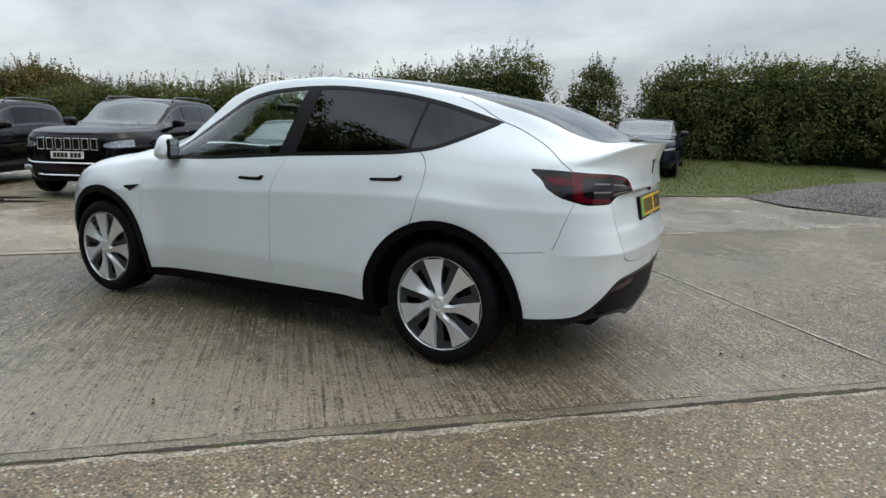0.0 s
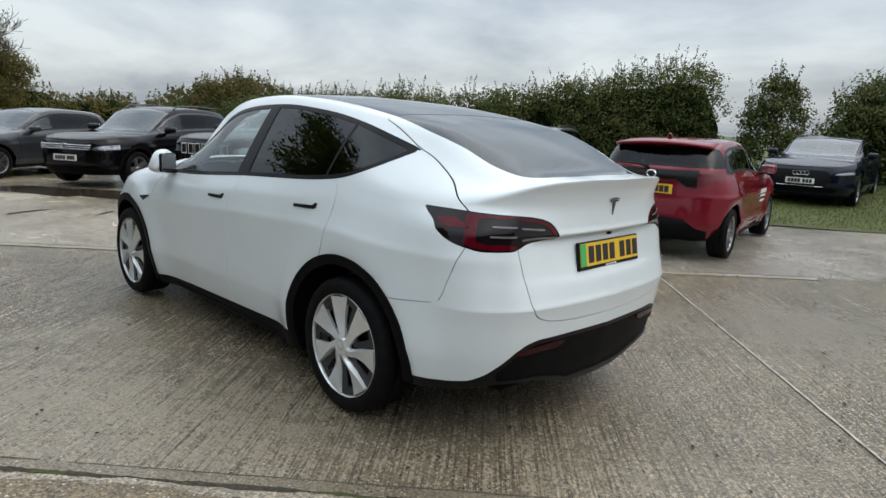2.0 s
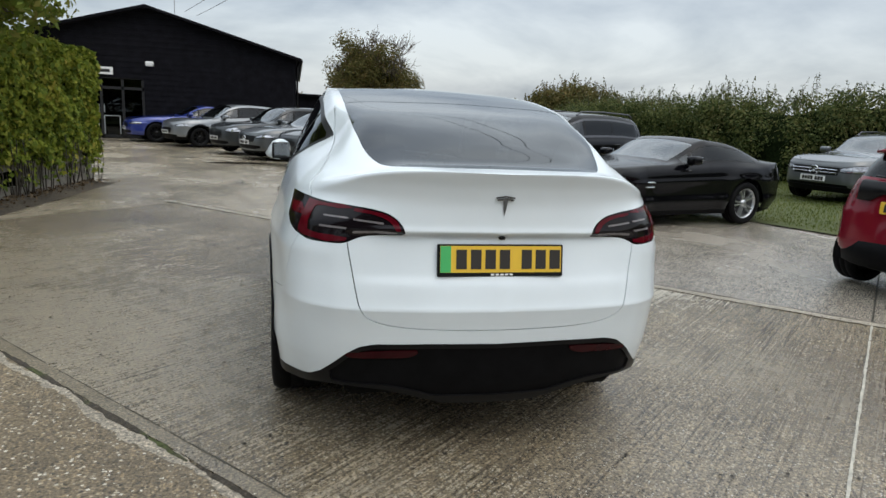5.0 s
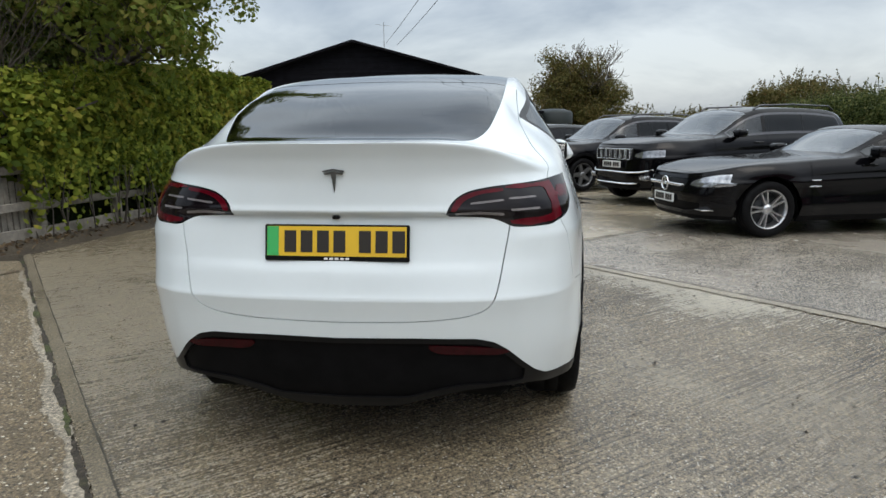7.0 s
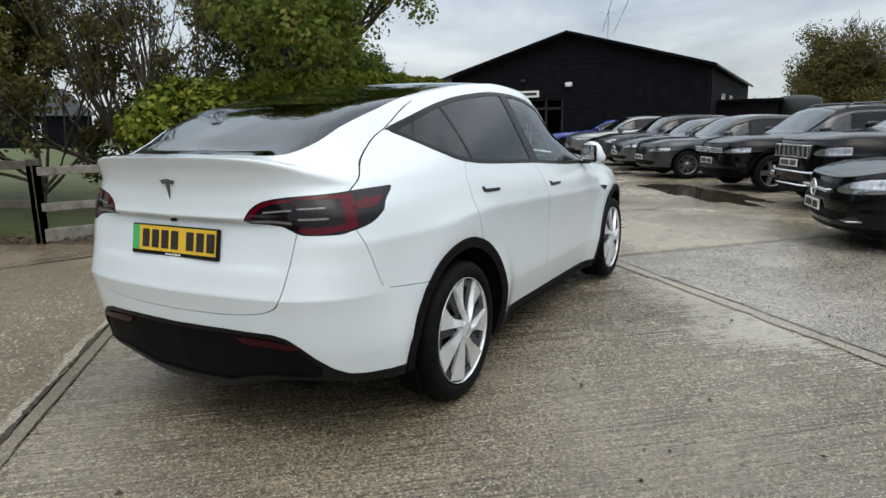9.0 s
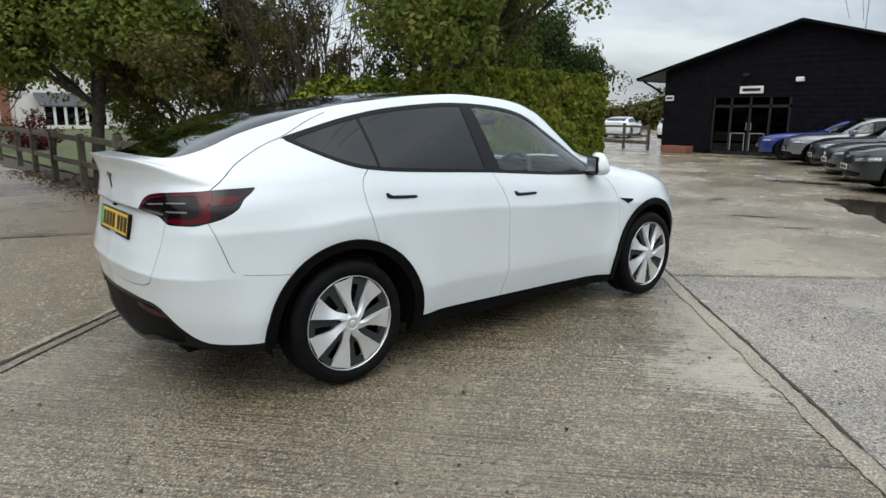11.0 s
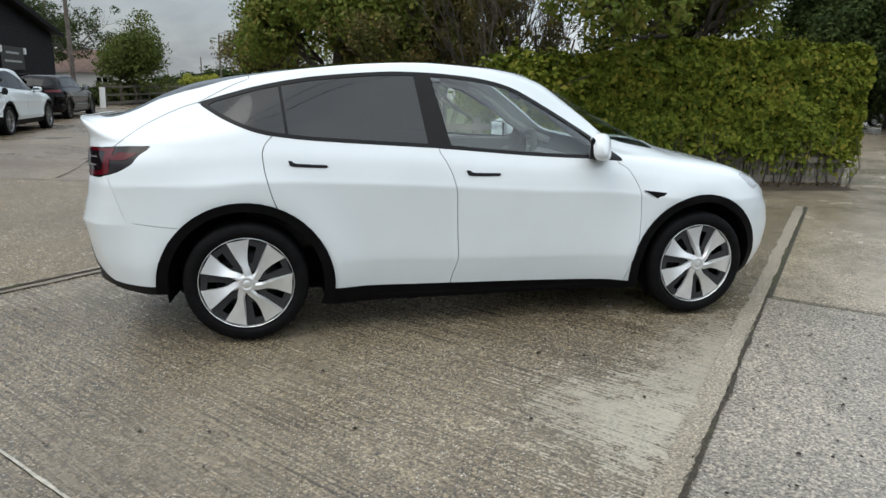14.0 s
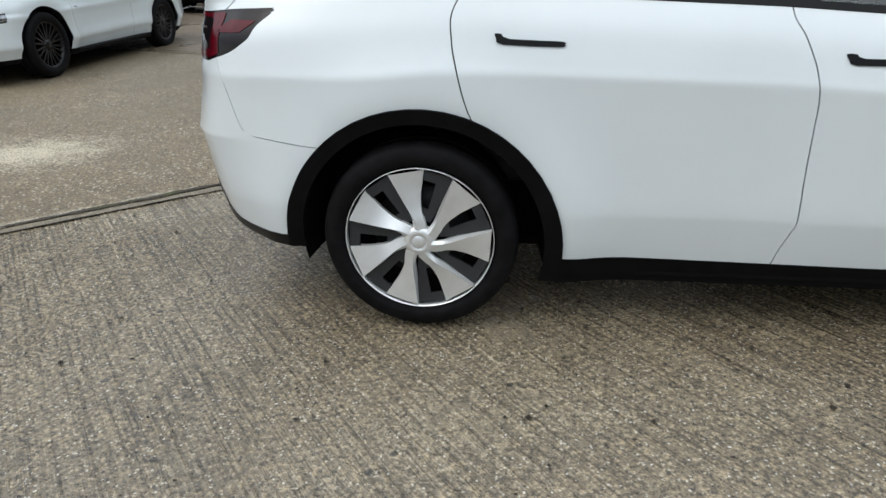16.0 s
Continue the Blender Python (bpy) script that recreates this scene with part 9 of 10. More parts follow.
def grass(area, n, seed):
    """Blades and tufts on the strip of lawn nearest to the yard."""
    rng = np.random.RandomState(seed)
    q = np.array(area)
    xy = rng.uniform(q.min(0), q.max(0), (n * 3, 2))
    xy = xy[poly_distance(xy[:, 0], xy[:, 1], q) < -0.02][:n]
    z = np.array([right_rise(x, y) for x, y in xy])
    m = len(xy)
    ln = rng.uniform(0.02, 0.05, (m, 1)) * (1 + 0.6 * (rng.uniform(size=(m, 1)) > 0.95))
    ax = rng.normal(size=(m, 3)) * 0.35 + np.array([0, 0, 1.0])
    ax *= ln * 0.5
    wd = rng.normal(size=(m, 3)) * np.array([1, 1, 0.1])
    wd *= 0.007 / np.linalg.norm(wd, axis=1, keepdims=True)
    tagged(quad_cloud("grass", np.concatenate([xy, (z + 0.01)[:, None]], 1) + ax * 0.8, ax, wd, M_BLADE), "short mown grass with yellowed tufts", "grass", kind="stuff")


M_BLADE = leaf_mat("grass_blades", [(0.052, 0.072, 0.014), (0.092, 0.124, 0.024), (0.14, 0.168, 0.038), (0.22, 0.205, 0.08)])
grass([(-0.85, -10.4), (0.4, -9.45), (2.5, -8.25), (4.5, -7.0), (5.7, -6.5), (8, -6.75), (16, -7.5), (16, -12), (9, -15), (4, -18), (-3, -18), (-3, -14)], 60000, 71)


def stones(area, n, height, seed):
    """Loose stones lying on the gravel bank, each a small uneven block."""
    rng = np.random.RandomState(seed)
    q = np.array(area)
    xy = rng.uniform(q.min(0), q.max(0), (n * 4, 2))
    xy = xy[poly_distance(xy[:, 0], xy[:, 1], q) < 0.03][:n]
    m = len(xy)
    base = np.array([(1, 0, 0), (0, 1, 0), (-1, 0, 0), (0, -1, 0), (0, 0, 0.8)], float)
    sz = rng.uniform(0.010, 0.034, (m, 1, 1))
    co = base[None] * sz * rng.uniform(0.6, 1.3, (m, 5, 1))
    a = rng.uniform(0, 6.28, m)
    c_, s_ = np.cos(a)[:, None], np.sin(a)[:, None]
    x, y = co[:, :, 0] * c_ - co[:, :, 1] * s_, co[:, :, 0] * s_ + co[:, :, 1] * c_
    z = np.array([height(*p) for p in xy])
    co = np.stack([x + xy[:, :1], y + xy[:, 1:], co[:, :, 2] + z[:, None]], 2).reshape(-1, 3)
    k = np.arange(m)[:, None] * 5
    f = np.concatenate([k + np.array([[i, (i + 1) % 4, 4]]) for i in range(4)])
    ob = link_mesh("gravel_stones", co, [tuple(t) for t in f], M_STONE, None, smooth=False)
    return tagged(ob, "loose grey and brown stones on the gravel bank", "gravel", kind="stuff")


M_STONE = leaf_mat("grey_stones", [(0.05, 0.045, 0.04), (0.11, 0.10, 0.095), (0.19, 0.18, 0.165), (0.30, 0.28, 0.25)], 0.8, 0.0)
stones([(-0.75, -10.3), (-1.6, -9.0), (-3.0, -8.45), (-6, -7.9), (-9, -7.9), (-9, -13), (-3, -14)], 26000, gravel_rise, 72)


def dead_leaves(lines, n, seed):
    """Fallen leaves gathered along the foot of the fence."""
    rng = np.random.RandomState(seed)
    pt, d, L = path_point(lines, rng.uniform(0, 1, n))
    off = rng.normal(size=n) * 0.22
    xy = pt + np.stack([-d[:, 1], d[:, 0]], 1) * off[:, None]
    z = np.array([rise(x, y) + 0.062 + 0.012 * noise.noise((x * 0.8, y * 0.8, 4)) for x, y in xy])
    ax, wd = leaf_dirs(rng, n, 0.055, 0.5, np.tile(np.array([0, 0, 1.0]), (n, 1)))
    tagged(quad_cloud("fallen_leaves", np.concatenate([xy, z[:, None]], 1), ax, wd, M_DEAD), "brown fallen leaves along the foot of the fence", "leaves", kind="stuff")


M_DEAD = leaf_mat("dead_leaves", [(0.03, 0.020, 0.012), (0.07, 0.046, 0.026), (0.12, 0.08, 0.045), (0.19, 0.15, 0.09)], 0.8, 0.1)
dead_leaves([(0.45, 14), (0.75, 8), (1.35, 5.75), (2.2, 5.15), (4.0, 5.0), (9.2, 4.3)], 2400, 73)


def grit(area, n, seed, z0):
    """Dark crumbs of stone and bark scattered on the wet slabs."""
    rng = np.random.RandomState(seed)
    q = np.array(area)
    xy = rng.uniform(q.min(0), q.max(0), (n * 4, 2))
    dens = np.array([0.5 + 0.9 * noise.noise((x * 0.5, y * 0.5, seed)) for x, y in xy])
    xy = xy[(poly_distance(xy[:, 0], xy[:, 1], q) < 0) & (rng.uniform(size=len(xy)) < dens)][:n]
    m = len(xy)
    base = np.array([(1, 0, 0), (0, 1, 0), (-1, 0, 0), (0, -1, 0), (0, 0, 0.7)], float)
    co = base[None] * (0.003 + 0.011 * rng.uniform(size=(m, 1, 1)) ** 2.2) * rng.uniform(0.5, 1.4, (m, 5, 1))
    co = co + np.concatenate([xy, np.full((m, 1), z0)], 1)[:, None]
    k = np.arange(m)[:, None] * 5
    f = np.concatenate([k + np.array([[i, (i + 1) % 4, 4]]) for i in range(4)])
    tagged(link_mesh("grit", co.reshape(-1, 3), [tuple(t) for t in f], M_GRIT, None, smooth=False), "dark crumbs of grit and bark on the wet concrete", "grit", kind="stuff")


M_GRIT = leaf_mat("dark_grit", [(0.012, 0.010, 0.008), (0.03, 0.025, 0.02), (0.07, 0.06, 0.045)], 0.7, 0.0)
grit([(-6, -4), (-2.2, -0.2), (3.5, 4.8), (3.4, -0.6), (-1.6, -5.6)], 2200, 74, 0.002)
grit([(-3.6, -7.4), (3.6, -0.9), (5.5, -2.6), (1.5, -6.5), (-2.5, -8.2)], 2600, 75, 0.001)
# ---------- buildings, fences, poles ----------
M_BOARD = plain("black_weatherboard", (0.0055, 0.0055, 0.0075), 0.75, vary=0.5, scale=3.5, bump=0.35, spec=0.08)
M_BOARD2 = plain("black_stained_board", (0.009, 0.009, 0.011), 0.7, vary=0.45, scale=3.5, bump=0.35, spec=0.12)
M_ROOFB = plain("dark_roof_sheet", (0.012, 0.012, 0.014), 0.55, vary=0.3, scale=2, spec=0.3)
M_WOODPALE = plain("silvered_fence_wood", (0.21, 0.19, 0.16), 0.85, vary=0.4, scale=9, bump=0.5)
M_WOOD = plain("weathered_fence_wood", (0.085, 0.072, 0.055), 0.85, vary=0.45, scale=7, bump=0.5)
M_RENDER = plain("white_render", (0.74, 0.72, 0.67), 0.8, vary=0.08, scale=1.2)
M_SLATE = plain("grey_slate", (0.07, 0.075, 0.085), 0.6, vary=0.25, scale=5, bump=0.3)
M_BRICK = plain("red_brick", (0.26, 0.11, 0.07), 0.85, vary=0.35, scale=8, bump=0.4)
M_TILE = plain("brown_roof_tile", (0.12, 0.07, 0.05), 0.8, vary=0.4, scale=6, bump=0.5)
M_DARKPANE = glass("house_glass", (0.05, 0.06, 0.06))
M_WFRAME = plain("white_window_frame", (0.75, 0.75, 0.73), 0.5, vary=0.05)
M_PLASTIC = plain("dark_green_plastic", (0.010, 0.016, 0.016), 0.6, vary=0.2, scale=3)
M_GALV = plain("galvanised_steel", (0.42, 0.44, 0.45), 0.45, 0.7, 0.2, 8)
M_SIGN = plain("dark_sign", (0.006, 0.006, 0.007), 0.5, vary=0.2)
M_POLE = plain("pole_wood", (0.12, 0.10, 0.085), 0.9, vary=0.4, scale=5, bump=0.4)


def lap_wall(parent, p0, p1, z0, top_at, mat, board=0.19, holes=(), proud=0.02):
    """Overlapping horizontal boards on a wall from p0 to p1, each board an object; top_at(u) is the wall's height; holes are (u0, u1, z0, z1)."""
    a, b = Vector((*p0, 0)), Vector((*p1, 0))
    L = (b - a).length
    d = (b - a) / L
    nrm = Vector((d.y, -d.x, 0))
    z = z0
    while True:
        us = [u for u in np.linspace(0, L, 60) if top_at(u) > z + 0.02]
        if not us:
            break
        spans = [(min(us), max(us))]
        for h in holes:
            if h[2] < z + board * 0.7 and h[3] > z + board * 0.3:
                out = []
                for s0, s1 in spans:
                    if h[0] > s0 and h[0] < s1:
                        out.append((s0, h[0]))
                    if h[1] < s1 and h[1] > s0:
                        out.append((h[1], s1))
                    if h[1] <= s0 or h[0] >= s1:
                        out.append((s0, s1))
                spans = out
        for s0, s1 in spans:
            bm = bmesh.new()
            cut = []
            for u in (s0, s1):
                zt = min(z + board + 0.02, max(z + 0.01, top_at(u)))
                q = a + d * u
                cut.append([bm.verts.new(q + nrm * proud + Vector((0, 0, z))), bm.verts.new(q + nrm * 0.004 + Vector((0, 0, zt))), bm.verts.new(q + Vector((0, 0, zt))), bm.verts.new(q + Vector((0, 0, z)))])
            for i in range(4):
                bm.faces.new((cut[0][i], cut[0][(i + 1) % 4], cut[1][(i + 1) % 4], cut[1][i]))
            bm.faces.new(cut[0])
            bm.faces.new(cut[1])
            part("board", bm, mat, parent)
        z += board
    return nrm


def barn():
    """Black boarded barn with a low gable, glazed doors and a wide eave on one side."""
    t = empty("barn")
    tagged(t, "black weatherboarded barn with glazed double doors", "barn")
    X, y0, y1, ya, za, slope = 24.0, 0.85, 11.75, 6.3, 4.95, 0.279
    back = 44.0

    def top_y(y):
        return za - slope * abs(y - ya) - 0.12
    # wall shell with the doorway left open
    dy0, dy1, dz = 6.5, 9.58, 2.32
    bm = bmesh.new()

    def quad(pts):
        bm.faces.new([bm.verts.new(p) for p in pts])
    for x in (X, X + 0.2):
        quad([(x, y0, 0), (x, dy0, 0), (x, dy0, top_y(dy0)), (x, ya, top_y(ya)), (x, y0, top_y(y0))][:2] + [(x, dy0, top_y(dy0)), (x, ya, top_y(ya)), (x, y0, top_y(y0))])
        quad([(x, dy1, 0), (x, y1, 0), (x, y1, top_y(y1)), (x, dy1, top_y(dy1))])
        quad([(x, dy0, dz), (x, dy1, dz), (x, dy1, top_y(dy1)), (x, dy0, top_y(dy0))])
    quad([(X, dy0, 0), (X + 0.2, dy0, 0), (X + 0.2, dy0, dz), (X, dy0, dz)])
    quad([(X, dy1, 0), (X + 0.2, dy1, 0), (X + 0.2, dy1, dz), (X, dy1, dz)])
    quad([(X, dy0, dz), (X + 0.2, dy0, dz), (X + 0.2, dy1, dz), (X, dy1, dz)])
    part("front_wall", bm, M_BOARD, t)
    bm = bmesh.new()
    quad([(X, y0, 0), (back, y0, 0), (back, y0, top_y(y0)), (X, y0, top_y(y0))])
    part("side_wall", bm, M_BOARD, t)
    bm = bmesh.new()
    quad([(X, y1, 0), (back, y1, 0), (back, y1, top_y(y1)), (X, y1, top_y(y1))])
    part("side_wall", bm, M_BOARD, t)
    bm = bmesh.new()
    quad([(back, y0, 0), (back, y1, 0), (back, y1, top_y(y1)), (back, ya, top_y(ya)), (back, y0, top_y(y0))])
    part("back_wall", bm, M_BOARD, t)
    bm = bmesh.new()
    quad([(X + 3.5, y0, 0), (X + 3.5, y1, 0), (X + 3.5, y1, 3), (X + 3.5, y0, 3)])
    part("inner_wall", bm, M_BOARD, t)
    lap_wall(t, (X, y1), (X, y0), 0.06, lambda u: top_y(y1 - u), M_BOARD, 0.2, [(y1 - dy1, y1 - dy0, 0, dz)])
    lap_wall(t, (X, y0), (X + 18, y0), 0.06, lambda u: top_y(y0), M_BOARD, 0.2, [(4.5, 5.6, 1.2, 2.4), (8.0, 9.1, 1.2, 2.4)])
    # roof slopes with overhang
    for sgn, ye in ((1, 12.95), (-1, 0.62)):
        bm = bmesh.new()
        ze = za - slope * abs(ye - ya)
        for dz_ in (0.0, -0.10):
            bm.faces.new([bm.verts.new(p) for p in ((X - 0.35, ya, za + dz_), (back, ya, za + dz_), (back, ye, ze + dz_), (X - 0.35, ye, ze + dz_))])
        bm.verts.ensure_lookup_table()
        v = bm.verts
        for i in range(4):
            j = (i + 1) % 4
            bm.faces.new((v[i], v[j], v[4 + j], v[4 + i]))
        part("roof_slope", bm, M_ROOFB, t)
        bm = bmesh.new()
        tube(bm, [(X - 0.37, ya, za - 0.05), (X - 0.37, ye, ze - 0.05)], 0.06, sides=4)
        part("barge_board", bm, M_BOARD, t)
        bm = bmesh.new()
        tube(bm, [(X - 0.3, ye, ze - 0.08), (back, ye, ze - 0.08)], 0.055, sides=8)
        part("gutter", bm, M_TRIM, t)
    bm = bmesh.new()
    tube(bm, [(X - 0.1, 12.75, 2.95), (X - 0.1, 11.8, 2.45)], 0.05, sides=6)
    part("eave_bracket", bm, M_BOARD, t)
    bm = bmesh.new()
    tube(bm, [(X + 0.25, 0.70, 3.3), (X + 0.2, 0.78, 3.0), (X + 0.2, 0.78, 0.1)], 0.04, sides=8)
    part("downpipe", bm, M_TRIM, t)
    # glazed doors
    door = empty("glazed_door")
    door.parent = t
    cols = [dy0 + 0.06, 7.28, 8.04, 8.80, dy1 - 0.06]
    bm = bmesh.new()
    for y in cols:
        box(bm, X + 0.05, X + 0.13, y - 0.045, y + 0.045, 0, dz)
    for z in (0.06, 1.88, dz - 0.05):
        box(bm, X + 0.05, X + 0.13, dy0, dy1, z - 0.05, z + 0.05)
    part("door_frame", bm, M_SIGN, door)
    for i in range(4):
        for z0, z1 in ((0.11, 1.83), (1.93, dz - 0.1)):
            bm = bmesh.new()
            box(bm, X + 0.085, X + 0.095, cols[i] + 0.045, cols[i + 1] - 0.045, z0, z1)
            part("pane", bm, M_DARKPANE, door)
    for y in (7.95, 8.13):
        bm = bmesh.new()
        box(bm, X + 0.01, X + 0.04, y - 0.012, y + 0.012, 0.95, 1.25, 0.005)
        part("pull_handle", bm, M_GALV, door)
    for y in (7.4, 8.16):
        bm = bmesh.new()
        for q in ((y, y + 0.03, 0.15, 0.85), (y + 0.55, y + 0.58, 0.15, 0.85), (y, y + 0.58, 0.82, 0.85)):
            box(bm, X + 0.03, X + 0.05, *q)
        part("kick_rail", bm, M_GALV, door)
    # sign, lamps, window on the flank, lean-to
    for (a, b, z0, z1, mt, lab) in ((7.57, 8.48, 2.36, 2.64, M_WPLATE, "white name board with dark bars"), (11.3, 11.68, 2.12, 2.34, M_WPLATE, "small white notice")):
        s = empty("wall_sign")
        s.parent = t
        bm = bmesh.new()
        box(bm, X - 0.05, X - 0.02, a, b, z0, z1, 0.004)
        part("sign_board", bm, mt, s, lab)
        bm = bmesh.new()
        box(bm, X - 0.055, X - 0.049, a + 0.12 * (b - a), b - 0.12 * (b - a), z0 + 0.3 * (z1 - z0), z1 - 0.3 * (z1 - z0))
        part("sign_bar", bm, M_SIGN, s)
    bm = bmesh.new()
    box(bm, X - 0.16, X - 0.02, 6.12, 6.40, 2.74, 2.92, 0.03)
    part("floodlight", bm, M_WFRAME, t, "white floodlight")
    bm = bmesh.new()
    box(bm, X - 0.16, X - 0.02, 8.12, 8.36, 3.0, 3.12, 0.03)
    part("wall_lamp", bm, M_SIGN, t)
    for x in (28.5, 32.0):
        w = empty("side_window")
        w.parent = t
        bm = bmesh.new()
        for q in ((x, x + 0.06, 1.2, 2.4), (x + 1.04, x + 1.1, 1.2, 2.4), (x, x + 1.1, 1.2, 1.26), (x, x + 1.1, 2.34, 2.4)):
            box(bm, q[0], q[1], 0.80, 0.86, q[2], q[3])
        part("window_frame", bm, M_WFRAME, w)
        bm = bmesh.new()
        box(bm, x + 0.06, x + 1.04, 0.835, 0.845, 1.26, 2.34)
        part("pane", bm, M_DARKPANE, w)
    bm = bmesh.new()
    box(bm, 27.0, 34, -1.4, 0.82, 0, 2.0)
    box(bm, 26.8, 34.2, -1.6, 0.83, 2.0, 2.1)
    part("lean_to", bm, M_BOARD, t)
    # aerial on the ridge
    bm = bmesh.new()
    tube(bm, [(30, 6.3, 4.9), (30, 6.3, 6.6)], 0.02, sides=6)
    tube(bm, [(30, 5.9, 6.4), (30, 6.7, 6.5)], 0.012, sides=5)
    part("aerial", bm, M_GALV, t)


barn()

# brick planter by the barn door
pl = empty("brick_planter")
tagged(pl, "low red brick planter beside the barn doors", "planter")
brick_me = None
for row in range(4):
    for i in range(5):
        if brick_me is None:
            bm = bmesh.new()
            box(bm, -0.05, 0.05, -0.105, 0.105, -0.03, 0.03, 0.004)
            ob = part("brick", bm, M_BRICK, pl)
            brick_me = ob.data
        else:
            ob = new("brick", brick_me)
            ob.parent = pl
        ob.location = (23.2, 10.2 + 0.22 * i + (0.11 if row % 2 else 0), 0.035 + 0.07 * row)
bm = bmesh.new()
box(bm, 23.2, 23.75, 10.12, 11.2, 0.0, 0.26)
part("planter_body", bm, M_BRICK, pl)
# water tank
bm = bmesh.new()
v, q = lathe([(0.0001, 2.55), (0.5, 2.52), (0.85, 2.40), (0.92, 2.3), (0.92, 1.6), (0.90, 1.55), (0.92, 1.5), (0.92, 0.8), (0.90, 0.75), (0.92, 0.7), (0.94, 0)], 28)
tank = link_mesh("water_tank", [(a, -c, b * 0.88) for a, b, c in v], q, M_PLASTIC)
tank.matrix_basis = pose(28.8, -2.1, 0)
tagged(tank, "dark plastic water tank beside the barn", "tank")
bm.free()


def bar_between(bm, p, q, hgt, thick):
    """A flat rail from p to q."""
    p, q = Vector(p), Vector(q)
    d = q - p
    m = Matrix.Translation(p) @ Vector((1, 0, 0)).rotation_difference(d).to_matrix().to_4x4()
    box(bm, 0, d.length, -thick / 2, thick / 2, -hgt / 2, hgt / 2, 0.006, m)


def second_barn():
    """Black boarded workshop with a signboard, on the climbing side of the yard."""
    t = empty("workshop")
    tagged(t, "black boarded workshop with a dark sign", "barn")
    X, y0, y1, H = -10.3, 0.4, 30.2, 3.5
    ym, rise_ = (y0 + y1) / 2, 0.185
    zr = H + rise_ * (y1 - ym)

    def top_at(y):
        return zr - rise_ * abs(y - ym)
    bm = bmesh.new()
    ring = [(y0, -0.1), (y1, -0.1), (y1, H), (ym, zr), (y0, H)]
    fa, fb = [bm.verts.new((X, *q)) for q in ring], [bm.verts.new((X - 14, *q)) for q in ring]
    bm.faces.new(fa)
    bm.faces.new(fb[::-1])
    for i in range(5):
        bm.faces.new((fa[i], fb[i], fb[(i + 1) % 5], fa[(i + 1) % 5]))
    part("wall", bm, M_BOARD2, t)
    lap_wall(t, (X, y0), (X, y1), 0.12, lambda u: top_at(y0 + u) - 0.02, M_BOARD2, 0.2, [(8.45, 12.05, 0, 2.9)])
    for ye in (y0 - 0.35, y1 + 0.35):
        ze = top_at(ye)
        bm = bmesh.new()
        vs = [bm.verts.new(q) for dz in (0.14, 0.02) for q in ((X + 0.4, ym, zr + dz), (X - 14.4, ym, zr + dz), (X - 14.4, ye, ze + dz), (X + 0.4, ye, ze + dz))]
        bm.faces.new(vs[:4])
        bm.faces.new(vs[4:])
        for i in range(4):
            bm.faces.new((vs[i], vs[(i + 1) % 4], vs[4 + (i + 1) % 4], vs[4 + i]))
        part("roof_slope", bm, M_ROOFB, t)
        bm = bmesh.new()
        bar_between(bm, (X + 0.42, ym, zr + 0.0), (X + 0.42, ye, ze + 0.0), 0.2, 0.04)
        part("barge_board", bm, M_BOARD2, t)
    s = empty("wall_sign")
    s.parent = t
    bm = bmesh.new()
    box(bm, X + 0.03, X + 0.08, 24.0, 26.3, 1.8, 2.68, 0.01)
    part("sign_board", bm, M_SIGN, s, "dark sign with pale unreadable lettering")
    for i, (a, b) in enumerate(((24.5, 25.8), (24.3, 26.0))):
        bm = bmesh.new()
        box(bm, X + 0.081, X + 0.086, a, b, 2.40 - 0.32 * i, 2.48 - 0.32 * i)
        part("sign_bar", bm, M_GALV, s)
    for y in (23.95, 26.35):
        bm = bmesh.new()
        box(bm, X + 0.02, X + 0.16, y - 0.07, y + 0.07, 2.42, 2.68, 0.05, None, 2)
        part("sign_lamp", bm, M_WFRAME, s)
    # dark doorway
    bm = bmesh.new()
    box(bm, X - 0.05, X + 0.012, 8.85, 12.45, 0.0, 2.88)
    part("roller_door", bm, M_SIGN, t)
    # charging point with its lead to the white car
    c = empty("charging_point")
    tagged(c, "white wall charging point with a grey cable", "charger")
    bm = bmesh.new()
    box(bm, X + 0.03, X + 0.18, 11.5, 11.75, 1.2, 1.6, 0.03)
    part("charger_box", bm, M_WFRAME, c)
    bm = bmesh.new()
    pts = rounded([(X + 0.12, 11.6, 1.2), (X + 0.2, 11.5, 0.6), (X + 0.6, 11.6, 0.11), (-8.4, 11.9, 0.10), (-7.9, 12.0, 0.12), (-7.5, 12.3, 0.26), (-7.2, 12.45, 0.24), (-6.9, 12.45, 0.15), (-6.6, 12.35, 0.16), (-6.36, 12.35, 0.34), (-6.17, 12.55, 0.70), (-6.12, 12.75, 0.95), (-6.19, 12.83, 1.08)], False, 6)
    tube(bm, [tuple(p) for p in pts], 0.011, sides=6)
    part("cable", bm, M_GALV, c)


second_barn()


def post(bm, x, y, h, w=0.11, z=0.0):
    box(bm, x - w / 2, x + w / 2, y - w / 2, y + w / 2, z - 0.1, z + h, 0.012)


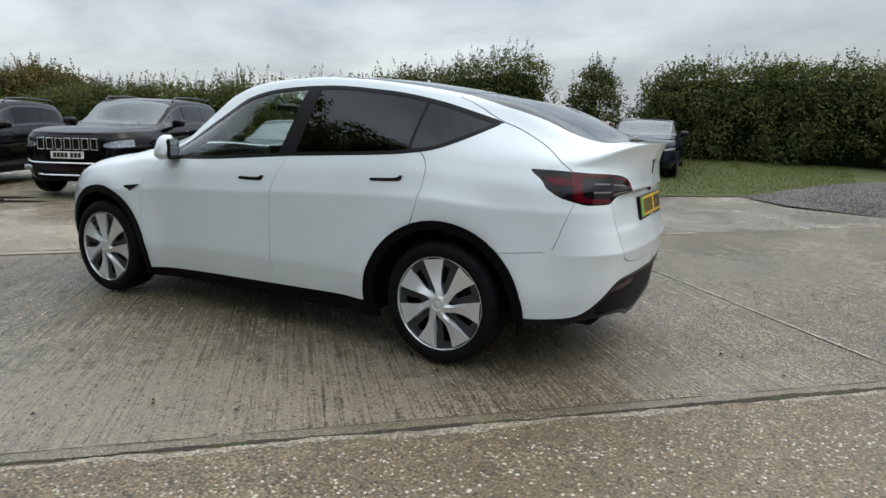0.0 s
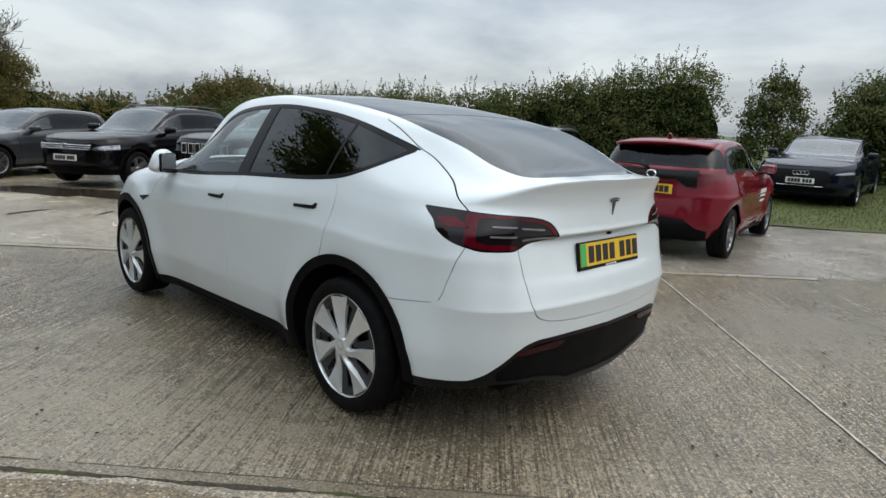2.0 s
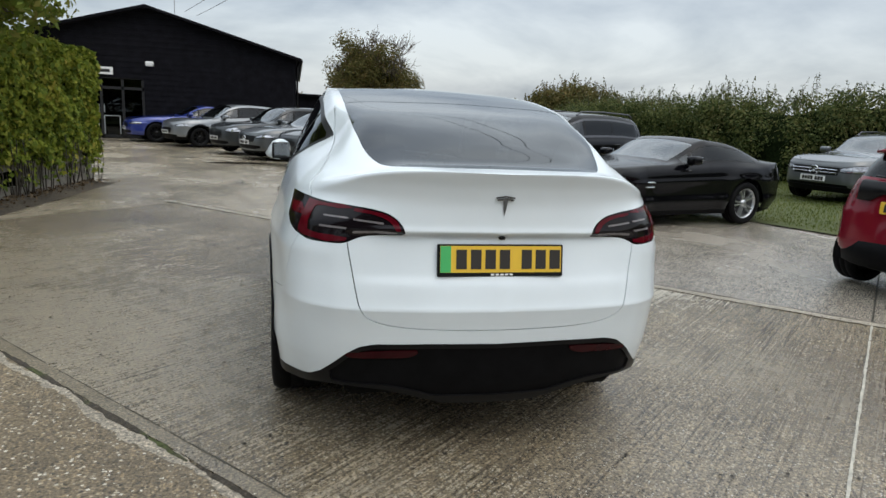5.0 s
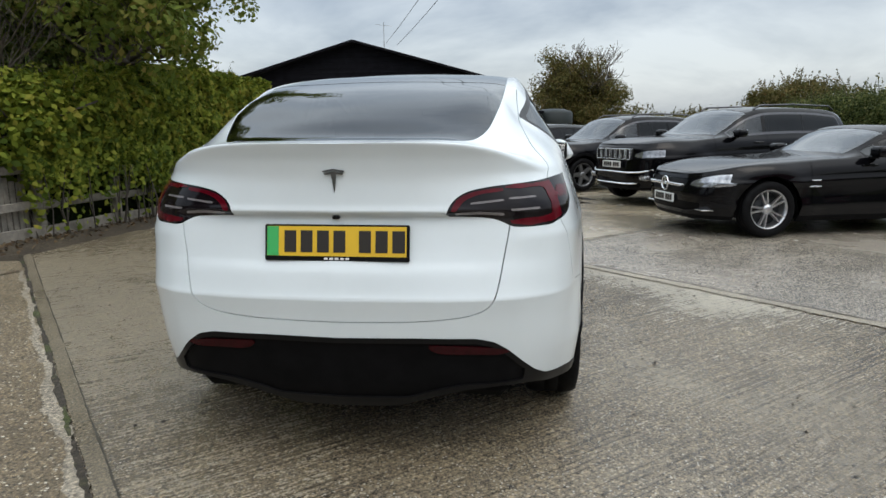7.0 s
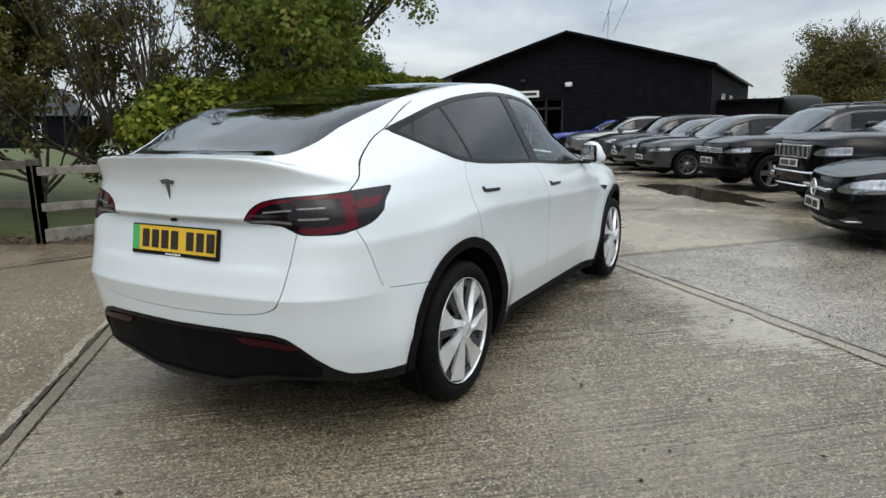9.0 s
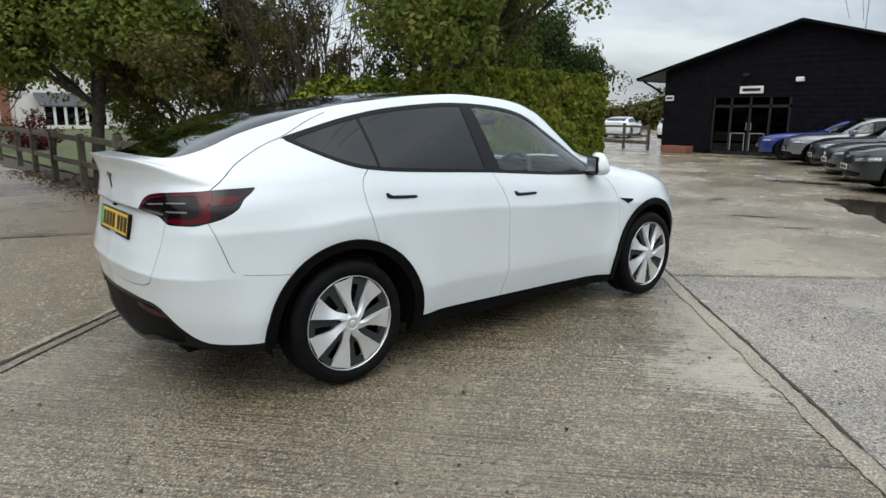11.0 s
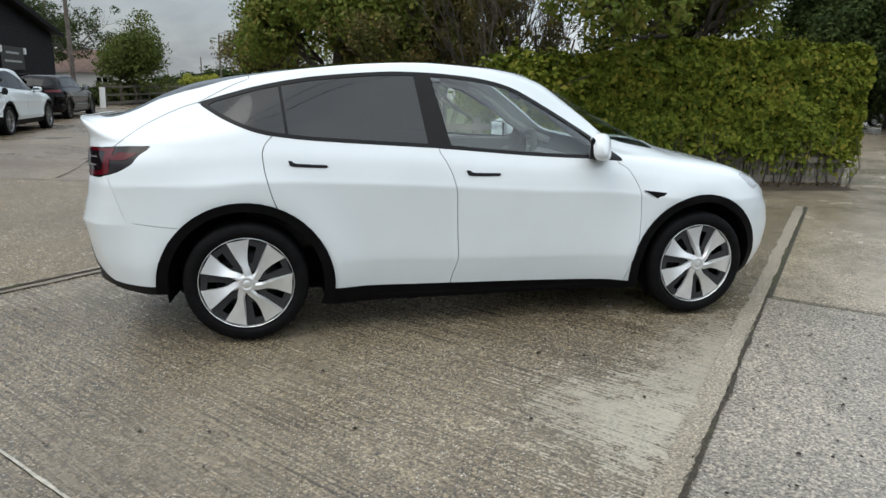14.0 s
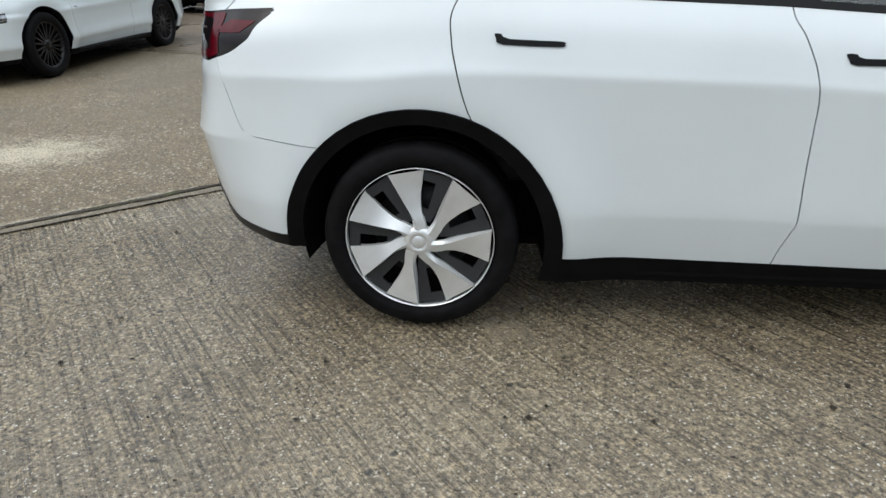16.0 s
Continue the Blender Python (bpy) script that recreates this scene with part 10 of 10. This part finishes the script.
def rail_fence(label, pts, base, h=1.1, rails=(0.95, 0.55, 0.12), pickets=(), gap=1.8, wood=None):
    f = empty("wooden_fence")
    tagged(f, label, "fence")
    rng = np.random.RandomState(int(abs(pts[0][0]) * 10) + 3)
    P = []
    for (a, b) in zip(pts, pts[1:]):
        L = math.dist(a, b)
        n = max(1, round(L / gap))
        for i in range(n):
            P.append((a[0] + (b[0] - a[0]) * i / n, a[1] + (b[1] - a[1]) * i / n))
    P.append(pts[-1])
    for x, y in P:
        bm = bmesh.new()
        post(bm, x, y, h + rng.uniform(-0.03, 0.05), 0.115, base(x, y))
        part("post", bm, wood or M_WOOD, f)
    for a, b in zip(P, P[1:]):
        for z in rails:
            bm = bmesh.new()
            j = rng.uniform(-0.02, 0.02)
            bar_between(bm, (a[0], a[1] - 0.05, base(*a) + z + j), (b[0], b[1] - 0.05, base(*b) + z - j), 0.10 if z > 0.3 else 0.16, 0.04)
            part("rail", bm, wood or M_WOOD, f)
    for (a, b) in pickets:
        L = math.dist(a, b)
        n = int(L / 0.082)
        for i in range(n):
            x, y = a[0] + (b[0] - a[0]) * i / n, a[1] + (b[1] - a[1]) * i / n
            bm = bmesh.new()
            hh = rng.uniform(0.72, 0.84)
            box(bm, x - 0.038, x + 0.038, y - 0.012, y + 0.012, base(x, y) + 0.12, base(x, y) + hh, 0.004, Matrix.Translation((x, y, 0)) @ Matrix.Rotation(rng.uniform(-0.04, 0.04), 4, "Y") @ Matrix.Translation((-x, -y, 0)))
            part("picket", bm, wood or M_WOOD, f)
    return f


rail_fence("weathered wooden post and rail fence with pickets under the hedge", [(1.6, 5.50), (3.12, 5.30), (4.05, 5.20), (5.3, 5.02), (7.2, 4.75), (9.2, 4.42)], rise, 0.98, (0.87, 0.44, 0.10), [((3.2, 5.36), (4.02, 5.27)), ((7.2, 4.74), (9.15, 4.42))], 1.6, M_WOODPALE)
rail_fence("weathered wooden post and rail fence along the lane", [(1.6, 5.50), (0.95, 7.3), (0.75, 11.4), (0.7, 15.5), (0.5, 21), (-1.5, 32.3)], rise, 1.05, (0.95, 0.50), (), 2.6)
rail_fence("wooden rail fence across the far lane", [(-1.5, 32.5), (1.0, 33.3)], rise, 1.1, (0.95, 0.74, 0.53, 0.32))
rail_fence("wooden roadside rail fence before a hedge", [(-8.9, 32.8), (-7.0, 52)], rise, 1.15, (1.05, 0.62, 0.2), (), 2.4)
rail_fence("short wooden fence beside the barn", [(24.3, 12.6), (24.8, 15.5)], flat0, 1.1, (1.0, 0.6, 0.3))


def house(label, x0, x1, y, depth, h, wall, roof, wins, base=0.4, chimney=None, roof_h=2.2, door=None):
    t = empty("house")
    tagged(t, label, "house")
    bm = bmesh.new()
    box(bm, x0, x1, y, y + depth, base - 0.3, base + h)
    part("wall", bm, wall, t)
    bm = bmesh.new()
    v = [bm.verts.new(p) for p in ((x0 - 0.3, y - 0.35, base + h - 0.05), (x1 + 0.3, y - 0.35, base + h - 0.05), (x1 + 0.3, y + depth + 0.35, base + h - 0.05), (x0 - 0.3, y + depth + 0.35, base + h - 0.05), (x0 - 0.3, y + depth / 2, base + h + roof_h), (x1 + 0.3, y + depth / 2, base + h + roof_h))]
    for q in ((0, 1, 5, 4), (2, 3, 4, 5), (0, 4, 3), (1, 2, 5), (0, 3, 2, 1)):
        bm.faces.new([v[i] for i in q])
    part("roof", bm, roof, t)
    if chimney:
        bm = bmesh.new()
        box(bm, chimney - 0.35, chimney + 0.35, y - 0.25, y + 0.4, base - 0.2, base + h + roof_h + 0.7)
        part("chimney", bm, M_BRICK, t)
    for (wx, wz, ww, wh) in wins:
        w = empty("window")
        w.parent = t
        bm = bmesh.new()
        box(bm, wx - ww / 2, wx + ww / 2, y - 0.012, y - 0.004, base + wz, base + wz + wh)
        part("pane", bm, M_DARKPANE, w)
        bm = bmesh.new()
        for i in range(4):
            xx = wx - ww / 2 + ww * i / 3
            box(bm, xx - 0.03, xx + 0.03, y - 0.05, y - 0.014, base + wz, base + wz + wh)
        for i in range(3):
            zz = base + wz + wh * i / 2
            box(bm, wx - ww / 2, wx + ww / 2, y - 0.048, y - 0.0145, zz - 0.03, zz + 0.03)
        part("window_frame", bm, M_WFRAME, w)
        bm = bmesh.new()
        box(bm, wx - ww / 2 - 0.08, wx + ww / 2 + 0.08, y - 0.10, y - 0.002, base + wz - 0.09, base + wz - 0.035)
        part("sill", bm, M_WFRAME, w)


house("white rendered cottage with white windows behind the garden", 4.8, 20.5, 60.0, 8, 5.2, M_RENDER, M_TILE, [(7.0, 3.1, 1.1, 1.2), (11.0, 3.1, 1.1, 1.2), (14.6, 0.9, 1.5, 1.3), (17.2, 0.9, 1.1, 1.2), (14.6, 3.1, 1.1, 1.2), (17.6, 3.1, 1.1, 1.2)], 0.0, 5.9)


def garden_room():
    """White glazed lean-to on the cottage, with a slate roof."""
    t = empty("garden_room")
    tagged(t, "white glazed garden room with grey slate roof", "conservatory")
    x0, x1, y0, y1 = 8.2, 12.9, 57.6, 59.98
    bm = bmesh.new()
    box(bm, x0, x1, y0, y1, -0.2, 0.42)
    part("plinth", bm, M_RENDER, t)
    bm = bmesh.new()
    v = [bm.verts.new(q) for q in ((x0 - 0.2, y0 - 0.2, 2.0), (x1 + 0.2, y0 - 0.2, 2.0), (x1 + 0.2, y1, 3.05), (x0 - 0.2, y1, 3.05), (x0 - 0.2, y0 - 0.2, 1.9), (x1 + 0.2, y0 - 0.2, 1.9), (x1 + 0.2, y1, 2.95), (x0 - 0.2, y1, 2.95))]
    for q in ((0, 1, 2, 3), (7, 6, 5, 4), (0, 4, 5, 1), (1, 5, 6, 2), (2, 6, 7, 3), (3, 7, 4, 0)):
        bm.faces.new([v[i] for i in q])
    part("roof", bm, M_SLATE, t)
    n = 6
    for i in range(n + 1):
        x = x0 + (x1 - x0) * i / n
        bm = bmesh.new()
        box(bm, x - 0.10, x + 0.10, y0 - 0.03, y0 + 0.12, 0.42, 1.92)
        part("mullion", bm, M_WFRAME, t)
    for i in range(n):
        a, b = x0 + (x1 - x0) * i / n + 0.1, x0 + (x1 - x0) * (i + 1) / n - 0.1
        bm = bmesh.new()
        box(bm, a, b, y0 + 0.03, y0 + 0.045, 0.42, 1.9)
        part("pane", bm, M_DARKPANE, t)


garden_room()
house("white-walled bungalow with brown tiled roof behind the workshop", -22, -11.2, 50, 8, 1.95, M_RENDER, M_TILE, [(-13, 0.7, 1.2, 0.9)], 0.1, None, 1.75)
house("dark roofed shed beyond the garden trees", 24, 33, 52, 8, 2.6, M_BOARD, M_ROOFB, [(28, 0.9, 1.0, 1.0)], 0.0, None, 2.4)


bm = bmesh.new()
box(bm, -0.13, 0.13, -0.03, 0.03, 0.0, 1.05, 0.01, Matrix.Rotation(radians(-8), 4, "X"))
board = tagged(part("notice_board", bm, M_WFRAME), "plain white board leaning at the end of the roadside fence", "board")
board.matrix_basis = pose(-8.75, 31.6, 0.09)


def utility_pole(x, y, h, arms=(), r=0.11, label="tall wooden utility pole beside the lane"):
    t = empty("utility_pole")
    tagged(t, label, "pole")
    bm = bmesh.new()
    tube(bm, [(x, y, 0), (x, y, h * 0.5), (x, y, h)], r, r * 0.65, 9)
    part("pole", bm, M_POLE, t)
    for (dx_, dy_, z, rad) in arms:
        bm = bmesh.new()
        tube(bm, [(x, y, z - 0.3), (x + dx_, y + dy_, z)], rad, sides=6)
        part("arm", bm, M_GALV, t)
        bm = bmesh.new()
        box(bm, x + dx_ - 0.15, x + dx_ + 0.15, y + dy_ - 0.08, y + dy_ + 0.08, z - 0.02, z + 0.08, 0.02)
        part("lamp_head", bm, M_GALV, t)
    return t


utility_pole(-5.05, 54, 5.35, [(1.7, 0.2, 5.75, 0.05)], 0.10, "wooden street lamp pole beside the lane")
utility_pole(-9.6, 80, 4.4, (), 0.10)
utility_pole(-10.35, 33.0, 8.0, (), 0.13, "wooden utility pole behind the workshop")
# overhead wires to the barn
for k in range(2):
    bm = bmesh.new()
    pts = [(24.2 - 44.2 * u, 4.55 - 13.5 * u + 0.45 * k, 4.75 + 1.75 * u - 2.9 * u * (1 - u) + 0.1 * k) for u in np.linspace(0, 1, 40)]
    tube(bm, pts, 0.008, sides=4)
    tagged(part("overhead_wire", bm, M_SIGN), "thin overhead wire running to the barn", "wire", "overhead wires")
